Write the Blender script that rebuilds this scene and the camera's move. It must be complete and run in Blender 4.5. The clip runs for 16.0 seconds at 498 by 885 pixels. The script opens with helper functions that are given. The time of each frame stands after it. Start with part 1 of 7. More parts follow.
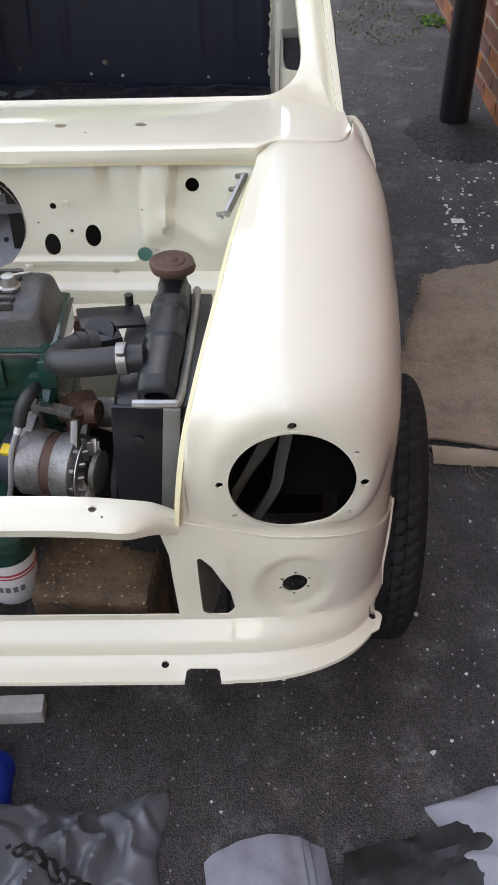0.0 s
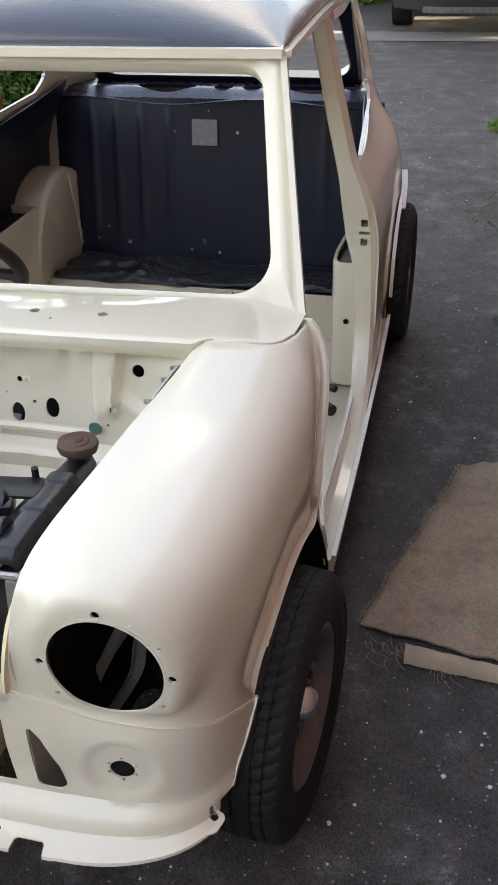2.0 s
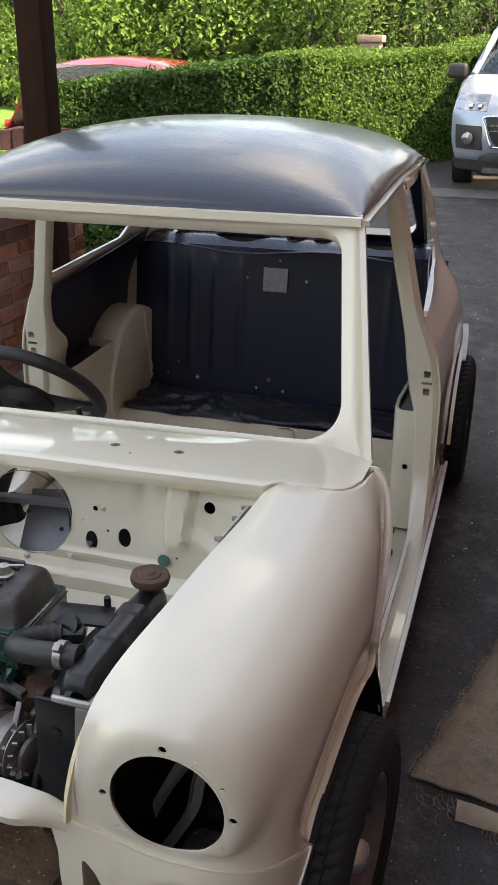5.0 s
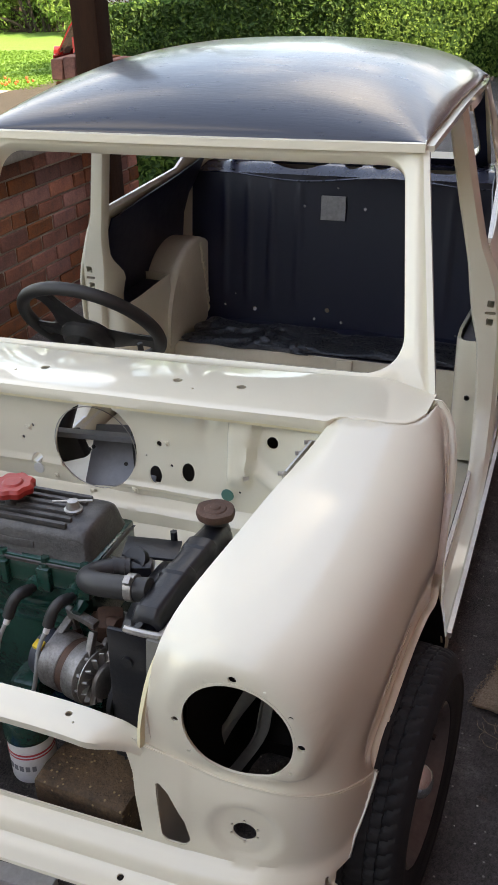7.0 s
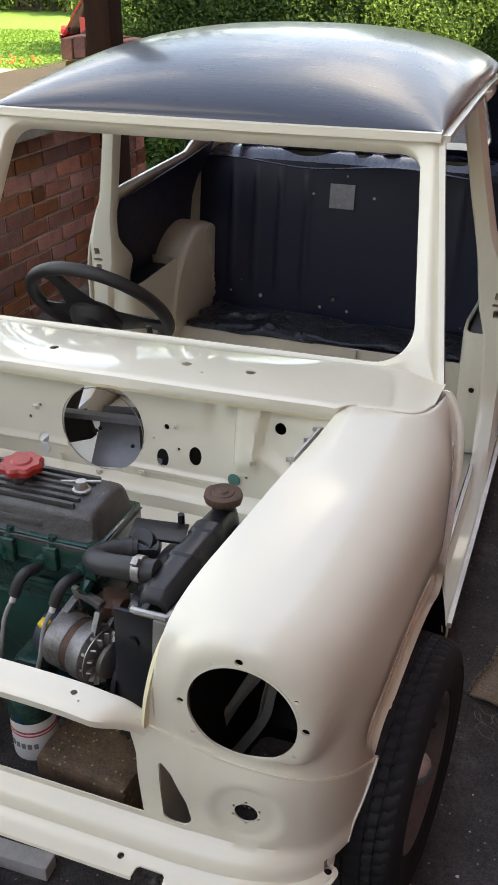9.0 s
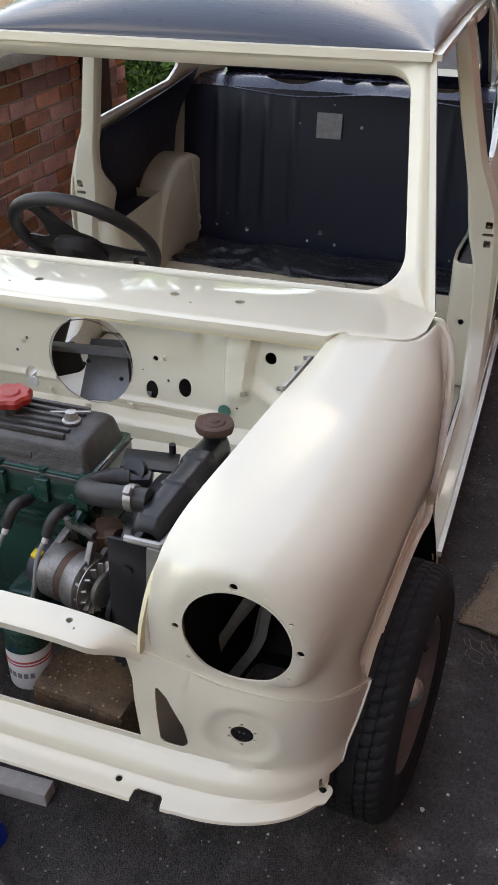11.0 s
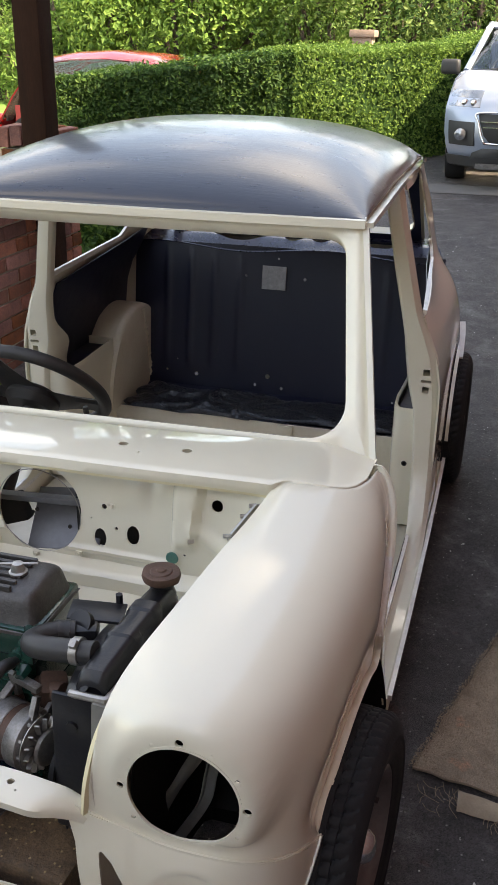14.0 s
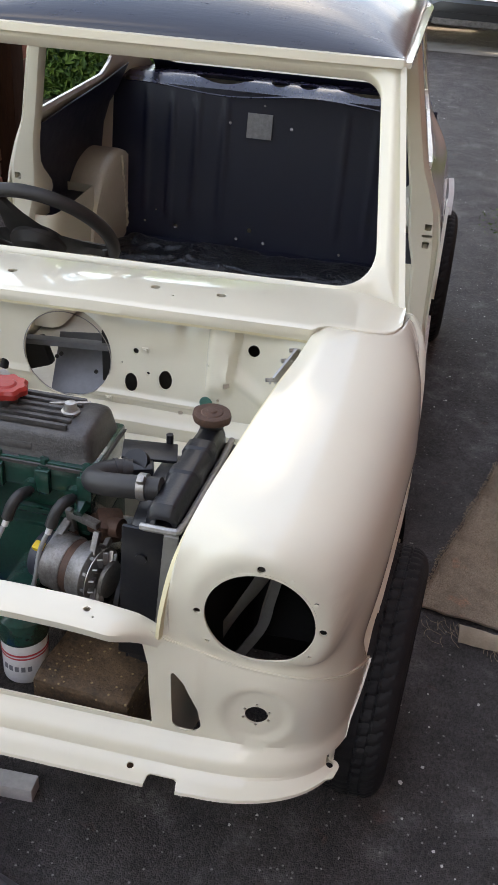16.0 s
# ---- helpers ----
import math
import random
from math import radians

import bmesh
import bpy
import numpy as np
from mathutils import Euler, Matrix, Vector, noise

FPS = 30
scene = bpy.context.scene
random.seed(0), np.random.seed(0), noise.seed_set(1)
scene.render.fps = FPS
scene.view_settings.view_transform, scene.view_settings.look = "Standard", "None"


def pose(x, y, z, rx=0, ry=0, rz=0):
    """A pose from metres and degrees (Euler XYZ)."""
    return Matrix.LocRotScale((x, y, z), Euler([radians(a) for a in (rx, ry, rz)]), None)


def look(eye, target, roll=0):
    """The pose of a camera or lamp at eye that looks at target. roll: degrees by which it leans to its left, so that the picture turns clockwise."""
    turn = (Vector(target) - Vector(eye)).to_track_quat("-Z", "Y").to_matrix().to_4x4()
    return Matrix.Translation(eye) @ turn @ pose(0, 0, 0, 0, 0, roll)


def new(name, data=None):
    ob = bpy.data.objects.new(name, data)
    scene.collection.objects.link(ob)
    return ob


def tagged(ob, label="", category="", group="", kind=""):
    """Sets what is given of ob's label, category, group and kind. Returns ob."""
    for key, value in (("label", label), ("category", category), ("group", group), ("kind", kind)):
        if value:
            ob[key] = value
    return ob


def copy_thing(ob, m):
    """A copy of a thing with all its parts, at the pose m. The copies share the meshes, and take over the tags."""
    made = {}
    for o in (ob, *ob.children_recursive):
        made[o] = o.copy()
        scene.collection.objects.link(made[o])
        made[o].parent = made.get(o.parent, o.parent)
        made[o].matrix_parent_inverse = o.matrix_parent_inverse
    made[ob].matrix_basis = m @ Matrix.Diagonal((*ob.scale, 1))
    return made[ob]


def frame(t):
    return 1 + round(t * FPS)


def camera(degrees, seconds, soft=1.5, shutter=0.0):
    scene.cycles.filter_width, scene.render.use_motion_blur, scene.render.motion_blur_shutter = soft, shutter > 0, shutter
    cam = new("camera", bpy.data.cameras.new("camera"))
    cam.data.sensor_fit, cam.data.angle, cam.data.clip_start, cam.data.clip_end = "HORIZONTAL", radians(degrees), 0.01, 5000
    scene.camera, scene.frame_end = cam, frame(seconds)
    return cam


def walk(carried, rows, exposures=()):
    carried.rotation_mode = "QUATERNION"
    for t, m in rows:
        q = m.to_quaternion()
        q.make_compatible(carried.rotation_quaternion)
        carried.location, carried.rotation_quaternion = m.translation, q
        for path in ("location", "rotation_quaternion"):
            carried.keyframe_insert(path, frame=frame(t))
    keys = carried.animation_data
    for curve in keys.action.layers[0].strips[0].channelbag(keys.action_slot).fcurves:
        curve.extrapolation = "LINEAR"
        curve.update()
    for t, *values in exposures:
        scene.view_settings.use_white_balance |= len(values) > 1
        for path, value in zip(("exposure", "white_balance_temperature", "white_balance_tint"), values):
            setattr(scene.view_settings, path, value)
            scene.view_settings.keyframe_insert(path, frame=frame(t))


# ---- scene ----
cam = camera(30.5, 16.0, 1.2)
PATH = [
    (0, (0.434, -0.811, 1.473), (0.454, 0.716, 0.182), 0.1),
    (0.5, (0.599, -0.771, 1.471), (0.441, 0.772, 0.208), 0.1),
    (1, (0.802, -0.768, 1.485), (0.49, 0.785, 0.264), -0.2),
    (1.5, (0.912, -0.758, 1.52), (0.539, 0.848, 0.389), -1.4),
    (2, (0.935, -0.758, 1.558), (0.525, 0.907, 0.527), -1.5),
    (2.5, (0.936, -0.771, 1.607), (0.479, 0.957, 0.709), -1.4),
    (3, (0.931, -0.798, 1.623), (0.426, 0.974, 0.844), -0.8),
    (5.5, (0.897, -0.821, 1.612), (0.359, 0.94, 0.832), 0.7),
    (6, (0.892, -0.826, 1.616), (0.33, 0.932, 0.845), 0.6),
    (6.5, (0.885, -0.82, 1.616), (0.294, 0.9, 0.784), -0.0),
    (7, (0.885, -0.819, 1.622), (0.259, 0.843, 0.704), -1.6),
    (7.5, (0.883, -0.824, 1.624), (0.255, 0.828, 0.688), -1.7),
    (8, (0.881, -0.83, 1.63), (0.248, 0.832, 0.715), -0.9),
    (8.5, (0.871, -0.833, 1.634), (0.242, 0.835, 0.727), -0.1),
    (9, (0.863, -0.832, 1.619), (0.25, 0.822, 0.677), 0.1),
    (9.5, (0.866, -0.836, 1.609), (0.279, 0.803, 0.624), 0.0),
    (9.7, (0.863, -0.831, 1.597), (0.28, 0.804, 0.604), -0.2),
    (11.8, (0.852, -0.846, 1.591), (0.329, 0.76, 0.52), 1.2),
    (12, (0.85, -0.848, 1.592), (0.333, 0.772, 0.539), 1.8),
    (12.5, (0.857, -0.853, 1.588), (0.32, 0.803, 0.602), 1.0),
    (13, (0.888, -0.845, 1.591), (0.367, 0.842, 0.651), -0.6),
    (13.5, (0.897, -0.836, 1.609), (0.416, 0.893, 0.726), -0.3),
    (14, (0.877, -0.851, 1.635), (0.365, 0.912, 0.842), 0.7),
    (14.5, (0.858, -0.861, 1.631), (0.315, 0.879, 0.808), 1.3),
    (15, (0.802, -0.882, 1.62), (0.295, 0.815, 0.691), 2.2),
    (15.5, (0.697, -0.923, 1.591), (0.3, 0.755, 0.577), 3.1),
    (16, (0.659, -0.942, 1.591), (0.354, 0.737, 0.549), 4.1),
]
walk(cam, [(t, look(eye, target, roll)) for t, eye, target, roll in PATH], [(0.0, 2.85, 9300, 14), (0.7, 2.79, 9300, 14), (1.5, 2.81, 9300, 14), (2.2, 2.70, 9300, 14), (3.0, 2.45, 9300, 14), (5.5, 2.27, 9300, 14), (6.5, 2.45, 9300, 14), (7.5, 2.53, 9300, 14), (9.5, 2.55, 9300, 14), (12.0, 2.60, 9300, 14), (13.0, 2.55, 9300, 14), (14.5, 2.40, 9300, 14), (15.5, 2.60, 9300, 14), (16.0, 2.65, 9300, 14)])

# ---- light ----
world = bpy.data.worlds.new("sky")
scene.world = world
world.use_nodes = True
wn, wl = world.node_tree.nodes, world.node_tree.links
wn.clear()
sky = wn.new("ShaderNodeTexSky")
sky.sky_type, sky.sun_disc = "NISHITA", False
sky.sun_elevation, sky.sun_rotation = radians(51), radians(98)
back = wn.new("ShaderNodeBackground")
back.inputs[1].default_value = 0.15
wout = wn.new("ShaderNodeOutputWorld")
# broken white cloud over the blue, the same all round
wco, wsep, wz = wn.new("ShaderNodeTexCoord"), wn.new("ShaderNodeSeparateXYZ"), wn.new("ShaderNodeMath")
wz.operation, wz.inputs[1].default_value = "ADD", 0.18
wl.new(wco.outputs["Generated"], wsep.inputs[0])
wl.new(wsep.outputs["Z"], wz.inputs[0])
wdiv = wn.new("ShaderNodeVectorMath")
wdiv.operation = "DIVIDE"
wcomb = wn.new("ShaderNodeCombineXYZ")
for wi in range(3):
    wl.new(wz.outputs[0], wcomb.inputs[wi])
wl.new(wco.outputs["Generated"], wdiv.inputs[0])
wl.new(wcomb.outputs[0], wdiv.inputs[1])
wnoise = wn.new("ShaderNodeTexNoise")
wnoise.inputs["Scale"].default_value, wnoise.inputs["Detail"].default_value, wnoise.inputs["Roughness"].default_value = 1.7, 8.0, 0.58
wl.new(wdiv.outputs[0], wnoise.inputs["Vector"])
wmask = wn.new("ShaderNodeMapRange")
wmask.interpolation_type = "SMOOTHSTEP"
wmask.inputs[1].default_value, wmask.inputs[2].default_value = 0.48, 0.68
wl.new(wnoise.outputs["Fac"], wmask.inputs[0])
wgrey = wn.new("ShaderNodeRGBToBW")
wl.new(sky.outputs[0], wgrey.inputs[0])
wlift = wn.new("ShaderNodeMath")
wlift.operation = "MULTIPLY"
wl.new(wgrey.outputs[0], wlift.inputs[0])
wrise = wn.new("ShaderNodeMapRange")
wrise.inputs[1].default_value, wrise.inputs[2].default_value, wrise.inputs[3].default_value, wrise.inputs[4].default_value = 0.1, 0.7, 1.1, 3.8
wl.new(wsep.outputs["Z"], wrise.inputs[0])
wl.new(wrise.outputs[0], wlift.inputs[1])
wmix = wn.new("ShaderNodeMix")
wmix.data_type = "RGBA"
wl.new(wmask.outputs[0], wmix.inputs[0])
wl.new(sky.outputs[0], wmix.inputs[6])
wtint = wn.new("ShaderNodeVectorMath")
wtint.operation, wtint.inputs[1].default_value = "MULTIPLY", (0.88, 0.96, 1.10)
wl.new(wlift.outputs[0], wtint.inputs[0])
wl.new(wtint.outputs[0], wmix.inputs[7])
wl.new(wmix.outputs[2], back.inputs[0])
wl.new(back.outputs[0], wout.inputs[0])
sun = new("sun", bpy.data.lights.new("sun", "SUN"))
sun.data.energy, sun.data.angle, sun.data.color = 3.0, radians(1.0), (1.0, 0.94, 0.84)
sun.matrix_world = look((6.2, -0.9, 7.7), (0, 0, 0))


# ---- materials ----
def mat(name, base, rough=0.5, metal=0.0, dark=None, scale=6.0, amount=0.5, bump=0.0, bscale=120.0, coat=0.0,
        spots=None, spot_scale=60.0, spot_size=0.2, piece=0.0, rvar=0.1, spec=0.5, stretch=None, coat_rough=0.06):
    """Principled material: base mixed with dark by coarse and fine noise, optional specks, relief, and a change per piece."""
    m = bpy.data.materials.new(name)
    m.use_nodes = True
    n, l = m.node_tree.nodes, m.node_tree.links
    p = n["Principled BSDF"]
    p.inputs["Metallic"].default_value = metal
    p.inputs["Coat Weight"].default_value = coat
    p.inputs["Coat Roughness"].default_value = coat_rough
    p.inputs["Specular IOR Level"].default_value = spec
    co = n.new("ShaderNodeTexCoord")
    vec = co.outputs["Object"]
    if stretch:
        mp = n.new("ShaderNodeMapping")
        mp.inputs["Scale"].default_value = stretch
        l.new(vec, mp.inputs[0])
        vec = mp.outputs[0]
    dark = dark or tuple(c * 0.7 for c in base)

    def noise_tex(s, detail=4.0, r=0.6):
        t = n.new("ShaderNodeTexNoise")
        t.inputs["Scale"].default_value, t.inputs["Detail"].default_value, t.inputs["Roughness"].default_value = s, detail, r
        l.new(vec, t.inputs["Vector"])
        return t.outputs["Fac"]

    def math_node(op, a, b):
        t = n.new("ShaderNodeMath")
        t.operation = op
        for i, v in enumerate((a, b)):
            if isinstance(v, (int, float)):
                t.inputs[i].default_value = v
            else:
                l.new(v, t.inputs[i])
        return t.outputs[0]

    def mix(fac, a, b):
        t = n.new("ShaderNodeMix")
        t.data_type = "RGBA"
        for i, v in ((0, fac), (6, a), (7, b)):
            if isinstance(v, (int, float)):
                t.inputs[i].default_value = v
            elif isinstance(v, tuple):
                t.inputs[i].default_value = (*v, 1)
            else:
                l.new(v, t.inputs[i])
        return t.outputs[2]

    big, fine = noise_tex(scale), noise_tex(scale * 9, 6.0)
    ramp = n.new("ShaderNodeMapRange")
    ramp.inputs[1].default_value, ramp.inputs[2].default_value = 0.38, 0.68
    l.new(math_node("ADD", math_node("MULTIPLY", big, 0.6), math_node("MULTIPLY", fine, 0.4)), ramp.inputs[0])
    fac = math_node("MULTIPLY", ramp.outputs[0], amount)
    colour = mix(fac, base, dark)
    if spots:
        v = n.new("ShaderNodeTexVoronoi")
        v.inputs["Scale"].default_value = spot_scale
        l.new(vec, v.inputs["Vector"])
        size = n.new("ShaderNodeMapRange")
        size.inputs[1].default_value, size.inputs[2].default_value = spot_size, spot_size * 0.6
        l.new(v.outputs["Distance"], size.inputs[0])
        keep = math_node("GREATER_THAN", v.outputs["Color"], 0.45)
        colour = mix(math_node("MULTIPLY", size.outputs[0], keep), colour, spots)
    if piece:
        info = n.new("ShaderNodeObjectInfo")
        hsv = n.new("ShaderNodeHueSaturation")
        l.new(math_node("ADD", 1 - piece / 2, math_node("MULTIPLY", info.outputs["Random"], piece)), hsv.inputs["Value"])
        other = math_node("FRACT", math_node("MULTIPLY", info.outputs["Random"], 37.0), 0.0)
        l.new(math_node("ADD", 0.487, math_node("MULTIPLY", other, 0.03)), hsv.inputs["Hue"])
        l.new(math_node("ADD", 0.65, math_node("MULTIPLY", other, 0.5)), hsv.inputs["Saturation"])
        l.new(colour, hsv.inputs["Color"])
        colour = hsv.outputs[0]
    l.new(colour, p.inputs["Base Color"])
    l.new(math_node("ADD", rough - rvar / 2, math_node("MULTIPLY", fine, rvar)), p.inputs["Roughness"])
    if bump:
        b = n.new("ShaderNodeBump")
        b.inputs["Strength"].default_value, b.inputs["Distance"].default_value = 1.0, bump
        l.new(noise_tex(bscale, 5.0, 0.65), b.inputs["Height"])
        l.new(b.outputs[0], p.inputs["Normal"])
    return m


CREAM = mat("cream_paint", (0.76, 0.715, 0.575), 0.42, dark=(0.74, 0.69, 0.545), scale=2.5, amount=0.5, coat=1.0, coat_rough=0.05, bump=0.00002, bscale=30)
CREAM_IN = mat("cream_paint_dusty", (0.66, 0.61, 0.50), 0.42, dark=(0.55, 0.49, 0.38), scale=7, amount=0.6, coat=0.2, bump=0.0002, bscale=160)
SEALER = mat("yellowed_sealer", (0.72, 0.64, 0.40), 0.5, dark=(0.60, 0.52, 0.34), scale=25, amount=0.6, bump=0.0005, bscale=140)
LEAD = mat("lumpy_painted_edge", (0.85, 0.83, 0.78), 0.18, 0.0, dark=(0.66, 0.63, 0.57), scale=45, amount=0.8, bump=0.0030, bscale=85, coat=0.6)
# Base leans to navy, for the sky mirrored in the black paint.
ROOF = mat("black_roof_paint", (0.006, 0.008, 0.020), 0.30, dark=(0.020, 0.021, 0.030), scale=5, amount=0.7, coat=0.5, coat_rough=0.10, spec=0.5, bump=0.00045, bscale=70, rvar=0.18, stretch=(0.25, 2.2, 1))
NAVY = mat("dark_navy_primer", (0.006, 0.008, 0.026), 0.36, dark=(0.010, 0.012, 0.030), scale=3, amount=0.6, bump=0.0004, bscale=60, rvar=0.25)
# Navy lifted in colour as well as gloss, for the sky it mirrors.
SHELF = mat("navy_gloss", (0.012, 0.014, 0.040), 0.28, dark=(0.02, 0.022, 0.045), scale=4, amount=0.6, bump=0.0004, bscale=40, rvar=0.2, coat=0.4)
# Near black, so hollows behind openings stay dark where light leaks in.
LINERBLACK = mat("black_underseal", (0.005, 0.005, 0.005), 0.8, dark=(0.010, 0.009, 0.009), scale=14, amount=0.6, bump=0.001, bscale=90, spec=0.2)
TRIMBLACK = mat("dull_black", (0.013, 0.012, 0.012), 0.5, dark=(0.028, 0.026, 0.025), scale=9, amount=0.6, bump=0.0004, bscale=150)
RUBBER = mat("tyre_rubber", (0.011, 0.011, 0.012), 0.7, spec=0.3, dark=(0.026, 0.026, 0.027), scale=14, amount=0.6, bump=0.0006, bscale=180)
RIM = mat("dusty_silver_rim", (0.20, 0.185, 0.18), 0.36, 0.5, dark=(0.10, 0.085, 0.08), scale=9, amount=0.7, bump=0.0003)
CHROME = mat("bright_metal", (0.75, 0.75, 0.74), 0.18, 1.0, dark=(0.5, 0.48, 0.45), scale=20, amount=0.4)
STEEL = mat("dull_steel", (0.46, 0.45, 0.43), 0.4, 0.8, dark=(0.22, 0.19, 0.16), scale=18, amount=0.7, bump=0.0004)
ALLOY = mat("cast_alloy", (0.30, 0.29, 0.28), 0.45, 0.6, dark=(0.10, 0.09, 0.08), scale=22, amount=0.9, bump=0.0006, bscale=200)
RUST = mat("rusty_steel", (0.115, 0.058, 0.038), 0.62, 0.2, dark=(0.045, 0.028, 0.022), scale=22, amount=0.8, bump=0.0008, bscale=160)
GREEN = mat("dark_green_enamel", (0.008, 0.058, 0.042), 0.2, dark=(0.004, 0.020, 0.016), scale=14, amount=0.7, coat=0.4, bump=0.0008, bscale=70)
ROCKER = mat("worn_black_alloy", (0.055, 0.052, 0.051), 0.38, 0.4, dark=(0.12, 0.115, 0.11), scale=22, amount=0.8, bump=0.0012, bscale=160, rvar=0.3)
RADBLACK = mat("radiator_black", (0.010, 0.011, 0.015), 0.30, dark=(0.022, 0.021, 0.021), scale=13, amount=0.6, bump=0.0005, spec=0.4)
HOSE = mat("hose_rubber", (0.02, 0.02, 0.021), 0.5, dark=(0.045, 0.043, 0.041), scale=12, amount=0.5, bump=0.0003)
REDCAP = mat("faded_red_plastic", (0.40, 0.030, 0.022), 0.4, dark=(0.24, 0.022, 0.018), scale=20, amount=0.6, bump=0.0004)
YELLOW = mat("yellow_plastic", (0.75, 0.52, 0.03), 0.5, dark=(0.5, 0.33, 0.03), scale=40, amount=0.5)
WHITE = mat("white_can", (0.70, 0.70, 0.69), 0.35, dark=(0.5, 0.49, 0.47), scale=18, amount=0.5, coat=0.3)
REDBAND = mat("red_print", (0.5, 0.04, 0.05), 0.4, dark=(0.4, 0.05, 0.05), scale=30, amount=0.4)
GREYPRINT = mat("grey_print", (0.16, 0.16, 0.17), 0.5, scale=30, amount=0.3)
WOOD = mat("oily_timber", (0.15, 0.088, 0.045), 0.7, dark=(0.022, 0.015, 0.010), scale=17, amount=1.0, bump=0.006, bscale=45, spots=(0.30, 0.21, 0.10), spot_scale=75, spot_size=0.22)
PALEWOOD = mat("pale_timber", (0.66, 0.64, 0.60), 0.7, dark=(0.36, 0.34, 0.30), scale=10, amount=0.6, bump=0.001, bscale=80)
TIMBER = mat("dark_stained_post", (0.030, 0.013, 0.007), 0.8, dark=(0.012, 0.006, 0.004), spec=0.1, scale=8, amount=0.7, bump=0.0015, bscale=60, stretch=(3, 3, 0.3))
# Darkened grey: shade put into the colour of the panels behind the lamp hole.
BRACE = mat("dusty_grey_primer", (0.20, 0.195, 0.18), 0.45, dark=(0.12, 0.115, 0.10), scale=9, amount=0.7, bump=0.0003)
SHEET = mat("torn_black_plastic", (0.014, 0.015, 0.020), 0.28, dark=(0.03, 0.03, 0.034), scale=14, amount=0.7, bump=0.002, bscale=60)
POLE = mat("black_painted_post", (0.012, 0.012, 0.014), 0.35, dark=(0.02, 0.02, 0.02), scale=8, amount=0.5)
CHIP = mat("white_paint_flakes", (0.72, 0.71, 0.68), 0.6, dark=(0.5, 0.49, 0.46), scale=60, amount=0.5)
BACKING = mat("pale_carpet_backing", (0.42, 0.33, 0.23), 0.9, dark=(0.25, 0.19, 0.13), scale=20, amount=0.7, bump=0.002, bscale=120)
TARP = mat("grey_car_cover", (0.15, 0.153, 0.165), 0.32, dark=(0.10, 0.103, 0.115), scale=9, amount=0.6, bump=0.001, bscale=60)
TARPPALE = mat("lilac_grey_cover", (0.27, 0.265, 0.30), 0.5, dark=(0.21, 0.205, 0.24), scale=8, amount=0.6, bump=0.0012, bscale=90)
TARPBLUE = mat("blue_bag", (0.008, 0.045, 0.42), 0.45, dark=(0.006, 0.03, 0.3), scale=15, amount=0.6, bump=0.0008, bscale=60)
BRICK = mat("red_brick", (0.32, 0.105, 0.060), 0.9, dark=(0.12, 0.056, 0.046), scale=13, amount=1.0, bump=0.006, bscale=90, piece=1.0, spec=0.2)
MORTAR = mat("grey_mortar", (0.33, 0.30, 0.25), 0.95, dark=(0.15, 0.13, 0.11), scale=8, amount=0.8, bump=0.003, bscale=110)
STONE = mat("weathered_coping", (0.23, 0.22, 0.20), 0.9, dark=(0.10, 0.10, 0.09), scale=6, amount=0.8, bump=0.002, bscale=90)
PALE = mat("pale_paving", (0.48, 0.38, 0.31), 0.9, dark=(0.36, 0.28, 0.22), scale=3, amount=0.6, bump=0.002, bscale=50)
KERB = mat("kerb_stone", (0.12, 0.117, 0.11), 0.85, dark=(0.17, 0.165, 0.155), scale=5, amount=0.6, bump=0.002, bscale=70)
SOIL = mat("dark_soil", (0.05, 0.04, 0.028), 0.95, dark=(0.02, 0.018, 0.012), scale=4, amount=0.8, bump=0.01, bscale=30)
LAWN = mat("lawn_grass", (0.11, 0.23, 0.035), 0.85, dark=(0.07, 0.16, 0.025), scale=3, amount=0.7, bump=0.01, bscale=90)
PLASTIC = mat("clear_plastic_bag", (0.55, 0.62, 0.70), 0.25, dark=(0.75, 0.78, 0.8), scale=25, amount=0.7, bump=0.003, bscale=60)
GREYPANEL = mat("grey_dash_metal", (0.20, 0.205, 0.22), 0.4, 0.3, dark=(0.12, 0.12, 0.13), scale=8, amount=0.6, bump=0.0004)
SILVER = mat("silver_car_paint", (0.29, 0.34, 0.42), 0.30, 0.45, dark=(0.28, 0.33, 0.41), scale=2, amount=0.3, coat=0.6, coat_rough=0.1, rvar=0.02)
CARRED = mat("red_car_paint", (0.26, 0.014, 0.016), 0.25, dark=(0.22, 0.012, 0.014), scale=2, amount=0.4, coat=1.0, coat_rough=0.03)
DARKPLASTIC = mat("dark_plastic", (0.02, 0.021, 0.022), 0.5, scale=6, amount=0.4)
PLATE = mat("plate_white", (0.75, 0.76, 0.76), 0.4, scale=10, amount=0.15)
BLUE = mat("blue_band", (0.02, 0.06, 0.42), 0.4, scale=10, amount=0.2)
LAMPGLASS = mat("lamp_lens", (0.34, 0.37, 0.40), 0.12, 0.6, dark=(0.08, 0.09, 0.10), scale=14, amount=0.9, coat=0.9)
BARK = mat("bark", (0.06, 0.045, 0.032), 0.9, dark=(0.03, 0.022, 0.016), scale=12, amount=0.8, bump=0.01, bscale=40)


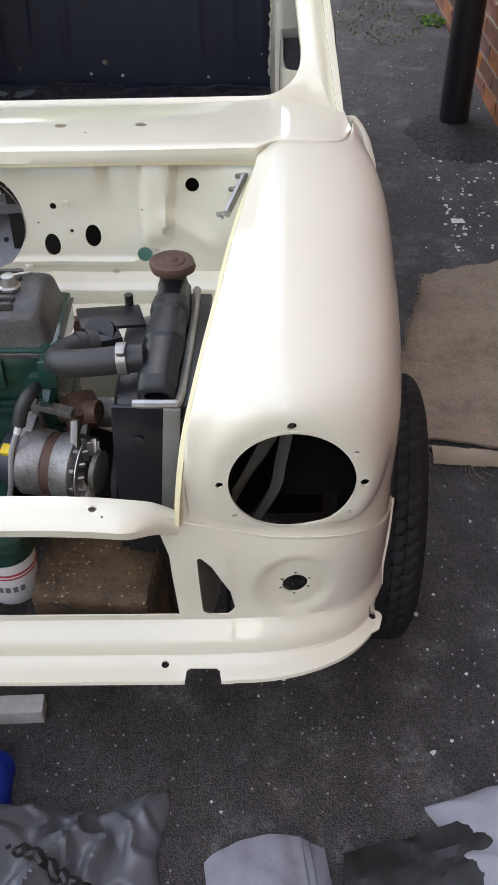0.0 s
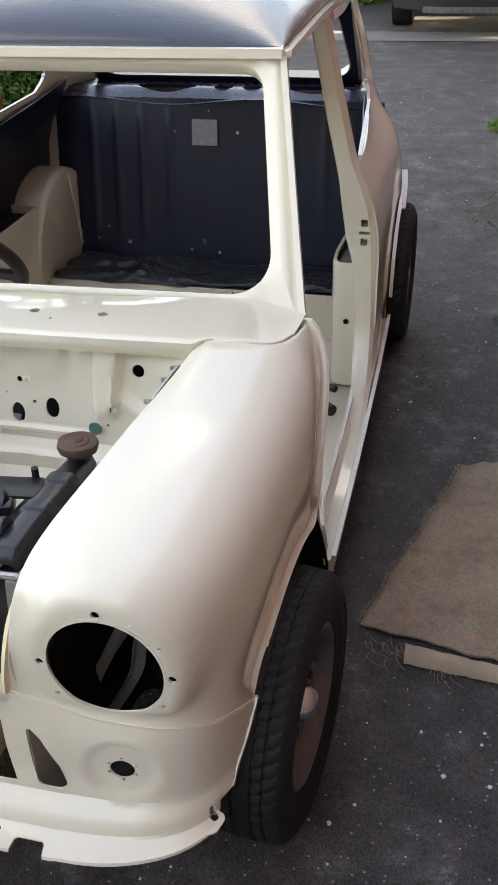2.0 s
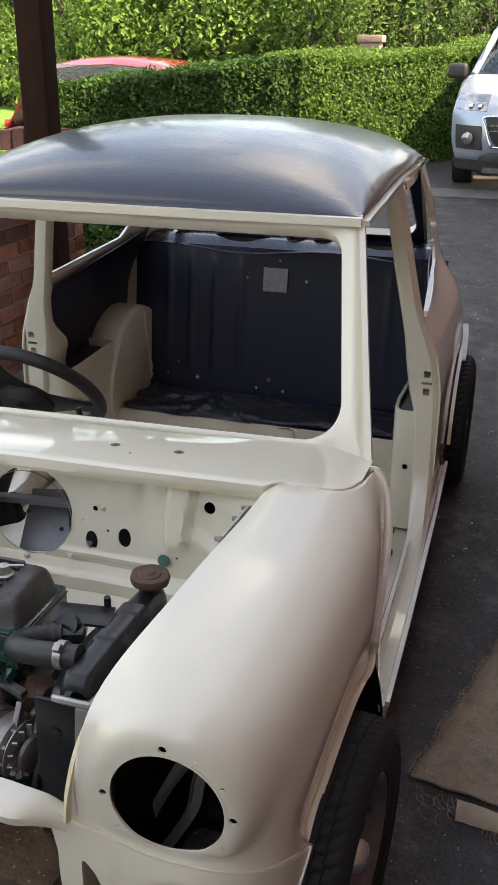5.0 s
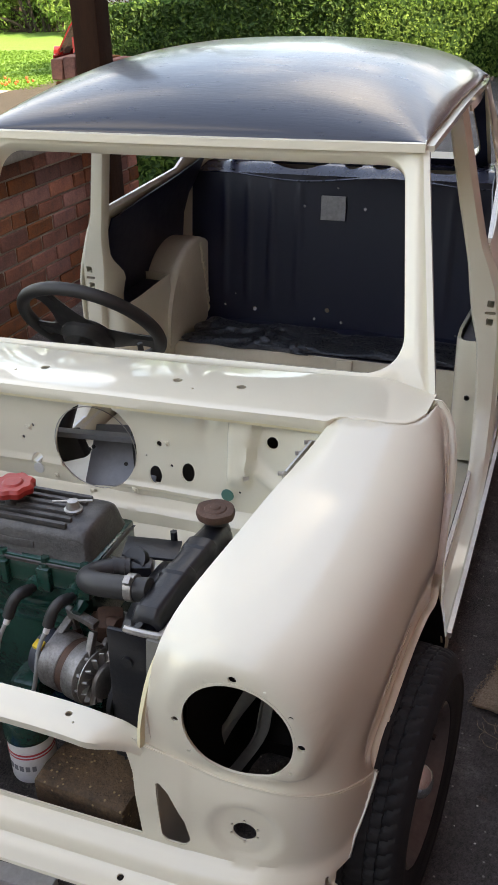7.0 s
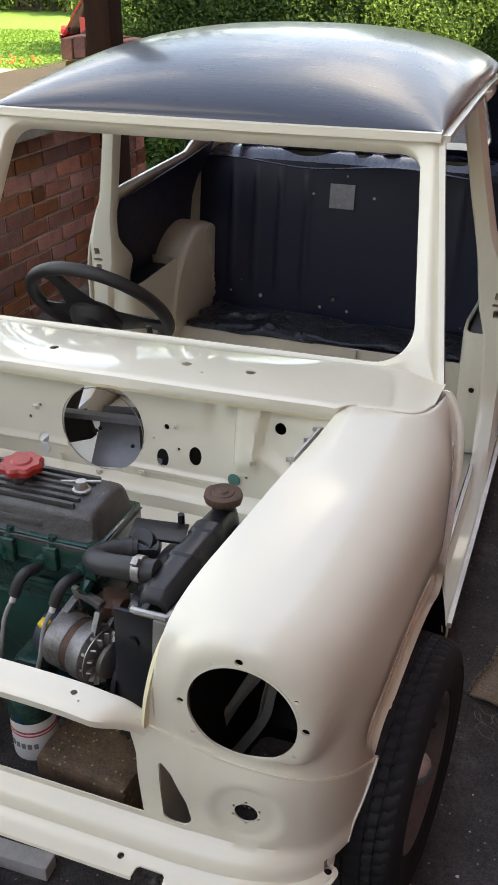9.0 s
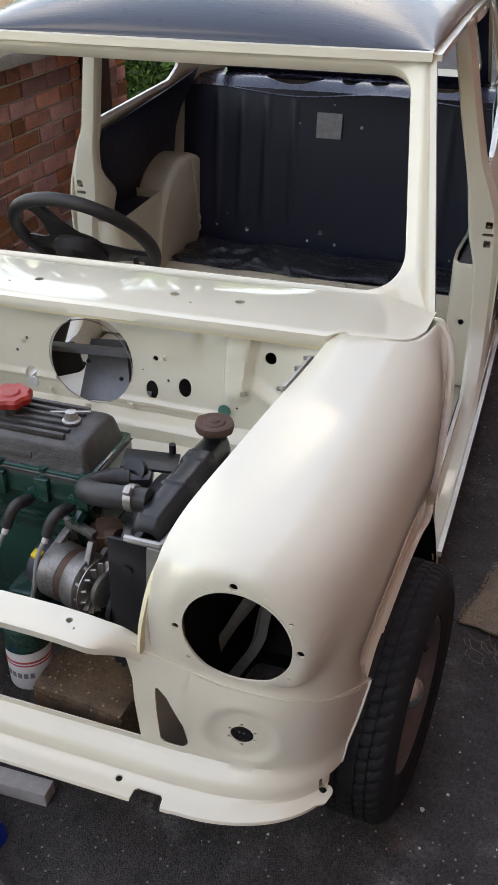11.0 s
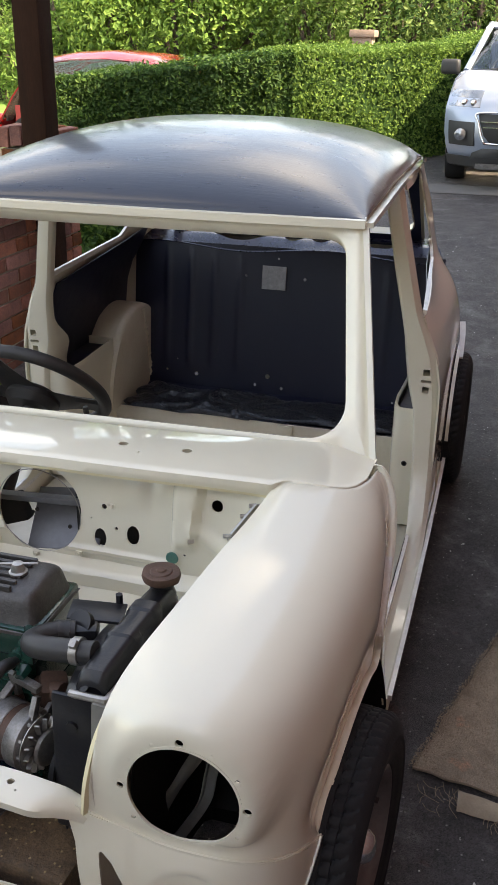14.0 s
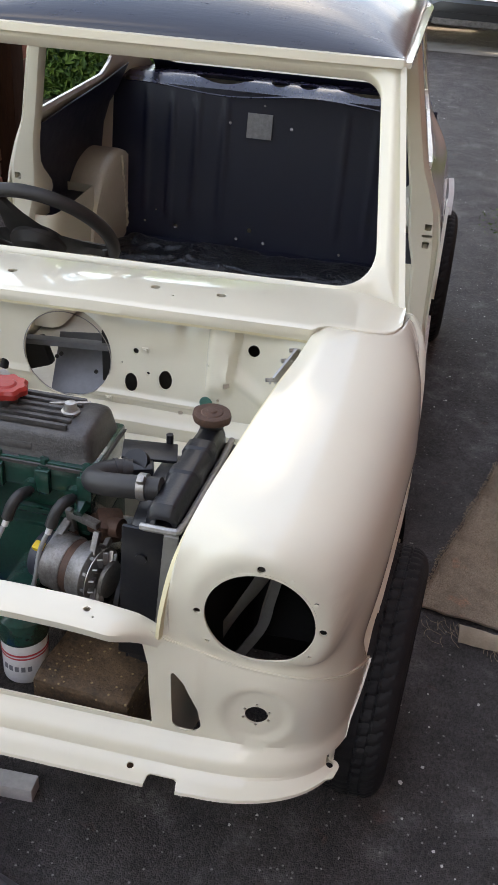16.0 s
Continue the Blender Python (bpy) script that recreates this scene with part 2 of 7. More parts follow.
def ground_mat(name, base, patch, dust, specks, stone=260.0, relief=0.003, low=0.62, high=1.42):
    """Rolled asphalt: stones that differ one by one, dull patches, dusty blotches and scattered pale chips."""
    m = bpy.data.materials.new(name)
    m.use_nodes = True
    n, l = m.node_tree.nodes, m.node_tree.links
    p = n["Principled BSDF"]
    co = n.new("ShaderNodeTexCoord").outputs["Object"]

    def tex(kind, scale, detail=5.0):
        t = n.new(kind)
        t.inputs["Scale"].default_value = scale
        if kind == "ShaderNodeTexNoise":
            t.inputs["Detail"].default_value, t.inputs["Roughness"].default_value = detail, 0.65
        l.new(co, t.inputs["Vector"])
        return t

    def span(value, a, b, c=0.0, d=1.0):
        t = n.new("ShaderNodeMapRange")
        for i, v in enumerate((a, b, c, d)):
            t.inputs[i + 1].default_value = v
        l.new(value, t.inputs[0])
        return t.outputs[0]

    def math_node(op, a, b):
        t = n.new("ShaderNodeMath")
        t.operation = op
        for i, v in enumerate((a, b)):
            if isinstance(v, (int, float)):
                t.inputs[i].default_value = v
            else:
                l.new(v, t.inputs[i])
        return t.outputs[0]

    def mix(fac, a, b, kind="MIX"):
        t = n.new("ShaderNodeMix")
        t.data_type, t.blend_type = "RGBA", kind
        for i, v in ((0, fac), (6, a), (7, b)):
            if isinstance(v, (int, float)):
                t.inputs[i].default_value = v
            elif isinstance(v, tuple):
                t.inputs[i].default_value = (*v, 1)
            else:
                l.new(v, t.inputs[i])
        return t.outputs[2]

    stones, chips = tex("ShaderNodeTexVoronoi", stone), tex("ShaderNodeTexVoronoi", 95.0)
    grey = n.new("ShaderNodeRGBToBW")
    l.new(stones.outputs["Color"], grey.inputs[0])
    big, mid, fine = tex("ShaderNodeTexNoise", 1.6).outputs["Fac"], tex("ShaderNodeTexNoise", 7.0, 7.0).outputs["Fac"], tex("ShaderNodeTexNoise", 90.0).outputs["Fac"]
    colour = mix(span(big, 0.35, 0.65), base, patch)
    colour = mix(span(mid, 0.50, 0.36, 0.0, 0.55), colour, tuple(c * 0.45 for c in patch))
    rusty = math_node("MULTIPLY", span(tex("ShaderNodeTexNoise", 11.0, 3.0).outputs["Fac"], 0.64, 0.74), 0.55)
    colour = mix(rusty, colour, (base[0] * 1.5, base[1] * 0.95, base[2] * 0.8))
    colour = mix(1.0, colour, span(grey.outputs[0], 0.2, 0.8, low, high), "MULTIPLY")
    dusty = math_node("MULTIPLY", span(mid, 0.54, 0.68), span(fine, 0.40, 0.60))
    colour = mix(math_node("MULTIPLY", dusty, 0.9), colour, dust)
    pick = n.new("ShaderNodeRGBToBW")
    l.new(chips.outputs["Color"], pick.inputs[0])
    chip = math_node("MULTIPLY", math_node("GREATER_THAN", pick.outputs[0], 0.80), span(chips.outputs["Distance"], 0.30, 0.18))
    colour = mix(math_node("MULTIPLY", chip, 0.8), colour, specks)
    l.new(colour, p.inputs["Base Color"])
    l.new(span(fine, 0.3, 0.7, 0.40, 0.80), p.inputs["Roughness"])
    p.inputs["Specular IOR Level"].default_value = 0.4
    b = n.new("ShaderNodeBump")
    b.inputs["Strength"].default_value, b.inputs["Distance"].default_value = 1.0, relief
    l.new(math_node("SUBTRACT", math_node("MULTIPLY", fine, 0.6), stones.outputs["Distance"]), b.inputs["Height"])
    l.new(b.outputs[0], p.inputs["Normal"])
    return m


ASPHALT = ground_mat("worn_asphalt", (0.072, 0.064, 0.062), (0.047, 0.042, 0.041), (0.20, 0.195, 0.19), (0.34, 0.33, 0.31), 300.0)
MATTING = ground_mat("jute_matting", (0.50, 0.39, 0.285), (0.40, 0.30, 0.21), (0.60, 0.50, 0.38), (0.30, 0.22, 0.16), 420.0, 0.004, 0.80, 1.2)

PATCH = ground_mat("fresh_bitumen", (0.032, 0.030, 0.030), (0.022, 0.021, 0.021), (0.06, 0.058, 0.056), (0.10, 0.10, 0.09), 130.0, 0.012, 0.4, 1.7)


def glass_mat(name, tint, rough=0.02):
    m = bpy.data.materials.new(name)
    m.use_nodes = True
    p = m.node_tree.nodes["Principled BSDF"]
    p.inputs["Base Color"].default_value = (*tint, 1)
    p.inputs["Roughness"].default_value = rough
    p.inputs["Transmission Weight"].default_value = 1.0
    p.inputs["IOR"].default_value = 1.45
    return m


GLASS = glass_mat("tinted_glass", (0.55, 0.62, 0.62))


def leaf_mat(name, light, shade):
    """Leaves that vary one by one, with some light passing through."""
    m = bpy.data.materials.new(name)
    m.use_nodes = True
    n, l = m.node_tree.nodes, m.node_tree.links
    p = n["Principled BSDF"]
    geo = n.new("ShaderNodeNewGeometry")
    mx = n.new("ShaderNodeMix")
    mx.data_type = "RGBA"
    mx.inputs[6].default_value, mx.inputs[7].default_value = (*light, 1), (*shade, 1)
    l.new(geo.outputs["Random Per Island"], mx.inputs[0])
    l.new(mx.outputs[2], p.inputs["Base Color"])
    p.inputs["Roughness"].default_value = 0.6
    p.inputs["Specular IOR Level"].default_value = 0.25
    tr = n.new("ShaderNodeBsdfTranslucent")
    l.new(mx.outputs[2], tr.inputs[0])
    sh = n.new("ShaderNodeMixShader")
    sh.inputs[0].default_value = 0.35
    l.new(p.outputs[0], sh.inputs[1])
    l.new(tr.outputs[0], sh.inputs[2])
    l.new(sh.outputs[0], n["Material Output"].inputs[0])
    return m


LEAF_PRIVET = leaf_mat("privet_leaves", (0.125, 0.215, 0.045), (0.055, 0.125, 0.025))
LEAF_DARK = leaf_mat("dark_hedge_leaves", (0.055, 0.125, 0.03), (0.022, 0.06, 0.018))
LEAF_BRIGHT = leaf_mat("laurel_leaves", (0.19, 0.31, 0.065), (0.085, 0.18, 0.035))
LEAF_MID = leaf_mat("shrub_leaves", (0.15, 0.22, 0.06), (0.05, 0.10, 0.025))

# ---- mesh tools ----


def part(name, bm, material, parent=None, label="", angle=35):
    """Links a bmesh as one mesh object, smooth but for edges sharper than angle."""
    bmesh.ops.recalc_face_normals(bm, faces=bm.faces)
    mark_edges(bm, angle)
    me = bpy.data.meshes.new(name)
    bm.to_mesh(me)
    bm.free()
    me.materials.append(material)
    ob = new(name, me)
    ob.parent = parent
    if label:
        ob["label"] = label
    return ob


def mark_edges(bm, angle):
    for f in bm.faces:
        f.smooth = True
    for e in bm.edges:
        e.smooth = len(e.link_faces) == 2 and e.calc_face_angle(0) < radians(angle)


def empty(name, label, category, loc=(0, 0, 0), group="", kind=""):
    ob = new(name)
    ob.location = loc
    return tagged(ob, label, category, group, kind)


def grid(rows, close=False):
    """A bmesh sheet over rows of points."""
    bm = bmesh.new()
    vs = [[bm.verts.new(p) for p in row] for row in rows]
    for a, b in zip(vs[:-1], vs[1:]):
        n = len(a)
        for i in range(n if close else n - 1):
            bm.faces.new((a[i], a[(i + 1) % n], b[(i + 1) % n], b[i]))
    return bm


def thick(bm, t):
    """Gives a sheet a thickness t, by moving a copy along the vertex normals."""
    bmesh.ops.recalc_face_normals(bm, faces=bm.faces)
    bm.normal_update()
    faces, rims = bm.faces[:], [e for e in bm.edges if e.is_boundary]
    low = {v: bm.verts.new(v.co - v.normal * t) for v in bm.verts[:]}
    for e in rims:
        a, b = (l.vert for l in (e.link_loops[0], e.link_loops[0].link_loop_next))
        bm.faces.new((b, a, low[a], low[b]))
    for f in faces:
        bm.faces.new([low[v] for v in reversed(f.verts)])
    return bm


def block(bm, size, at, turn=(0, 0, 0), bevel=0.0, seg=2):
    m = pose(*at, *turn) @ Matrix.Diagonal((*size, 1))
    r = bmesh.ops.create_cube(bm, size=1, matrix=m)
    if bevel:
        es = list({e for v in r["verts"] for e in v.link_edges})
        bmesh.ops.bevel(bm, geom=es, offset=bevel, segments=seg, profile=0.6, affect="EDGES")
    return bm


def spin(bm, profile, at=(0, 0, 0), axis=(0, 0, 1), seg=32, cap=True):
    """A turned solid: profile of (radius, height) along axis from at."""
    q = Vector((0, 0, 1)).rotation_difference(Vector(axis)).to_matrix().to_4x4()
    m = Matrix.Translation(at) @ q
    rings = []
    for r, h in profile:
        rings.append([bm.verts.new(m @ Vector((r * math.cos(a), r * math.sin(a), h))) for a in (2 * math.pi * i / seg for i in range(seg))])
    for a, b in zip(rings[:-1], rings[1:]):
        for i in range(seg):
            bm.faces.new((a[i], a[(i + 1) % seg], b[(i + 1) % seg], b[i]))
    if cap:
        bm.faces.new(rings[0][::-1])
        bm.faces.new(rings[-1])
    return bm


def rod(bm, a, b, r, seg=14, r2=None, bevel=0.0):
    a, b = Vector(a), Vector(b)
    h = (b - a).length
    r2 = r if r2 is None else r2
    prof = [(r - bevel, 0), (r, bevel), (r2, h - bevel), (r2 - bevel, h)] if bevel else [(r, 0), (r2, h)]
    return spin(bm, prof, a, (b - a).normalized(), seg)


def smooth_line(pts, n=8):
    """Catmull-Rom points through pts."""
    p = [Vector(q) for q in pts]
    p = [2 * p[0] - p[1]] + p + [2 * p[-1] - p[-2]]
    out = []
    for i in range(1, len(p) - 2):
        for k in range(n):
            t = k / n
            a, b, c, d = p[i - 1:i + 3]
            out.append(0.5 * (2 * b + (c - a) * t + (2 * a - 5 * b + 4 * c - d) * t * t + (3 * b - a - 3 * c + d) * t ** 3))
    out.append(p[-2])
    return out


def sweep(bm, pts, section, up=(0, 0, 1), close=False, cap=True):
    """Sweeps a closed 2D section (side, up) along points."""
    pts = [Vector(p) for p in pts]
    n, rings, side0 = len(pts), [], None
    for i, p in enumerate(pts):
        a = pts[(i - 1) % n] if close or i else p
        b = pts[(i + 1) % n] if close or i < n - 1 else p
        d = (b - a).normalized()
        side = d.cross(Vector(up))
        side = side.normalized() if side.length > 1e-3 else side0
        side0 = side
        u = side.cross(d)
        rings.append([bm.verts.new(p + side * s + u * h) for s, h in section])
    m = len(section)
    for i in range(n if close else n - 1):
        a, b = rings[i], rings[(i + 1) % n]
        for k in range(m):
            bm.faces.new((a[k], a[(k + 1) % m], b[(k + 1) % m], b[k]))
    if cap and not close:
        bm.faces.new(rings[0][::-1])
        bm.faces.new(rings[-1])
    return bm


def circle(r, seg=10, ry=None):
    return [(r * math.cos(2 * math.pi * i / seg), (ry or r) * math.sin(2 * math.pi * i / seg)) for i in range(seg)]


def tube(bm, pts, r, seg=10, n=6, close=False, up=(0, 0, 1)):
    return sweep(bm, smooth_line(pts, n) if n else pts, circle(r, seg), up, close)


def prism(bm, outline, to_world, depth):
    """Extrudes a 2D outline; to_world maps (u, v, w) to a place, w from 0 to depth."""
    a = [bm.verts.new(to_world(u, v, 0)) for u, v in outline]
    b = [bm.verts.new(to_world(u, v, depth)) for u, v in outline]
    n = len(a)
    bm.faces.new(a[::-1])
    bm.faces.new(b)
    for i in range(n):
        bm.faces.new((a[i], a[(i + 1) % n], b[(i + 1) % n], b[i]))
    return bm


def rounded(corners, r, seg=6):
    """A polygon with rounded corners; r one radius or one per corner."""
    out, n = [], len(corners)
    for i, c in enumerate(corners):
        c = Vector(c)
        p, q = (Vector(corners[i - 1]) - c).normalized(), (Vector(corners[(i + 1) % n]) - c).normalized()
        k = r[i] if isinstance(r, (list, tuple)) else r
        half = p.angle(q) / 2
        d = k / math.tan(half)
        m = c + (p + q).normalized() * (k / math.sin(half))
        a0, a1 = c + p * d - m, c + q * d - m
        ang = a0.angle_signed(a1)
        for j in range(seg + 1):
            v = a0.copy()
            v.rotate(Matrix.Rotation(-ang * j / seg, 2))
            out.append(tuple(m + v))
    return out


def carve(ob, cutters, angle=35, folded=False):
    """Cuts solids (bmeshes) out of a mesh object."""
    tools = []
    for bm in cutters:
        bmesh.ops.recalc_face_normals(bm, faces=bm.faces)
        me = bpy.data.meshes.new("cutter")
        bm.to_mesh(me)
        bm.free()
        t = new("cutter", me)
        tools.append(t)
        md = ob.modifiers.new("cut", "BOOLEAN")
        md.operation, md.solver, md.object, md.use_self = "DIFFERENCE", "EXACT", t, folded
    dg = bpy.context.evaluated_depsgraph_get()
    me = bpy.data.meshes.new_from_object(ob.evaluated_get(dg))
    ob.modifiers.clear()
    mats = list(ob.data.materials)
    ob.data = me
    if not me.materials:
        for m in mats:
            me.materials.append(m)
    for t in tools:
        bpy.data.objects.remove(t)
    bm = bmesh.new()
    bm.from_mesh(me)
    mark_edges(bm, angle)
    bm.to_mesh(me)
    bm.free()
    return ob


def mirrored(ob):
    """The same part on the other side of the car."""
    me = ob.data.copy()
    me.transform(Matrix.Scale(-1, 4, (1, 0, 0)))
    me.flip_normals()
    o = new(ob.name.split(".")[0], me)
    o.parent = ob.parent
    if "label" in ob:
        o["label"] = ob["label"]
    return o


def lerp(a, b, t):
    return a + (b - a) * t


def ease(a, b, x):
    t = min(1, max(0, (x - a) / (b - a)))
    return t * t * (3 - 2 * t)


def smax(a, b, k):
    k *= 0.32
    return max(a, b) + k * math.log1p(math.exp(-abs(a - b) / k))


def along(table, t):
    """Linear lookup in rows of (key, value...)."""
    for a, b in zip(table[:-1], table[1:]):
        if t <= b[0]:
            k = (t - a[0]) / (b[0] - a[0])
            return tuple(lerp(u, v, max(0, k)) for u, v in zip(a[1:], b[1:]))
    return tuple(table[-1][1:])


# ---- the ground ----


def ground_z(y, x=0.0):
    return -0.033 + 0.045 * min(y, 9.0) + 0.02 * min(30, max(0, y - 9.0)) - 0.10 * min(4, max(0, -x - 2.0))


def sheet(x0, x1, y0, y1, lift, nx=2, ny=2):
    return grid([[(lerp(x0, x1, i / nx), lerp(y0, y1, j / ny), ground_z(lerp(y0, y1, j / ny)) + lift) for i in range(nx + 1)] for j in range(ny + 1)])


rows = []
for y in (-60, -20, -6, -3, 0, 3, 6, 9, 11, 14, 20, 40, 120, 400):
    rows.append([(x, y, ground_z(y, x)) for x in (-300, -60, -20, -8, -4, -2, 0, 2, 4, 8, 20, 60, 300)])
ground = part("ground", grid(rows), SOIL)
tagged(ground, "dark earth sloping gently up away from the house", "ground", kind="structure")
rows = [[(x, y, ground_z(y) + 0.006) for x in (-1.9, 0, 1.4, 3.0, 5.5)] for y in [-4 + 0.5 * i for i in range(44)]]
drive = part("driveway", grid(rows), ASPHALT)
tagged(drive, "worn dark grey asphalt driveway with pale specks", "driveway", kind="structure")

# ---- the small car's bare shell ----
shell = empty("car_shell", "stripped cream car shell with black roof, lacking doors and bonnet", "car", (0, 1.5, 0))


def body_part(name, bm, material, label="", angle=35, parent=None):
    ob = part(name, bm, material, parent or shell, label, angle)
    if parent is None:
        ob.matrix_parent_inverse = Matrix.Translation((0, -1.5, 0))
    return ob


def both(name, bm, material, label="", angle=35):
    a = body_part(name, bm, material, label, angle)
    b = mirrored(a)
    b.matrix_parent_inverse = a.matrix_parent_inverse.copy()
    return a, b


WHEEL_Y, WHEEL_Z, REAR_Y = 0.455, 0.246, 2.511


def wing_top(x, y):
    return 0.748 + 0.082 * y + 0.018 * math.cos((x - 0.50) * 7) + 0.024 * ease(0.50, 0.78, y) * ease(0.44, 0.50, x)


def wing_side(y, z):
    return 0.716 - 0.036 * max(0, (0.75 - y) / 0.5) ** 2 - 0.9 * max(0, 0.40 - z) ** 2


def wing_front(x, z):
    return 0.099 - 0.012 * ease(0.56, 0.44, z) + 0.010 * ease(0.165, 0.100, math.hypot(abs(x) - 0.505, z - 0.622)) * ease(0.48, 0.56, z)


def wing_field(x, y, z):
    """Negative inside the nose: a top, a side and a front, rolled into one another."""
    k = lerp(0.185, 0.072, ease(0.34, 0.49, x))
    f = smax(z - wing_top(x, y), wing_front(x, z) - y, k)
    return smax(f, x - wing_side(y, z), 0.185)


def on_wing(q, c):
    """Moves q along the ray from c onto the nose's surface."""
    d = Vector(q) - Vector(c)
    a, b = 0.2, 6.0
    for _ in range(30):
        m = (a + b) / 2
        p = Vector(c) + d * m
        a, b = (m, b) if wing_field(*p) < 0 else (a, m)
    return Vector(c) + d * a


# inner edge beside the bonnet opening, and outer edge along seam, wheel arch and rear flange
INNER = smooth_line([(0.349, 0.093, 0.562), (0.353, 0.102, 0.62), (0.362, 0.130, 0.685), (0.376, 0.182, 0.730), (0.391, 0.262, 0.757),
                     (0.407, 0.365, 0.772), (0.423, 0.480, 0.784), (0.444, 0.600, 0.798), (0.470, 0.720, 0.812)], 8)
OUTER = smooth_line([(0.686, 0.276, 0.432), (0.696, 0.345, 0.484), (0.704, 0.430, 0.517), (0.709, 0.515, 0.526), (0.712, 0.60, 0.518), (0.714, 0.695, 0.492),
                     (0.715, 0.735, 0.561), (0.714, 0.775, 0.62), (0.704, 0.832, 0.684), (0.687, 0.866, 0.747), (0.652, 0.894, 0.803)], 8)


def at_share(line, t):
    f = t * (len(line) - 1)
    i = min(int(f), len(line) - 2)
    return line[i].lerp(line[i + 1], f - i)


def seam(t):
    """The joint between wing and front panel, from the bonnet corner round to the arch."""
    return at_share(SEAM, t)


SEAM = smooth_line([(0.349, 0.093, 0.562), (0.40, 0.09, 0.545), (0.47, 0.09, 0.527), (0.55, 0.095, 0.519), (0.62, 0.12, 0.508), (0.66, 0.18, 0.482), (0.686, 0.276, 0.432)], 8)
REAR_EDGE = smooth_line([(0.470, 0.722, 0.812), (0.480, 0.802, 0.815), (0.53, 0.808, 0.815), (0.58, 0.815, 0.815), (0.615, 0.827, 0.812), (0.638, 0.855, 0.806), (0.652, 0.894, 0.803)], 8)
NU, NV = 44, 64
core = (0.45, 0.52, 0.42)
rows, WING_EDGE, CREASE, TURNED = [], [], [], []
for j in range(NV + 1):
    s = j / NV
    a, b = at_share(INNER, s), at_share(OUTER, s)
    row = []
    for i in range(NU + 1):
        u = i / NU
        q = a.lerp(b, u)
        if s > 0.78:
            q = q.lerp(at_share(REAR_EDGE, u), ease(0.78, 1, s))
        if s < 0.30:
            q = q.lerp(seam(u), (1 - s / 0.30) ** 1.5)
        p = on_wing(q, core)
        if i == 0:
            p = p.lerp(a, 0.7)
        row.append(p)
    # the pressing turns in before its edge, where flange and arch lip stand out
    edge = row[-1]
    WING_EDGE.append(Vector(edge))
    way = Vector((0, edge.y - WHEEL_Y, edge.z - WHEEL_Z)).normalized()
    way = way.lerp(Vector((0, -0.7, 0.2)), ease(0.36, 0.60, s)) * lerp(1, 0.4, ease(0.36, 0.6, s))
    turned = Vector((-lerp(lerp(0.019, 0.020, ease(0.45, 0.6, s)), 0.008, ease(0.80, 1, s)) * ease(-0.03, 0.10, s), 0, 0)) + way * 0.002 * (1 - math.exp(-((s - 0.52) / 0.07) ** 2))
    TURNED.append(turned)
    CREASE.append(edge + turned)
    rows.append(row)
wing = body_part("front_wing", thick(grid(rows), 0.004), CREAM, "glossy cream front wing with an empty headlamp hole", 45)
LAMP = (0.505, 0.627)
cuts = [spin(bmesh.new(), [(0.0878, 0), (0.0878, 0.4)], (LAMP[0], -0.05, LAMP[1]), (0, 1, 0), 64)]
for a, r in ((92, 0.0065), (0, 0.0065), (182, 0.0055), (32, 0.004), (217, 0.004), (327, 0.003)):
    x, z = LAMP[0] + 0.0995 * math.cos(radians(a)), LAMP[1] + 0.0995 * math.sin(radians(a))
    cuts.append(spin(bmesh.new(), [(r, 0), (r, 0.5)], (x, -0.3, z), (0, 1, 0), 14))
carve(wing, cuts, 45, True)


def on_nose(x, z):
    a, b = -0.1, 0.5
    for _ in range(26):
        m = (a + b) / 2
        a, b = (m, b) if wing_field(x, m, z) > 0 else (a, m)
    return Vector((x, a, z))


def on_face(x, z):
    """The nose with the flat seat of the lamp pressed into it."""
    p = on_nose(x, z)
    far = math.hypot(x - LAMP[0], z - LAMP[1])
    p.y = lerp(p.y, 0.103, ease(0.148, 0.108, far) * ease(0.522, 0.560, z))
    return p


for v in wing.data.vertices:
    if v.co.y < 0.32 and math.hypot(v.co.x - LAMP[0], v.co.z - LAMP[1]) < 0.15:
        v.co.y += on_face(v.co.x, v.co.z).y - on_nose(v.co.x, v.co.z).y
rim_line = np.array([tuple(p) for p in WING_EDGE])
for v in wing.data.vertices:
    if v.co.x > 0.55:
        gap = np.linalg.norm(rim_line - np.array(v.co), axis=1)
        k = int(gap.argmin())
        v.co += TURNED[k] * ease(0.150, 0.0, gap[k])

# behind the seam the wing's flange tucks under the scuttle
SEAM_Y = [(0.50, 0.737), (0.54, 0.741), (0.58, 0.747), (0.61, 0.760), (0.628, 0.784), (0.642, 0.83), (0.652, 0.885)]
for v in wing.data.vertices:
    tucked = along(SEAM_Y, min(0.652, max(0.50, v.co.x)))[0] + 0.008
    if v.co.y > tucked and v.co.z > 0.70:
        v.co.z -= 0.05 * ease(tucked, tucked + 0.045, v.co.y) * ease(0.70, 0.77, v.co.z) * ease(0.668, 0.645, v.co.x)
far_wing = mirrored(wing)
far_wing.matrix_parent_inverse = wing.matrix_parent_inverse.copy()

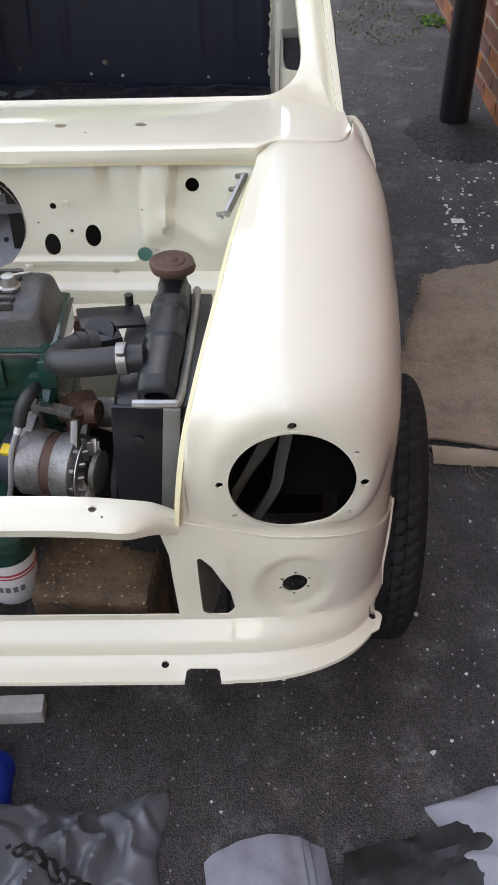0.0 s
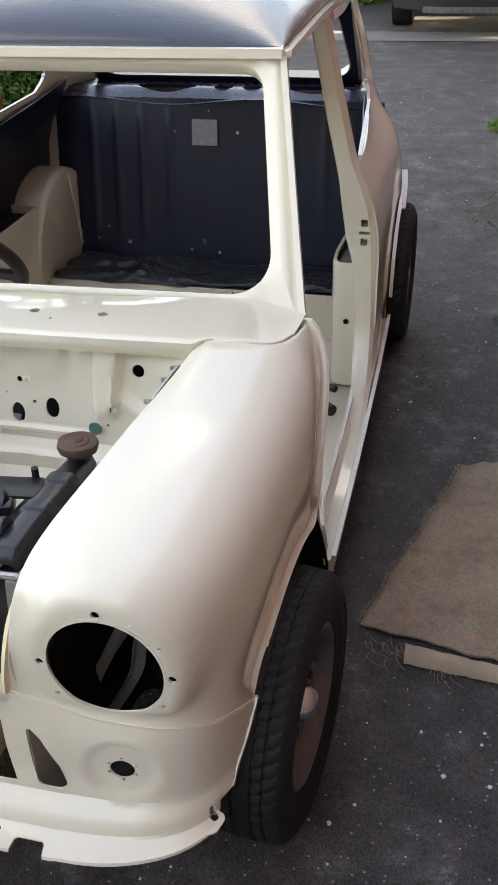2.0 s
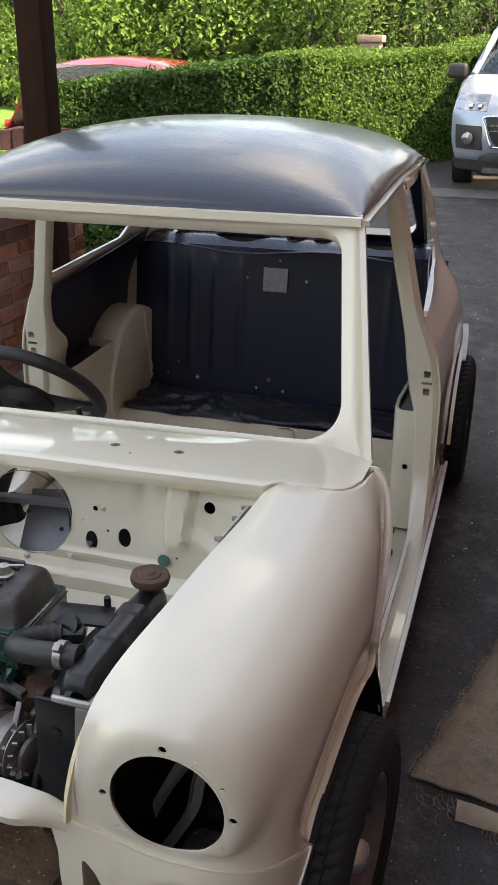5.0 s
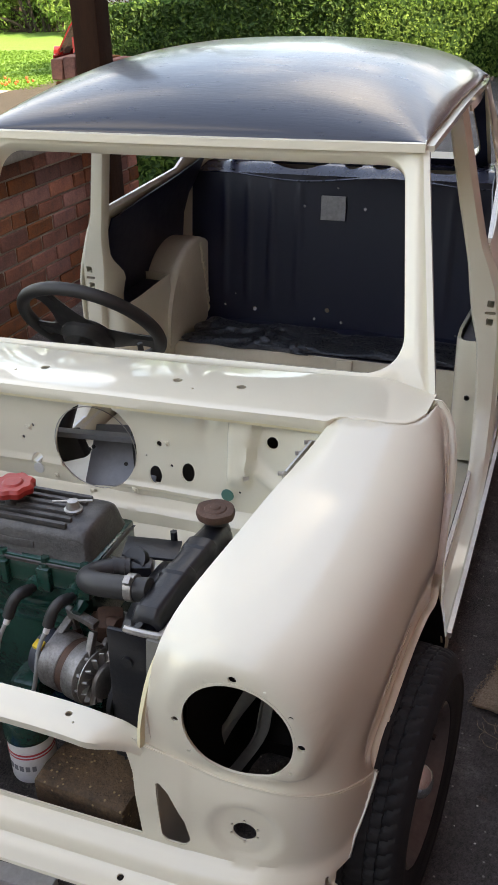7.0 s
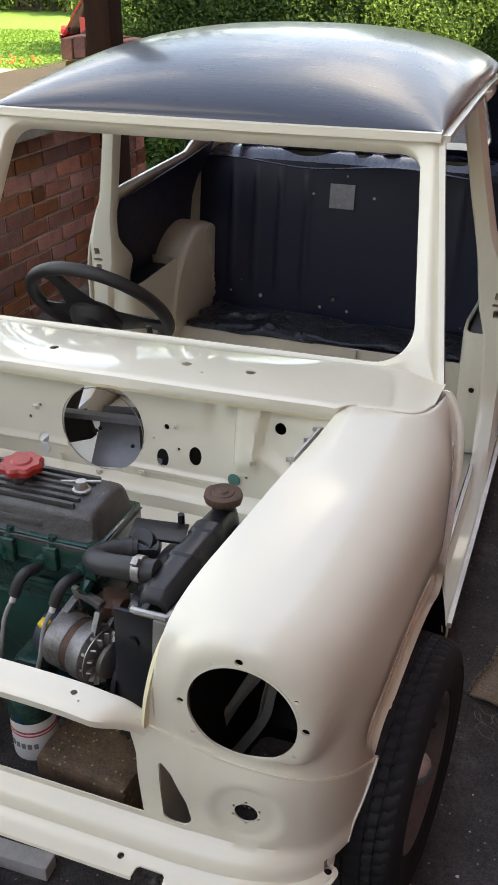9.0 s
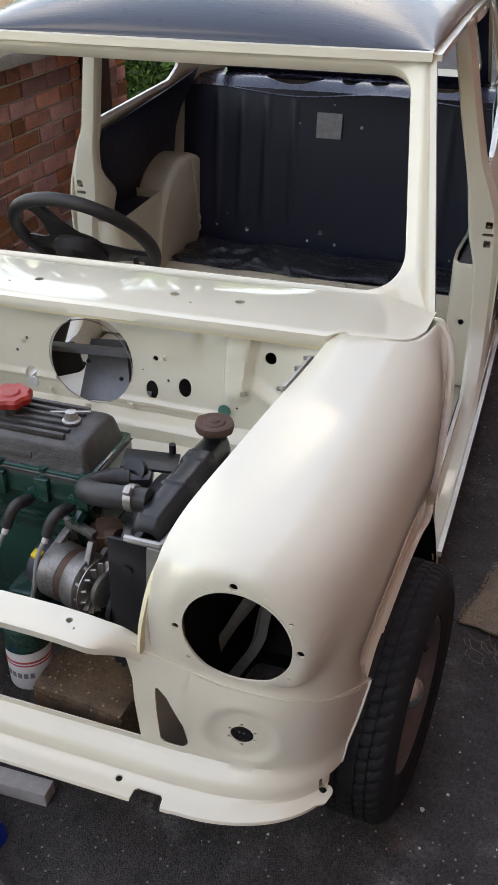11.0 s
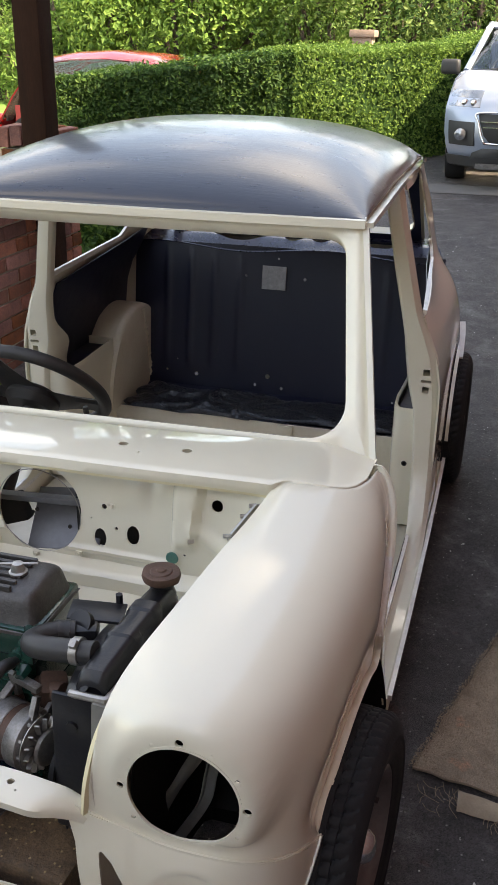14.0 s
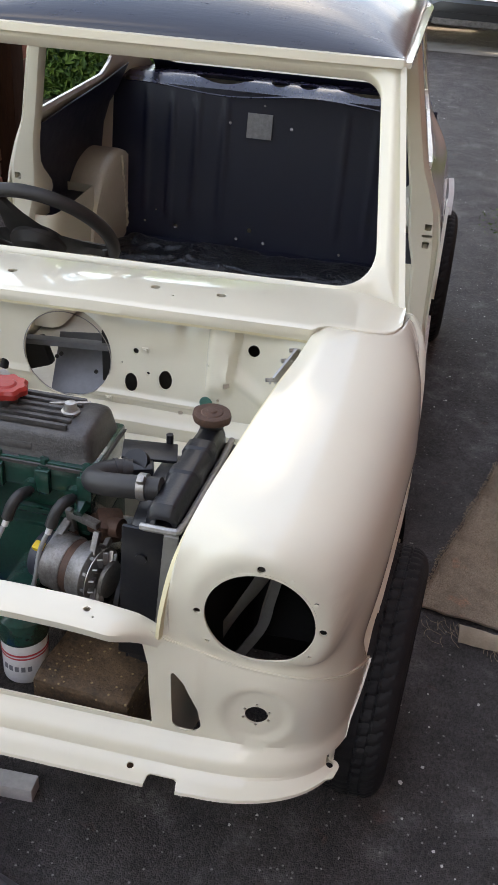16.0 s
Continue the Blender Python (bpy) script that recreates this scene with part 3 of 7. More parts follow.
# pressed ring round the lamp hole, with its small bosses
bm = bmesh.new()
ring = [on_face(LAMP[0] + r * math.cos(t), LAMP[1] + r * math.sin(t)) for r, t in ((0.0898, 2 * math.pi * i / 72) for i in range(72))]
sweep(bm, ring, [(-0.0022, -0.0010), (0.0022, -0.0010), (0.0014, 0.0020), (-0.0014, 0.0020)], (0, 1, 0), True)
body_part("lamp_ring", bm, CREAM)
for a in (30, 62, 118, 150, 215, 250, 296, 330):
    c = on_face(LAMP[0] + 0.0975 * math.cos(radians(a)), LAMP[1] + 0.0975 * math.sin(radians(a)))
    bm = spin(bmesh.new(), [(0.0050, 0.001), (0.0042, 0.0), (0.0022, -0.0004), (0.0008, -0.0005)], c, (0, 1, 0), 14)
    body_part("lamp_ring_pressing", bm, CREAM)
# black plates added inside the nose, so that the lamp hole looks dark
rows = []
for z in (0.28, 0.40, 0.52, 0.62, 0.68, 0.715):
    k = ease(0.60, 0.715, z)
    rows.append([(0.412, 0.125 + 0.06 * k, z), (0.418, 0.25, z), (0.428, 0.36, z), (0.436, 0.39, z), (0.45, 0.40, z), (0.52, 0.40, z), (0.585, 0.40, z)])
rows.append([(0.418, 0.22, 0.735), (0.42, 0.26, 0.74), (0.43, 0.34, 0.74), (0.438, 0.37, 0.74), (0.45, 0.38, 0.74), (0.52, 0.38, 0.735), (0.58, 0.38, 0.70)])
both("wing_liner", thick(grid(rows), 0.003), LINERBLACK, "black plates added inside the wing")

# rolled edges of the wing
bm = bmesh.new()
gut = [p + Vector((-0.003, 0, -0.004)) for p in INNER]
sweep(bm, gut, [(-0.0050, -0.008), (0.0040, -0.008), (0.0040, 0.003), (-0.0050, 0.001)], (0, 0, 1))
both("bonnet_gutter", bm, SEALER, "yellowed seam sealer along the bonnet edge")


def flare(lo, hi):
    """A turned-out band from the crease of the pressing to its edge, with a rounded outer rim."""
    out = []
    for c, e in zip(CREASE[lo:hi], WING_EDGE[lo:hi]):
        e = e + Vector((-0.005, 0, 0))
        back_ = Vector((-0.003, 0.004, -0.002))
        out.append([c.lerp(e, -0.7) + Vector((-0.006, 0.004, -0.002)), c.lerp(e, 0.06) + Vector((0.0006, 0, 0)), c.lerp(e, 0.5) + Vector((0.001, -0.001, 0.001)), c.lerp(e, 0.93), e + back_ * 0.3, e + back_, c.lerp(e, 0.4) + back_ * 1.8])
    return grid(out, close=True)


both("arch_lip", flare(0, 37), CREAM)
# black sheet added across the arch, to keep its inside dark
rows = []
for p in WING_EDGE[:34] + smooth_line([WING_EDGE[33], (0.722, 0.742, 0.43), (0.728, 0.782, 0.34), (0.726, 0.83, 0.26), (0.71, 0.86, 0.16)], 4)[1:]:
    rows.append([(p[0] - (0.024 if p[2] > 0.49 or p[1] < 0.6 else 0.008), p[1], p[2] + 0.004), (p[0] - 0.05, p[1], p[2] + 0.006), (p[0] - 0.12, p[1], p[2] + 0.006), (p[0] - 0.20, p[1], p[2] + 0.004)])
both("arch_liner", thick(grid(rows), 0.003), LINERBLACK, "black inside of the wheel arch")
bm = bmesh.new()
block(bm, (0.005, 0.085, 0.095), (0.683, 0.702, 0.535), (20, 0, 0), 0.002)
both("seam_gusset", bm, CREAM)
both("wing_flange", flare(34, 50), LEAD, "welded seam flange with filler marks")
both("wing_flange", flare(49, len(WING_EDGE) - 1), CREAM, "smooth painted upper seam flange")

# panel behind the flange, down to the sill
rows = []
for p in [q + Vector((-0.004, 0.008, 0)) for q in WING_EDGE[:33:-2]] + smooth_line([WING_EDGE[34] + Vector((-0.004, 0.008, 0)), (0.712, 0.76, 0.40), (0.716, 0.80, 0.30)], 4)[1:]:
    p = Vector(p)
    rows.append([p + Vector((-0.006 * t, t * lerp(0.002, 0.07, ease(0.80, 0.5, p.z)), 0)) for t in (0, 0.25, 0.5, 0.75, 1)] + [p + Vector((-0.05, lerp(0.004, 0.075, ease(0.80, 0.5, p.z)), 0))])
both("door_hinge_panel", thick(grid(rows), 0.004), CREAM)


# front panel: from the seam down to the bumper flange
def plan(t):
    """Outline of the nose in plan for t from 0 (centre) to 1 (at the arch), with its outward way."""
    if t < 0.62:
        x = t / 0.62 * 0.42
        return x, None
    return None, -90 + (t - 0.62) / 0.38 * 60


PROFILE = [(0.0, 0.374), (0.001, 0.362), (0.010, 0.352), (0.024, 0.343), (0.034, 0.330), (0.037, 0.319), (0.043, 0.314), (0.062, 0.310), (0.080, 0.307), (0.081, 0.303)]


def slam_z(x):
    return 0.602 - 0.026 * (abs(x) / 0.345) ** 5


def seam_z(x, ang):
    if ang is None and x < 0.349:
        return slam_z(x) - 0.008
    best = min(SEAM, key=lambda p: (p.x - x) ** 2) if ang is None else None
    if best is not None:
        return best.z
    best = min(SEAM, key=lambda p: abs(math.degrees(math.atan2(p.y - 0.42, p.x - 0.42)) - ang))
    return best.z


NZ = 37
rows = []
for i in range(0, 97):
    t = i / 96
    x, ang = plan(t)
    row = []
    top = seam_z(x, ang) - 0.002
    if ang is None:
        for k in range(NZ):
            z = lerp(top, 0.374, k / (NZ - 1))
            row.append((x, wing_front(x, z) - 0.001, z))
        base = Vector((x, wing_front(x, 0.374)))
        out = Vector((0, -1))
    else:
        for k in range(NZ):
            z = lerp(top, 0.374, k / (NZ - 1))
            a = ang if z > 0.436 else min(ang, lerp(-30, -39, (0.436 - z) / 0.062))
            a = lerp(-90, a, 1)
            q = Vector((0.42 + 0.3 * math.cos(radians(a)), 0.42 + 0.3 * math.sin(radians(a)), z))
            p = on_wing(q, (0.42, 0.42, z))
            row.append(p)
        base = Vector(row[-1][:2])
        a = min(ang, -40)
        out = Vector((math.cos(radians(a)), math.sin(radians(a)) * 1.05)).normalized()
        out = out.lerp(Vector((0, -1)), 0.35).normalized()
    for off, z in PROFILE[1:]:
        if ang is not None:
            a = min(ang, lerp(-39, -47, min(1, (0.374 - z) / 0.06)))
            q = on_wing((0.42 + 0.3 * math.cos(radians(a)), 0.42 + 0.3 * math.sin(radians(a)), z), (0.42, 0.42, z))
            base = Vector((q.x, q.y))
        d = off * (0.95 if ang is None else lerp(0.95, 0.40, ease(-85, -40, ang)))
        q = base + out * d
        row.append((q.x, q.y, z))
    row = [Vector(p) for p in row]
    for p in row:
        r = math.hypot(p.x - 0.515, p.z - 0.430)
        p.y += 0.0055 * ease(0.060, 0.046, r) - 0.0012 * math.exp(-((r - 0.064) / 0.006) ** 2)
    rows.append(row)
half = rows
rows = [[Vector((-p.x, p.y, p.z)) for p in r] for r in half[:0:-1]] + half
front = body_part("front_panel", thick(grid(rows), -0.003), CREAM, "cream front panel with open grille and lamp holes", 30)
to_front = lambda u, v, w: (u, -0.2 + w, v)
gr = [(-0.341, 0.374), (0.341, 0.374), (0.331, 0.50), (0.318, 0.545), (0.295, 0.560)] + [(x, slam_z(x) - 0.020) for x in (0.26, 0.2, 0.1, 0, -0.1, -0.2, -0.26)] + [(-0.295, 0.560), (-0.318, 0.545), (-0.331, 0.50)]
cuts = [prism(bmesh.new(), gr, to_front, 0.5)]
for s in (1, -1):
    tri = rounded([(s * 0.370, 0.500), (s * 0.377, 0.374), (s * 0.428, 0.374), (s * 0.418, 0.428), (s * 0.392, 0.478)][::s], [0.004, 0.014, 0.016, 0.03, 0.02][::s], 5)
    cuts.append(prism(bmesh.new(), tri, to_front, 0.5))
    cuts.append(spin(bmesh.new(), [(0.019, 0), (0.019, 0.5)], (s * 0.515, -0.2, 0.430), (0, 1, 0), 30))
    for a in (20, 90, 150, 200, 270, 335):
        cuts.append(spin(bmesh.new(), [(0.0028, 0), (0.0028, 0.5)], (s * 0.515 + 0.0225 * math.cos(radians(a)), -0.2, 0.430 + 0.0225 * math.sin(radians(a))), (0, 1, 0), 10))
    cuts.append(prism(bmesh.new(), [(s * 0.338, -0.06), (s * 0.351, 0.026), (s * 0.356, 0.030), (s * 0.396, 0.030), (s * 0.401, 0.026), (s * 0.414, -0.06)][::s], lambda u, v, w: (u, v, 0.28 + w), 0.05))
    cuts.append(block(bmesh.new(), (0.2, 0.5, 0.05), (s * 0.750, 0.10, 0.308)))
    cuts.append(spin(bmesh.new(), [(0.0072, 0), (0.0072, 0.05)], (s * 0.6445, 0.128, 0.285), (0, 0, 1), 14))
    cuts.append(spin(bmesh.new(), [(0.006, 0), (0.006, 0.1)], (s * 0.318, 0.036, 0.27), (0, 0, 1), 14))
carve(front, cuts, 30)
bm = bmesh.new()
edge = [half[-1][k] + Vector((0.002, 0.004, 0)) for k in range(0, NZ, 5)] + [half[-1][k] + Vector((0.0, 0.004, 0)) for k in (NZ + 1, NZ + 3)]
sweep(bm, edge, [(-0.007, -0.003), (0.007, -0.003), (0.007, 0.004), (-0.007, 0.004)], (1, 0, 0))
both("arch_flange", bm, CREAM)
for s in (1, -1):
    bm = bmesh.new()
    tab = rounded([(s * 0.59, 0.070), (s * 0.654, 0.104), (s * 0.664, 0.138), (s * 0.612, 0.155)][::s], [0.004, 0.012, 0.013, 0.004], 6)
    prism(bm, tab, lambda u, v, w: (u, v, 0.3065 + w), 0.003)
    carve(body_part("bumper_tab", bm, CREAM), [spin(bmesh.new(), [(0.007, 0), (0.007, 0.06)], (s * 0.644, 0.130, 0.28), (0, 0, 1), 14)])
bm = bmesh.new()
sweep(bm, [p + Vector((0, -0.002, 0)) for p in [on_wing(q, core) for q in SEAM]], [(-0.0018, -0.003), (0.0018, -0.003), (0.0016, 0.003), (-0.0016, 0.003)], (0, 0, 1))
both("panel_seam", bm, CREAM)

# bonnet landing panel over the grille
rows = []
for i in range(73):
    x = lerp(-0.358, 0.358, i / 72)
    e = ease(0.27, 0.358, abs(x))
    z = slam_z(x) - 0.012 * ease(0.30, 0.358, abs(x))
    yb, yf = lerp(0.112, 0.118, e), lerp(0.050, 0.0955, e)
    rows.append([(x, yb + 0.004, z - 0.022), (x, yb, z - 0.004), (x, yb - 0.004, z), (x, lerp(yb, yf, 0.5), z + 0.001), (x, yf + 0.006, z - lerp(0.004, 0.006, e)), (x, yf, z - lerp(0.009, 0.014, e)), (x, yf + 0.001, z - lerp(0.022, 0.030, e))])
slam = body_part("bonnet_landing_panel", thick(grid(rows), 0.003), CREAM, angle=40)
carve(slam, [spin(bmesh.new(), [(0.0058, 0), (0.0058, 0.1)], (0.232, 0.084, 0.55), (0, 0, 1), 14), spin(bmesh.new(), [(0.002, 0), (0.002, 0.1)], (0.246, 0.072, 0.55), (0, 0, 1), 8)], 40)


# scuttle panel in front of the screen
def wing_height(x, y):
    a, b = 0.6, 0.9
    for _ in range(24):
        m = (a + b) / 2
        a, b = (m, b) if wing_field(x, y, m) < 0 else (a, m)
    return a


def scuttle_edge(x):
    """Fold at the front of the scuttle: way back and height."""
    ax = abs(x)
    tilt = 0.03 * min(0, x)
    y0, z0 = 0.690 + 0.022 * (min(ax, 0.44) / 0.44) ** 2, 0.855 - 0.004 * (ax / 0.44) ** 2
    if ax < 0.50:
        t = ease(0.464, 0.50, ax)
        return lerp(y0, 0.737, t), lerp(z0, wing_height(0.50, 0.737) + 0.004, t) + tilt
    y = along(SEAM_Y, ax)[0]
    return y, wing_height(ax, y) + 0.004 + tilt


def screen_y(x):
    return 0.955 - 0.048 * max(0, 1 - (x / 0.56) ** 2)


def scuttle_back(x):
    return 0.842 + 0.03 * min(0, x) + 0.008 * max(0, x) - 0.030 * ease(0.50, 0.67, abs(x))


rows = []
xs = sorted({round(lerp(-0.641, 0.641, i / 92), 4) for i in range(93)} | {round(k * lerp(0.38, 0.53, i / 24), 4) for i in range(25) for k in (1, -1)})
for x in xs:
    yf, zf = scuttle_edge(x)
    yb, zb = screen_y(x) + 0.006, scuttle_back(x)
    ax = abs(x)
    if ax < 0.50:
        yl, zl = 0.684 + 0.034 * (ax / 0.47) ** 2, 0.832 - 0.012 * (ax / 0.47) ** 4 + 0.03 * min(0, x)
        if ax > 0.468:
            t = min(1, (ax - 0.468) / 0.010)
            yl = lerp(0.717, 0.733, t)
            zl = lerp(zl, wing_height(ax, yl) - 0.004, t)
        row = [(x, yl + 0.014, zl - 0.004), (x, yl + 0.002, zl - 0.003), (x, yl, zl), (x, lerp(yl, yf, 0.4), lerp(zl, zf, 0.5)), (x, lerp(yl, yf, 0.75), lerp(zl, zf, 0.86))]
    else:
        row = [(x, yf + 0.010, zf - 0.012), (x, yf + 0.003, zf - 0.010), (x, yf - 0.001, zf - 0.008), (x, yf, zf - 0.004), (x, yf + 0.0015, zf - 0.0015)]
    row += [(x, lerp(yf, yb, t), lerp(zf, zb, t) + 0.006 * math.sin(math.pi * t) * ease(0.5, 0.3, ax)  ) for t in (0.035, 0.09, 0.18, 0.3, 0.45, 0.6, 0.75, 0.88, 1.0)]
    rows.append(row)
scuttle = body_part("scuttle_panel", thick(grid(rows), 0.003), CREAM, "cream scuttle panel with wiper holes", 45)
cuts = [spin(bmesh.new(), [(0.0105, 0), (0.0105, 0.2)], (x, y, 0.75), (0, 0, 1), 20) for x, y in ((0.120, 0.795), (0.262, 0.800), (-0.20, 0.790))]
cuts += [spin(bmesh.new(), [(0.0035, 0), (0.0035, 0.2)], (x, y, 0.75), (0, 0, 1), 10) for x, y in ((0.168, 0.762), (-0.26, 0.765))]
carve(scuttle, cuts, 45)
bm = bmesh.new()
sweep(bm, [(x, 0.694 + 0.034 * (x / 0.47) ** 2, 0.828 - 0.012 * (x / 0.47) ** 4 + 0.03 * min(0, x)) for x in (lerp(-0.465, 0.465, i / 40) for i in range(41))], [(-0.011, -0.003), (0.009, -0.003), (0.009, 0.003), (-0.011, 0.003)])
body_part("scuttle_lip", bm, SEALER, "yellowed sealer under the scuttle lip")


# screen frame
def screen(a, b, d=0.0):
    """Across, up the slope, and out of the screen's plane."""
    low = max(0, 1 - b / 0.46)
    d *= lerp(0.12, 1.0, ease(0.005, 0.07, b))
    drop = (scuttle_back(a) - 0.843) * max(0, 1 - b / 0.16)
    y = lerp(0.937 + 0.016 * (a / 0.55) ** 2, screen_y(a), low)
    return Vector((a, y + 0.487 * b - 0.873 * d, 0.832 + 0.956 * b + 0.487 * d + drop))


def frame_loop(hw0, b0, hw1, b1, r0, r1):
    return rounded([(-hw0, b0), (hw0, b0), (hw1, b1), (-hw1, b1)], [r0, r0, r1, r1], 10)


def ring_rows(loops, place):
    return [[place(u, v, d) for u, v in loop] for loop, d in loops]


loops = [(frame_loop(0.569, 0.020, 0.508, 0.446, 0.075, 0.055), -0.045),
         (frame_loop(0.569, 0.018, 0.508, 0.448, 0.075, 0.055), -0.002),
         (frame_loop(0.573, 0.014, 0.512, 0.451, 0.078, 0.058), 0.002),
         (frame_loop(0.590, 0.000, 0.524, 0.459, 0.085, 0.062), 0.0025),
         (frame_loop(0.596, -0.003, 0.528, 0.462, 0.07, 0.055), 0.008),
         (frame_loop(0.616, -0.012, 0.538, 0.471, 0.03, 0.02), 0.009),
         (frame_loop(0.637, -0.026, 0.547, 0.478, 0.004, 0.004), 0.0),
         (frame_loop(0.637, -0.026, 0.547, 0.478, 0.004, 0.004), -0.05)]
bm = grid(ring_rows(loops, screen), close=True)
body_part("screen_frame", bm, CREAM, "cream windscreen frame without glass", 50)


# black roof
def roof_w(y):
    return 0.556 - 0.038 * ease(1.9, 2.5, y) - 0.004 * ease(1.4, 1.16, y)


def rail_z(y):
    return 1.283 + 0.035 * math.sin(math.pi * min(1, max(0, (y - 1.17) / 1.35))) ** 0.9


rows = []
Y0, Y1 = 1.160, 2.50
for j in range(49):
    v = -math.cos(math.pi * j / 48)
    y = lerp(Y0, Y1, (v + 1) / 2)
    row = []
    for i in range(45):
        u = -math.cos(math.pi * i / 44)
        k = max(0, 1 - abs(v) ** (2.5 if v < 0 else 3.2)) ** 0.62 * max(0, 1 - abs(u) ** 2.5) ** 0.6
        row.append((u * roof_w(y), y - 0.012 * (1 - u * u) * (1 if v < 0 else 0) * ease(0.2, 1, -v), rail_z(y) + 0.012 + 0.118 * k))
    rows.append(row)
body_part("roof", thick(grid(rows), 0.006), ROOF, "brush-painted glossy black roof", 60)
bm = bmesh.new()
rail = [screen(0.641, -0.034, 0.0), screen(0.594, 0.22, 0.004), screen(0.551, 0.472, 0.004)]
rail = smooth_line(rail, 10)
sweep(bm, rail, [(-0.009, -0.007), (0.008, -0.007), (0.008, 0.006), (-0.009, 0.006)], (1, 0, 0))
both("pillar_seam", bm, CREAM)
bm = bmesh.new()
sweep(bm, [(roof_w(y) + 0.006, y, rail_z(y)) for y in (lerp(1.165, 2.50, i / 30) for i in range(31))], [(-0.010, -0.008), (0.011, -0.008), (0.012, 0.006), (0.006, 0.004), (-0.010, 0.004)], (0, 0, 1))
both("roof_gutter", bm, CREAM)
bm = bmesh.new()
sweep(bm, [Vector((x, 1.162 - 0.014 * (1 - (x / 0.55) ** 2), 1.287)) for x in (lerp(-0.552, 0.552, i / 24) for i in range(25))], [(-0.012, -0.012), (0.012, -0.012), (0.012, 0.006), (-0.012, 0.010)], (0, 0, 1))
body_part("front_gutter", bm, CREAM)
for s in (1, -1):
    bm = bmesh.new()
    sweep(bm, [(s * (roof_w(y) - 0.03), y, rail_z(y) - 0.012) for y in (lerp(1.19, 2.5, i / 12) for i in range(13))], [(-0.025, -0.018), (0.025, -0.018), (0.025, 0.02), (-0.025, 0.02)])
    body_part("cant_rail", bm, CREAM_IN)


# door posts behind the door openings
def post_row(z):
    return along(POST, z)


POST = [(0.215, 0.655, 0.710, 1.48, 1.90), (0.235, 0.654, 0.710, 1.60, 1.90), (0.27, 0.652, 0.710, 1.69, 1.92), (0.34, 0.645, 0.708, 1.755, 1.95), (0.42, 0.640, 0.706, 1.80, 1.96), (0.52, 0.634, 0.704, 1.815, 1.97), (0.62, 0.626, 0.702, 1.815, 1.97), (0.69, 0.606, 0.700, 1.815, 1.97),
        (0.78, 0.594, 0.690, 1.800, 1.96), (0.86, 0.586, 0.660, 1.785, 1.95), (0.92, 0.574, 0.632, 1.780, 1.93), (1.05, 0.548, 0.604, 1.760, 1.90), (1.30, 0.502, 0.552, 1.730, 1.87)]
rows = []
for i in range(41):
    z = lerp(0.215, 1.30, (i / 40) ** 1.25)
    x0, x1, ya, yb = post_row(z)
    yb = lerp(yb, ya + 0.040, ease(0.66, 0.80, z))
    rows.append([(x0, yb, z), (x0, ya + 0.012, z), (x0 + 0.008, ya + 0.002, z), (x0 + 0.02, ya, z), (lerp(x0, x1, 0.78), ya, z), (lerp(x0, x1, 0.84), ya + 0.006, z), (x1 - 0.008, ya + 0.009, z), (x1, ya + 0.02, z), (x1, yb, z)])
bm = grid(rows, close=True)
bmesh.ops.holes_fill(bm, edges=[e for e in bm.edges if e.is_boundary], sides=0)
post = body_part("door_post", bm, CREAM, "cream door post with striker slots", 40)
cuts = []
for z, w, h in ((0.742, 0.020, 0.022), (0.712, 0.032, 0.009), (0.684, 0.020, 0.022)):
    cuts.append(prism(bmesh.new(), rounded([(0.660 - w / 2, z - h / 2), (0.660 + w / 2, z - h / 2), (0.660 + w / 2, z + h / 2), (0.660 - w / 2, z + h / 2)], 0.0035, 3), lambda u, v, w_: (u, 1.77 + w_, v), 0.10))
carve(post, cuts, 40)
o = mirrored(post)
o.matrix_parent_inverse = post.matrix_parent_inverse.copy()


# rear quarters
def quarter_x(y, z):
    low = 0.706 - 0.02 * max(0, (0.45 - z) / 0.3) ** 2
    up = 0.640 - (z - 0.90) * 0.215
    x = lerp(low, up, ease(0.62, 0.95, z)) if z < 0.95 else up
    return x - 0.16 * max(0, (y - 2.55) / 0.45) ** 2.2 - 0.034 * ease(1.9, 2.5, y) * ease(0.80, 0.98, z)


rows = []
for j in range(47):
    z = lerp(0.23, 1.295, j / 46)
    y1 = lerp(2.985, 2.50, ease(0.75, 1.30, z)) - 0.06 * ease(0.5, 0.2, z)
    rows.append([(quarter_x(y, z), y, z) for y in (lerp(1.812, y1, i / 48) for i in range(49))])
quarter = body_part("rear_quarter", thick(grid(rows), 0.006), CREAM, "cream rear quarter panel", 40)
win = rounded([(1.79, 0.915), (1.84, 0.912), (2.40, 0.955), (2.47, 1.00), (2.37, 1.272), (1.79, 1.272)], [0.004, 0.02, 0.03, 0.03, 0.05, 0.01], 6)
to_side = lambda u, v, w: (0.4 + w, u, v)
cuts = [prism(bmesh.new(), win, to_side, 0.5),
        spin(bmesh.new(), [(0.285, 0), (0.285, 0.5)], (0.4, REAR_Y, WHEEL_Z + 0.095), (1, 0, 0), 48)]
carve(quarter, cuts, 40)
o = mirrored(quarter)
o.matrix_parent_inverse = quarter.matrix_parent_inverse.copy()
bm = bmesh.new()
sweep(bm, [(quarter_x(u, v) - 0.004, u, v) for u, v in win if u > 1.812 and v < 1.05], [(-0.014, -0.006), (0.003, -0.006), (0.003, 0.005), (-0.014, 0.005)], (1, 0, 0))
both("quarter_window_flange", bm, LEAD)
bm = bmesh.new()
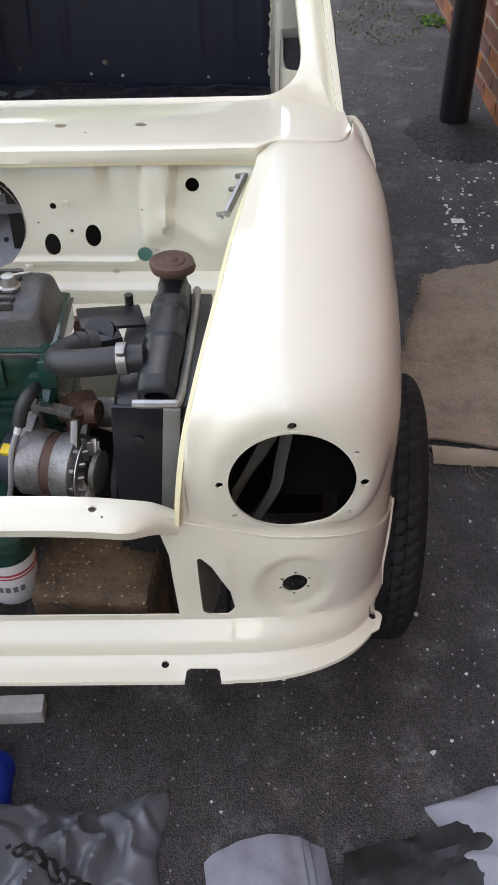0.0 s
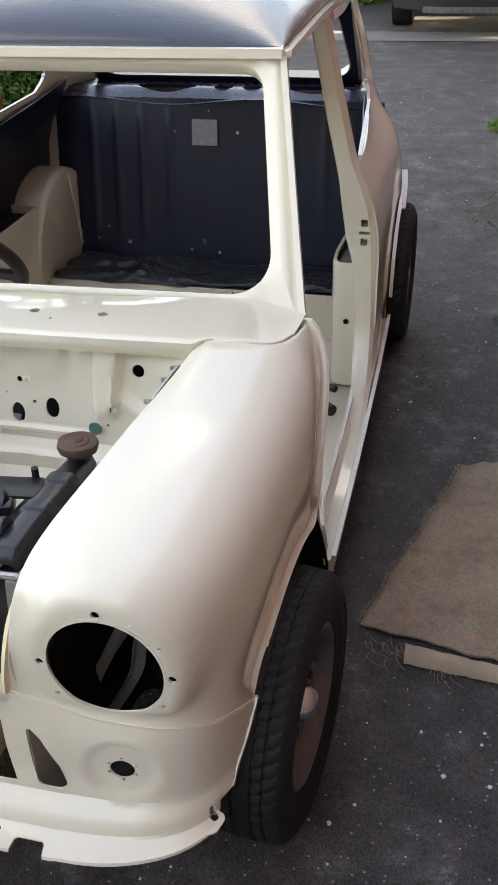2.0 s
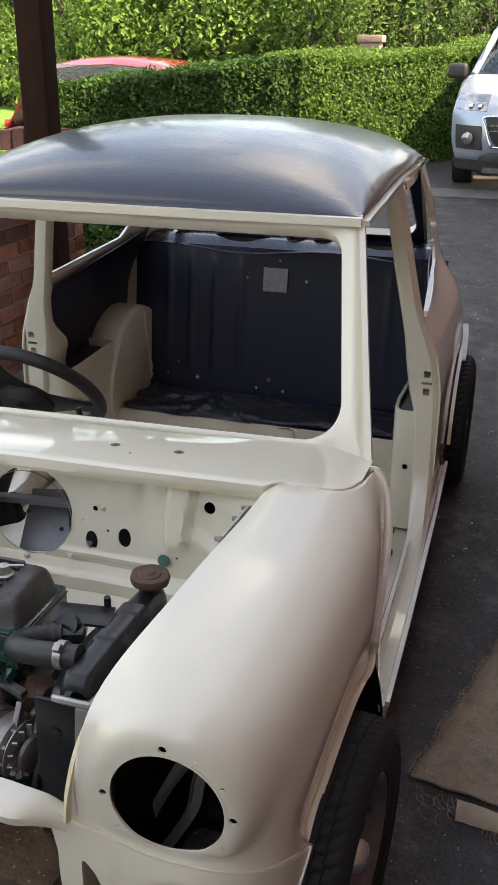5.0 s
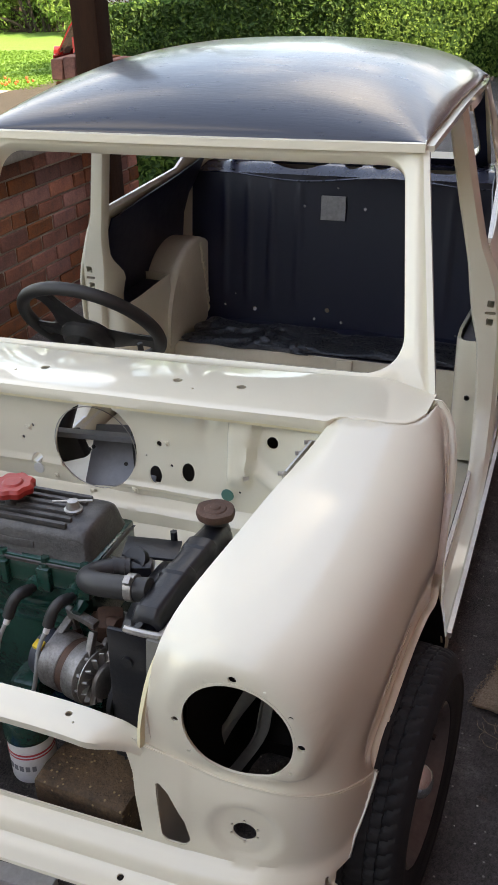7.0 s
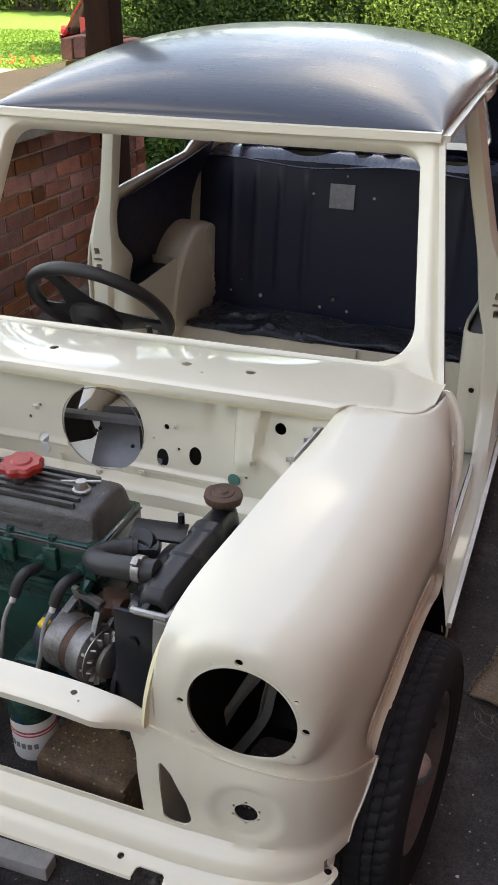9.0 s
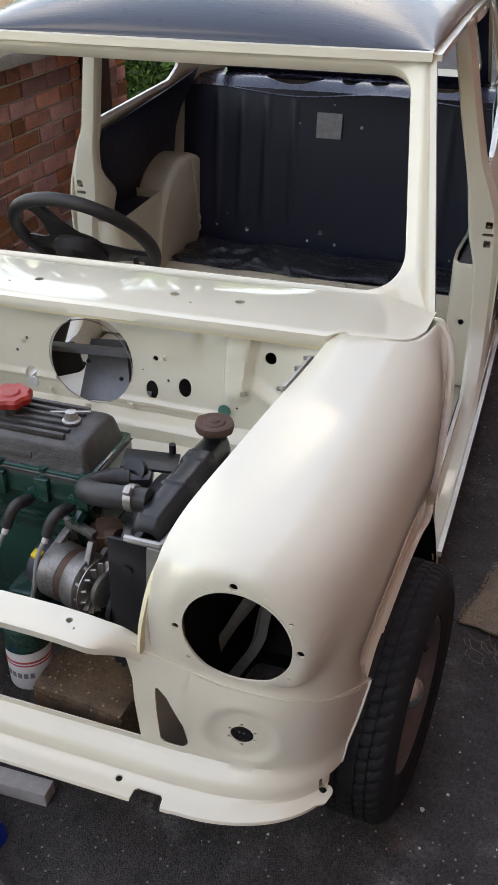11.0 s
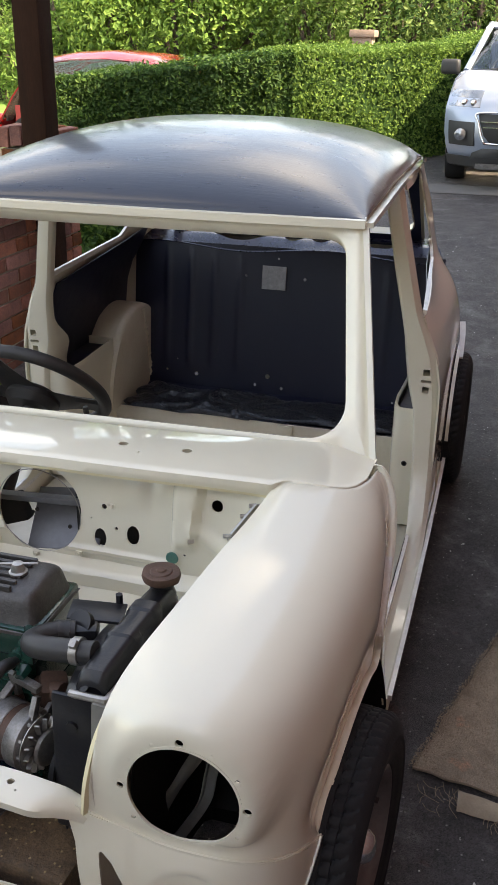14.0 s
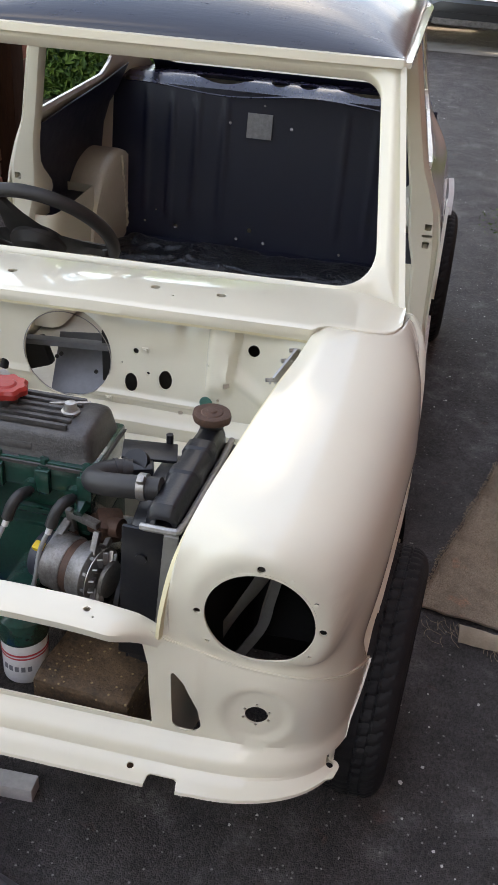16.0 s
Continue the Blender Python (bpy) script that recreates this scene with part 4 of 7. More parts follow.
sweep(bm, [(0.716, REAR_Y + 0.285 * math.cos(a), WHEEL_Z + 0.095 + 0.285 * math.sin(a)) for a in (lerp(0.05, math.pi - 0.05, i / 30) for i in range(31))], [(-0.012, -0.006), (0.006, -0.006), (0.006, 0.006), (-0.012, 0.006)], (1, 0, 0))
both("rear_arch_lip", bm, CREAM)
bm = bmesh.new()
sweep(bm, smooth_line([(0.714, 2.56, 0.70), (0.722, 2.50, 0.665), (0.724, 2.44, 0.60)], 6), [(-0.006, -0.010), (0.006, -0.010), (0.006, 0.010), (-0.006, 0.010)], (1, 0, 0))
both("rear_seam_flange", bm, LEAD)


# back panel with rear window
def tail(a, b, d=0.0):
    return Vector((a, 2.50 + 0.72 * b + 0.69 * d, 1.287 - 0.69 * b + 0.72 * d))


loops = [(frame_loop(0.46, 0.04, 0.49, 0.43, 0.08, 0.08), -0.03), (frame_loop(0.46, 0.04, 0.49, 0.43, 0.08, 0.08), 0.0),
         (frame_loop(0.475, 0.025, 0.505, 0.455, 0.09, 0.09), 0.008), (frame_loop(0.520, -0.01, 0.518, 0.52, 0.01, 0.02), 0.0)]
body_part("rear_window_frame", grid(ring_rows(loops, tail), close=True), CREAM, "cream rear window frame", 50)
loops = [(frame_loop(0.466, 0.045, 0.496, 0.425, 0.08, 0.08), -0.034), (frame_loop(0.512, 0.0, 0.512, 0.50, 0.03, 0.03), -0.036)]
body_part("rear_window_lining", grid(ring_rows(loops, tail), close=True), NAVY)
rows = []
for j in range(13):
    z = lerp(0.25, 0.935, j / 12)
    yb = lerp(3.0, 2.87, ease(0.6, 0.95, z)) - 0.04 * ease(0.5, 0.2, z)
    rows.append([(x * lerp(0.92, 0.86, ease(0.6, 0.95, z)), yb - 0.03 * (x / 0.6) ** 2, z) for x in (lerp(-0.60, 0.60, i / 16) for i in range(17))])
rear = body_part("rear_panel", thick(grid(rows), 0.005), CREAM, "cream tail panel with its boot lid off")
carve(rear, [prism(bmesh.new(), rounded([(-0.40, 0.42), (0.40, 0.42), (0.38, 0.86), (-0.38, 0.86)], 0.05), lambda u, v, w: (u, 2.7 + w, v), 0.5)])

# cabin: bulkhead behind the seat, parcel shelf, floor, seat base
rows = []
for j in range(25):
    z = lerp(0.28, 0.915, j / 24)
    row = []
    for i in range(113):
        x = lerp(-0.625, 0.625, i / 112)
        rib = sum(math.exp(-((x - c) / 0.010) ** 2) for c in (-0.48, -0.38, -0.28, -0.17, 0.30, 0.42, 0.52)) * ease(0.40, 0.46, z) * ease(0.90, 0.84, z)
        row.append((x, 2.545 + (z - 0.28) * 0.15 - 0.006 * rib + 0.003 * noise.noise((x * 3, z * 3, 5)), z))
    rows.append(row)
bulk = body_part("seat_bulkhead", thick(grid(rows), 0.004), NAVY, "ribbed dark navy seat bulkhead with small holes", 40)
cuts = []
for x, z, r in ((-0.039, 0.404, 0.0095), (0.022, 0.361, 0.006), (-0.090, 0.366, 0.0055), (-0.345, 0.385, 0.0085), (-0.475, 0.392, 0.005), (0.33, 0.355, 0.005), (0.475, 0.352, 0.004), (-0.43, 0.44, 0.003), (0.52, 0.43, 0.004), (-0.02, 0.873, 0.004), (-0.15, 0.80, 0.005), (0.09, 0.80, 0.006)):
    cuts.append(spin(bmesh.new(), [(r, 0), (r, 0.2)], (x, 2.5, z), (0, 1, 0), 14))
carve(bulk, cuts, 40)
bm = bmesh.new()
block(bm, (0.098, 0.003, 0.092), (-0.033, 2.610, 0.800), (-8.5, 0, 0), 0.001, 1)
body_part("foil_patch", bm, mat("foil_tape", (0.34, 0.34, 0.35), 0.5, 0.3, dark=(0.2, 0.2, 0.21), scale=60, amount=0.9, bump=0.001, bscale=300), "grey foil patch")
rows = []
for j in range(9):
    t = j / 8
    rows.append([(x, lerp(2.628, 2.87, t), lerp(0.905 + 0.012 * math.sin(x * 9), 0.945, ease(0, 0.3, t))) for x in (lerp(-0.62 + 0.10 * t, 0.62 - 0.10 * t, i / 48) for i in range(49))])
shelf = body_part("parcel_shelf", thick(grid(rows), 0.004), SHELF, "dark parcel shelf with speaker holes", 40)
cuts = []
for x, y, rx, ry in ((-0.20, 2.72, 0.115, 0.045), (0.36, 2.72, 0.115, 0.045), (0.02, 2.71, 0.036, 0.03), (0.13, 2.71, 0.036, 0.03)):
    cuts.append(prism(bmesh.new(), [(x + rx * math.cos(a), y + ry * math.sin(a)) for a in (2 * math.pi * i / 32 for i in range(32))], lambda u, v, w: (u, v, 0.85 + w), 0.2))
carve(shelf, cuts, 40)
rows = [[(x, y, 0.185 + 0.10 * math.exp(-(x / 0.11) ** 2)) for x in (lerp(-0.64, 0.64, i / 40) for i in range(41))] for y in (0.74, 1.2, 1.7, 2.24)]
body_part("floor_pan", thick(grid(rows), 0.005), CREAM_IN)
bm = bmesh.new()
block(bm, (1.22, 0.012, 0.16), (0, 2.240, 0.255), (-8, 0, 0), 0.004)
body_part("heel_board", bm, CREAM_IN)
rows = []
for j in range(13):
    y = lerp(2.25, 2.56, j / 12)
    rows.append([(x, y, 0.332 - 0.03 * math.sin(math.pi * j / 12) + 0.006 * noise.noise((x * 6, y * 6, 1))) for x in (lerp(-0.62, 0.62, i / 40) for i in range(41))])
body_part("seat_base", thick(grid(rows), 0.005), NAVY, "dark painted rear seat base")
bm = bmesh.new()
block(bm, (0.06, 0.02, 0.15), (0.12, 2.226, 0.26), (-8, 0, 0), 0.004)
body_part("heel_board_bracket", bm, CREAM_IN)

# inner wheel wells and bins behind the doors
rows = []
for i in range(25):
    a = lerp(0.0, math.pi, i / 24)
    y, z = REAR_Y - 0.03 - 0.30 * math.cos(a), WHEEL_Z + 0.10 + 0.335 * math.sin(a)
    rows.append([(0.695, y, z), (0.585, y, z), (0.568, y, z - 0.004), (0.556, y * 0.995 + 0.012, z - 0.016), (0.552, lerp(y, REAR_Y, 0.5), lerp(z, 0.30, 0.5)), (0.552, REAR_Y, 0.28)])
both("wheel_well", thick(grid(rows), 0.004), CREAM_IN, "dusty cream inner wheel arch", 50)
rw = random.Random(3)
bm = bmesh.new()
sweep(bm, [(0.552 + rw.uniform(-0.006, 0.002), REAR_Y - 0.03 + 0.285 * math.cos(a) * 0.2 + 0.02 + rw.uniform(-0.004, 0.004), z + rw.uniform(-0.004, 0.004)) for a, z in ((lerp(0.2, 1.5, i / 40), lerp(0.36, 0.655, i / 40)) for i in range(41))], [(-0.006, -0.004), (0.006, -0.004), (0.006, 0.004), (-0.006, 0.004)], (1, 0, 0))
both("ragged_sealer", bm, CREAM, "ragged pale sealer edge", 20)
rows = []
for z in (0.20, 0.3, 0.45, 0.575, 0.598, 0.604, 0.600):
    o = -0.004 if z == 0.600 else 0
    rows.append([(x + (0.004 if z == 0.6 else 0), y + (0.004 if z == 0.6 else 0), z) for x, y in [(0.70, 1.852), (0.61, 1.846), (0.588, 1.850), (0.574, 1.862), (0.566, 1.885), (0.562, 1.95), (0.568, 2.10), (0.573, 2.24), (0.60, 2.255), (0.70, 2.26)]])
both("companion_bin", thick(grid(rows), 0.004), CREAM, "cream side bin with open top", 40)
# navy sheet set just below the rim, so the open bin shows dark
bm = bmesh.new()
block(bm, (0.118, 0.37, 0.01), (0.632, 2.06, 0.572))
both("bin_floor", bm, NAVY, "dark navy sheet just under the rim of the bin")
for s in (1, -1):
    bm = bmesh.new()
    spin(bm, [(0.009, 0), (0.007, -0.002), (0.006, 0.0)], (s * 0.612, 1.841, 0.42), (0, 1, 0), 16)
    body_part("grommet", bm, TRIMBLACK)
bm = grid([[(quarter_x(y, z) - 0.022, y, z) for y in (lerp(1.93, 2.62, i / 10) for i in range(11))] for z in (0.56, 0.65, 0.75, 0.83, 0.888)] + [[(quarter_x(y, z) - 0.022, y, z) for y, z in ((q, 0.900 + 0.14 * (q - 2.05)) for q in (lerp(1.93, 2.62, i / 10) for i in range(11)))]])
both("side_lining", thick(bm, 0.004), NAVY)

# sills
bm = bmesh.new()
line = [(0.710, 0.94, 0.218), (0.713, 1.25, 0.230), (0.714, 1.56, 0.243), (0.714, 1.88, 0.262), (0.712, 2.2, 0.30)]
sweep(bm, smooth_line(line, 8), [(-0.060, -0.09), (0.0, -0.085), (0.004, -0.03), (0.002, -0.008), (-0.008, -0.018), (-0.036, -0.020), (-0.060, 0.0)], (0, 0, 1))
both("sill", bm, CREAM, "cream door sill")
bm = bmesh.new()
sweep(bm, [Vector(p) + Vector((0.004, 0, -0.004)) for p in smooth_line(line, 8)], [(-0.005, -0.010), (0.006, -0.010), (0.006, 0.005), (-0.005, 0.005)], (0, 0, 1))
both("sill_flange", bm, LEAD, "bare seam along the sill edge")
bm = bmesh.new()
sweep(bm, [Vector(p) + Vector((-0.055, 0.05, 0.010)) for p in smooth_line(line, 8)], [(-0.006, -0.03), (0.006, -0.03), (0.005, 0.004), (-0.005, 0.004)], (0, 0, 1))
both("door_step", bm, LEAD, "silvery door step with wear")

# engine bay: bulkhead, shelf, inner wings
def gauss(v, c, w):
    return math.exp(-((v - c) / w) ** 2)


rows = []
for j in range(79):
    z = lerp(0.44, 0.828, j / 78)
    row = []
    for i in range(121):
        x = lerp(-0.466, 0.466, i / 120)
        y = 0.735 - 0.022 * ease(0.80, 0.62, z) + 0.02 * ease(0.77, 0.84, z)
        rib = ease(0.255, 0.268, x) * ease(0.322, 0.302, x + 0.1 * (0.75 - z))
        y -= 0.022 * rib * ease(0.655, 0.70, z)
        y -= 0.012 * gauss(z - 0.722 + 0.68 * (x - 0.303), 0, 0.016) * ease(0.29, 0.31, x) * ease(0.42, 0.37, x)
        y -= 0.022 * ease(0.33, 0.45, x) * ease(0.62, 0.74, z) * 0.6
        y += 0.010 * gauss(x, 0.205, 0.018) * ease(0.70, 0.80, z)
        y -= 0.006 * gauss(z, 0.655, 0.006) * ease(-0.10, -0.14, x)
        top = 0.602
        y -= 0.035 * ease(top + 0.008, top - 0.012, z) * ease(0.50, 0.40, abs(x))
        y -= 0.13 * ease(0.560, 0.535, z) * ease(0.50, 0.40, abs(x))
        y -= 0.0032 * noise.noise((x * 9, z * 9, 4.0)) + 0.0016 * noise.noise((x * 24, z * 24, 9.0))
        y -= 0.008 * gauss(z, 0.632, 0.006) * ease(-0.02, 0.02, x) * ease(0.27, 0.23, x)
        row.append((x, y, z))
    rows.append(row)
fire = body_part("engine_bulkhead", thick(grid(rows), 0.003), CREAM, "cream engine bulkhead with many holes", 35)
cuts = [spin(bmesh.new(), [(0.098, 0), (0.098, 0.4)], (-0.052, 0.5, 0.706), (0, 1, 0), 56)]
for x, z, rx, rz in ((0.168, 0.681, 0.0145, 0.021), (0.092, 0.664, 0.0145, 0.021), (0.352, 0.772, 0.0125, 0.0125), (0.130, 0.691, 0.0035, 0.0035), (0.10, 0.735, 0.006, 0.006), (-0.20, 0.66, 0.013, 0.013),
                     (-0.21, 0.735, 0.004, 0.004), (-0.235, 0.705, 0.004, 0.004), (0.205, 0.612, 0.006, 0.004), (0.262, 0.735, 0.002, 0.002), (0.285, 0.655, 0.003, 0.003), (0.07, 0.705, 0.002, 0.002)):
    cuts.append(prism(bmesh.new(), [(x + rx * math.cos(a), z + rz * math.sin(a)) for a in (2 * math.pi * i / 24 for i in range(24))], lambda u, v, w: (u, 0.5 + w, v), 0.4))
cuts.append(prism(bmesh.new(), [(0.298, 0.692), (0.309, 0.692), (0.309, 0.703), (0.298, 0.703)], lambda u, v, w: (u, 0.5 + w, v), 0.4))
for x, y, rx, ry in ((0.190, 0.655, 0.022, 0.013), (0.165, 0.640, 0.006, 0.005), (0.24, 0.64, 0.005, 0.004), (0.09, 0.63, 0.004, 0.004)):
    cuts.append(prism(bmesh.new(), [(x + rx * math.cos(a), y + ry * math.sin(a)) for a in (2 * math.pi * i / 24 for i in range(24))], lambda u, v, w: (u, v, 0.47 + w), 0.085))
carve(fire, cuts, 35)
bm = bmesh.new()
tube(bm, [(-0.052 + 0.099 * math.cos(a), 0.716, 0.706 + 0.0985 * math.sin(a)) for a in (2 * math.pi * i / 40 for i in range(40))], 0.0011, 6, 0, True, (0, 1, 0))
body_part("hole_rim", bm, STEEL)
bm = bmesh.new()
spin(bm, [(0.014, -0.0005), (0.013, -0.003), (0.006, -0.004), (0.001, -0.004)], (0.262, 0.700, 0.652), (0, 1, 0), 24)
body_part("blanking_plug", bm, mat("teal_plug", (0.07, 0.20, 0.16), 0.4, dark=(0.04, 0.12, 0.1), scale=30, amount=0.6), "teal round blanking plug")
hinge = bmesh.new()
ha, hb = Vector((0.446, 0.700, 0.802)), Vector((0.414, 0.632, 0.764))
sweep(hinge, [ha, ha.lerp(hb, 0.15), ha.lerp(hb, 0.85), hb], [(-0.0025, -0.009), (0.0025, -0.009), (0.0025, 0.009), (-0.0025, 0.009)], (0, 0, 1))
hinge = body_part("bonnet_hinge", hinge, STEEL, "bare steel bonnet hinge link")
for p in (ha, ha.lerp(hb, 0.35), hb):
    bm = bmesh.new()
    rod(bm, p + Vector((0.004, 0.004, 0)), p + Vector((-0.016, -0.006, 0.002)), 0.0042, 6)
    rod(bm, p + Vector((-0.006, -0.003, 0)), p + Vector((-0.009, -0.004, 0)), 0.0065, 14)
    part("bolt", bm, STEEL, hinge)
for x, z in ((-0.059, 0.607), (0.045, 0.625), (-0.15, 0.630), (0.128, 0.752), (-0.205, 0.742)):
    bm = bmesh.new()
    block(bm, (0.015, 0.004, 0.012), (x, 0.700, z), (0, 0, 0), 0.001, 1)
    rod(bm, (x, 0.700, z), (x, 0.694, z), 0.004, 10)
    body_part("weld_nut", bm, CREAM)
bm = bmesh.new()
spin(bm, [(0.0135, 0.0), (0.0125, -0.002), (0.001, -0.002)], (-0.20, 0.712, 0.635), (0, 1, 0), 24)
body_part("blanking_plug", bm, WHITE, "white round blanking plug")
rows = []
for p in INNER[8:]:
    rows.append([(p.x + 0.004, p.y, p.z - 0.006), (p.x + 0.010, p.y, p.z - 0.06), (p.x + 0.012, p.y, p.z - 0.16), (p.x + 0.012, p.y, 0.42), (p.x + 0.012, p.y, 0.26)])
both("inner_wing", thick(grid(rows), 0.003), CREAM_IN)
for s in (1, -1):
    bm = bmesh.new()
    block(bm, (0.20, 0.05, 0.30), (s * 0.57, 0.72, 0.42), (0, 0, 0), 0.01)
    body_part("wheel_arch_rear", bm, LINERBLACK)
for s in (1, -1):
    # curved inner panel behind the lamp hole, with a slot and a folded outer strip
    left = smooth_line([(0.372, 0.235, 0.40), (0.379, 0.24, 0.437), (0.418, 0.245, 0.478), (0.449, 0.25, 0.542), (0.472, 0.262, 0.592), (0.486, 0.285, 0.65)], 5)
    right = smooth_line([(0.412, 0.25, 0.385), (0.420, 0.25, 0.431), (0.449, 0.255, 0.497), (0.478, 0.26, 0.548), (0.500, 0.272, 0.592), (0.512, 0.295, 0.65)], 5)
    rows = [[Vector((s * lerp(p.x, q.x, k), lerp(p.y, q.y, k) - 0.006 * math.sin(math.pi * k), lerp(p.z, q.z, k))) for k in (0, 0.25, 0.5, 0.75, 1)] for p, q in zip(left, right)]
    body_part("inner_brace", thick(grid(rows), 0.003), BRACE, "curved inner panel in a grey darkened for shade")
    outer = smooth_line([(0.430, 0.25, 0.365), (0.449, 0.25, 0.397), (0.488, 0.255, 0.474), (0.498, 0.26, 0.530), (0.508, 0.272, 0.590), (0.516, 0.295, 0.65)], 5)
    bm = bmesh.new()
    sweep(bm, [(s * p.x, p.y, p.z) for p in outer], [(-0.009, -0.002), (0.007, -0.002), (0.009, -0.012), (0.011, -0.012), (0.009, 0.002), (-0.009, 0.002)], (0, 1, 0))
    body_part("inner_brace_edge", bm, BRACE, "folded edge strip in the same darkened grey")
    # black plate added behind the round bulkhead hole, to make it look dark
    bm = bmesh.new()
    block(bm, (0.13, 0.004, 0.12), (s * 0.37, 0.80, 0.75), (0, 0, 0), 0.001)
    body_part("sound_pad", bm, LINERBLACK)
    # dark board added behind the oval holes, for the gloom inside them
    bm = bmesh.new()
    block(bm, (0.26, 0.004, 0.14), (s * 0.13, 0.79, 0.67), (0, 0, 0), 0.001)
    if s > 0:
        body_part("sound_board", bm, TRIMBLACK)
    else:
        bm.free()


# wheels
def make_wheel(at, side):
    w = part("wheel", bmesh_wheel_tyre(), RUBBER, shell, "worn black tyre on a dusty silver steel rim")
    w.matrix_parent_inverse = Matrix.Translation((0, -1.5, 0))
    w.matrix_basis = pose(*at, 0, 0, -5)
    rim = bmesh.new()
    spin(rim, [(0.138, -0.065), (0.134, -0.05), (0.120, -0.04), (0.120, 0.03), (0.133, 0.045), (0.139, 0.052), (0.141, 0.057), (0.137, 0.060), (0.131, 0.054), (0.127, 0.045), (0.119, 0.034), (0.112, 0.028),
              (0.098, 0.026), (0.088, 0.032), (0.070, 0.036), (0.058, 0.030), (0.045, 0.022), (0.034, 0.022), (0.030, 0.026)], axis=(1, 0, 0), seg=48, cap=False)
    for v in rim.verts:
        v.co = Vector((v.co.x * 1.08, v.co.y * 1.113, v.co.z * 1.113))
    rim = part("rim", rim, RIM, w)
    hub = bmesh.new()
    spin(hub, [(0.038, 0.020), (0.037, 0.038), (0.033, 0.053), (0.025, 0.064), (0.013, 0.070), (0.001, 0.072)], axis=(1, 0, 0), seg=24)
    part("hub_cap", hub, CHROME, w, "bright hub cap")
    for k in range(4):
        a = k * math.pi / 2 + 0.5
        nut = bmesh.new()
        rod(nut, (0.024, 0.055 * math.cos(a), 0.055 * math.sin(a)), (0.046, 0.055 * math.cos(a), 0.055 * math.sin(a)), 0.0095, 6, 0.008)
        part("wheel_nut", nut, TRIMBLACK, w)
    for k in range(8):
        a = k * math.pi / 4 + 0.3
        slot = bmesh.new()
        rod(slot, (0.022, 0.116 * math.cos(a), 0.116 * math.sin(a)), (0.0315, 0.116 * math.cos(a), 0.116 * math.sin(a)), 0.010, 12)
        part("rim_slot", slot, TRIMBLACK, w)
    val = bmesh.new()
    rod(val, (0.034, 0.0, 0.128), (0.068, 0.0, 0.120), 0.006, 10)
    part("valve", val, TRIMBLACK, w)
    return w


def bmesh_wheel_tyre():
    """Tyre with its axle along x: side walls with rings, and a tread of narrow grooves and sipes."""
    bm = bmesh.new()
    prof = [(0.136, 0.056), (0.143, 0.064), (0.147, 0.066), (0.150, 0.066), (0.165, 0.071), (0.168, 0.0722), (0.190, 0.0745), (0.198, 0.0755), (0.200, 0.0768), (0.204, 0.0768), (0.207, 0.075), (0.218, 0.072), (0.228, 0.067), (0.2355, 0.061), (0.2395, 0.055)]
    tread = [0.050, 0.040, 0.0395, 0.035, 0.0345, 0.027, 0.020, 0.0195, 0.015, 0.0145, 0.005]
    tread = tread + [-x for x in reversed(tread)]
    groove = {0.0395, 0.035, 0.0195, 0.015}
    rings = [(r, x) for r, x in prof] + [(0.2450 - 0.9 * x * x - (0.004 if abs(x) in groove else 0), x) for x in tread] + [(r, -x) for r, x in reversed(prof)]
    seg, vs = 360, []
    for n_, (r, x) in enumerate(rings):
        row = []
        for i in range(seg):
            q = i * 2 * math.pi / seg
            k = (i + int(abs(x) * 110)) % 6
            cut = 0.0042 if k < 2 and r > 0.236 and abs(x) > 0.012 else 0
            cut += 0.136 + (r - 0.136) * 0.055 - 0.152
            row.append(bm.verts.new((x, (r - cut) * math.cos(q), (r - cut) * math.sin(q))))
        vs.append(row)
    for a, b in zip(vs[:-1], vs[1:]):
        for i in range(seg):
            bm.faces.new((a[i], a[(i + 1) % seg], b[(i + 1) % seg], b[i]))
    return bm


wheel = make_wheel((0.688, WHEEL_Y, WHEEL_Z), 1)
for x, y, s in ((-0.688, WHEEL_Y, -1), (0.690, REAR_Y, 1), (-0.690, REAR_Y, -1)):
    w = copy_thing(wheel, pose(x, y, ground_z(y) + 0.2575, 33 * s, 0, 0 if s > 0 else 180))

# ---- engine and what lies in the bay ----
engine = empty("engine", "dark green painted engine with worn black rocker cover", "engine", (0, 0.4, 0.3))


def eng(name, bm, material, label="", parent=None, angle=35):
    ob = part(name, bm, material, parent or engine, label, angle)
    if parent is None:
        ob.matrix_parent_inverse = Matrix.Translation((0, -0.4, -0.3))
    return ob


bm = bmesh.new()
block(bm, (0.52, 0.15, 0.16), (-0.105, 0.385, 0.620), (0, 0, 0), 0.012)
block(bm, (0.54, 0.17, 0.06), (-0.105, 0.385, 0.682), (0, 0, 0), 0.008)
block(bm, (0.52, 0.20, 0.24), (-0.105, 0.40, 0.45), (0, 0, 0), 0.015)
for x in (-0.25, -0.040, 0.050, 0.130):
    rod(bm, (x, 0.31, 0.655), (x, 0.288, 0.655), 0.021, 18, 0.017)
for x in (-0.2, -0.015, 0.072, 0.15):
    block(bm, (0.028, 0.03, 0.05), (x, 0.302, 0.675), (0, 0, 0), 0.006)
block(bm, (0.16, 0.02, 0.012), (0.08, 0.296, 0.612), (0, 0, 0), 0.004)
eng("engine_block", bm, GREEN, "dark green engine block")
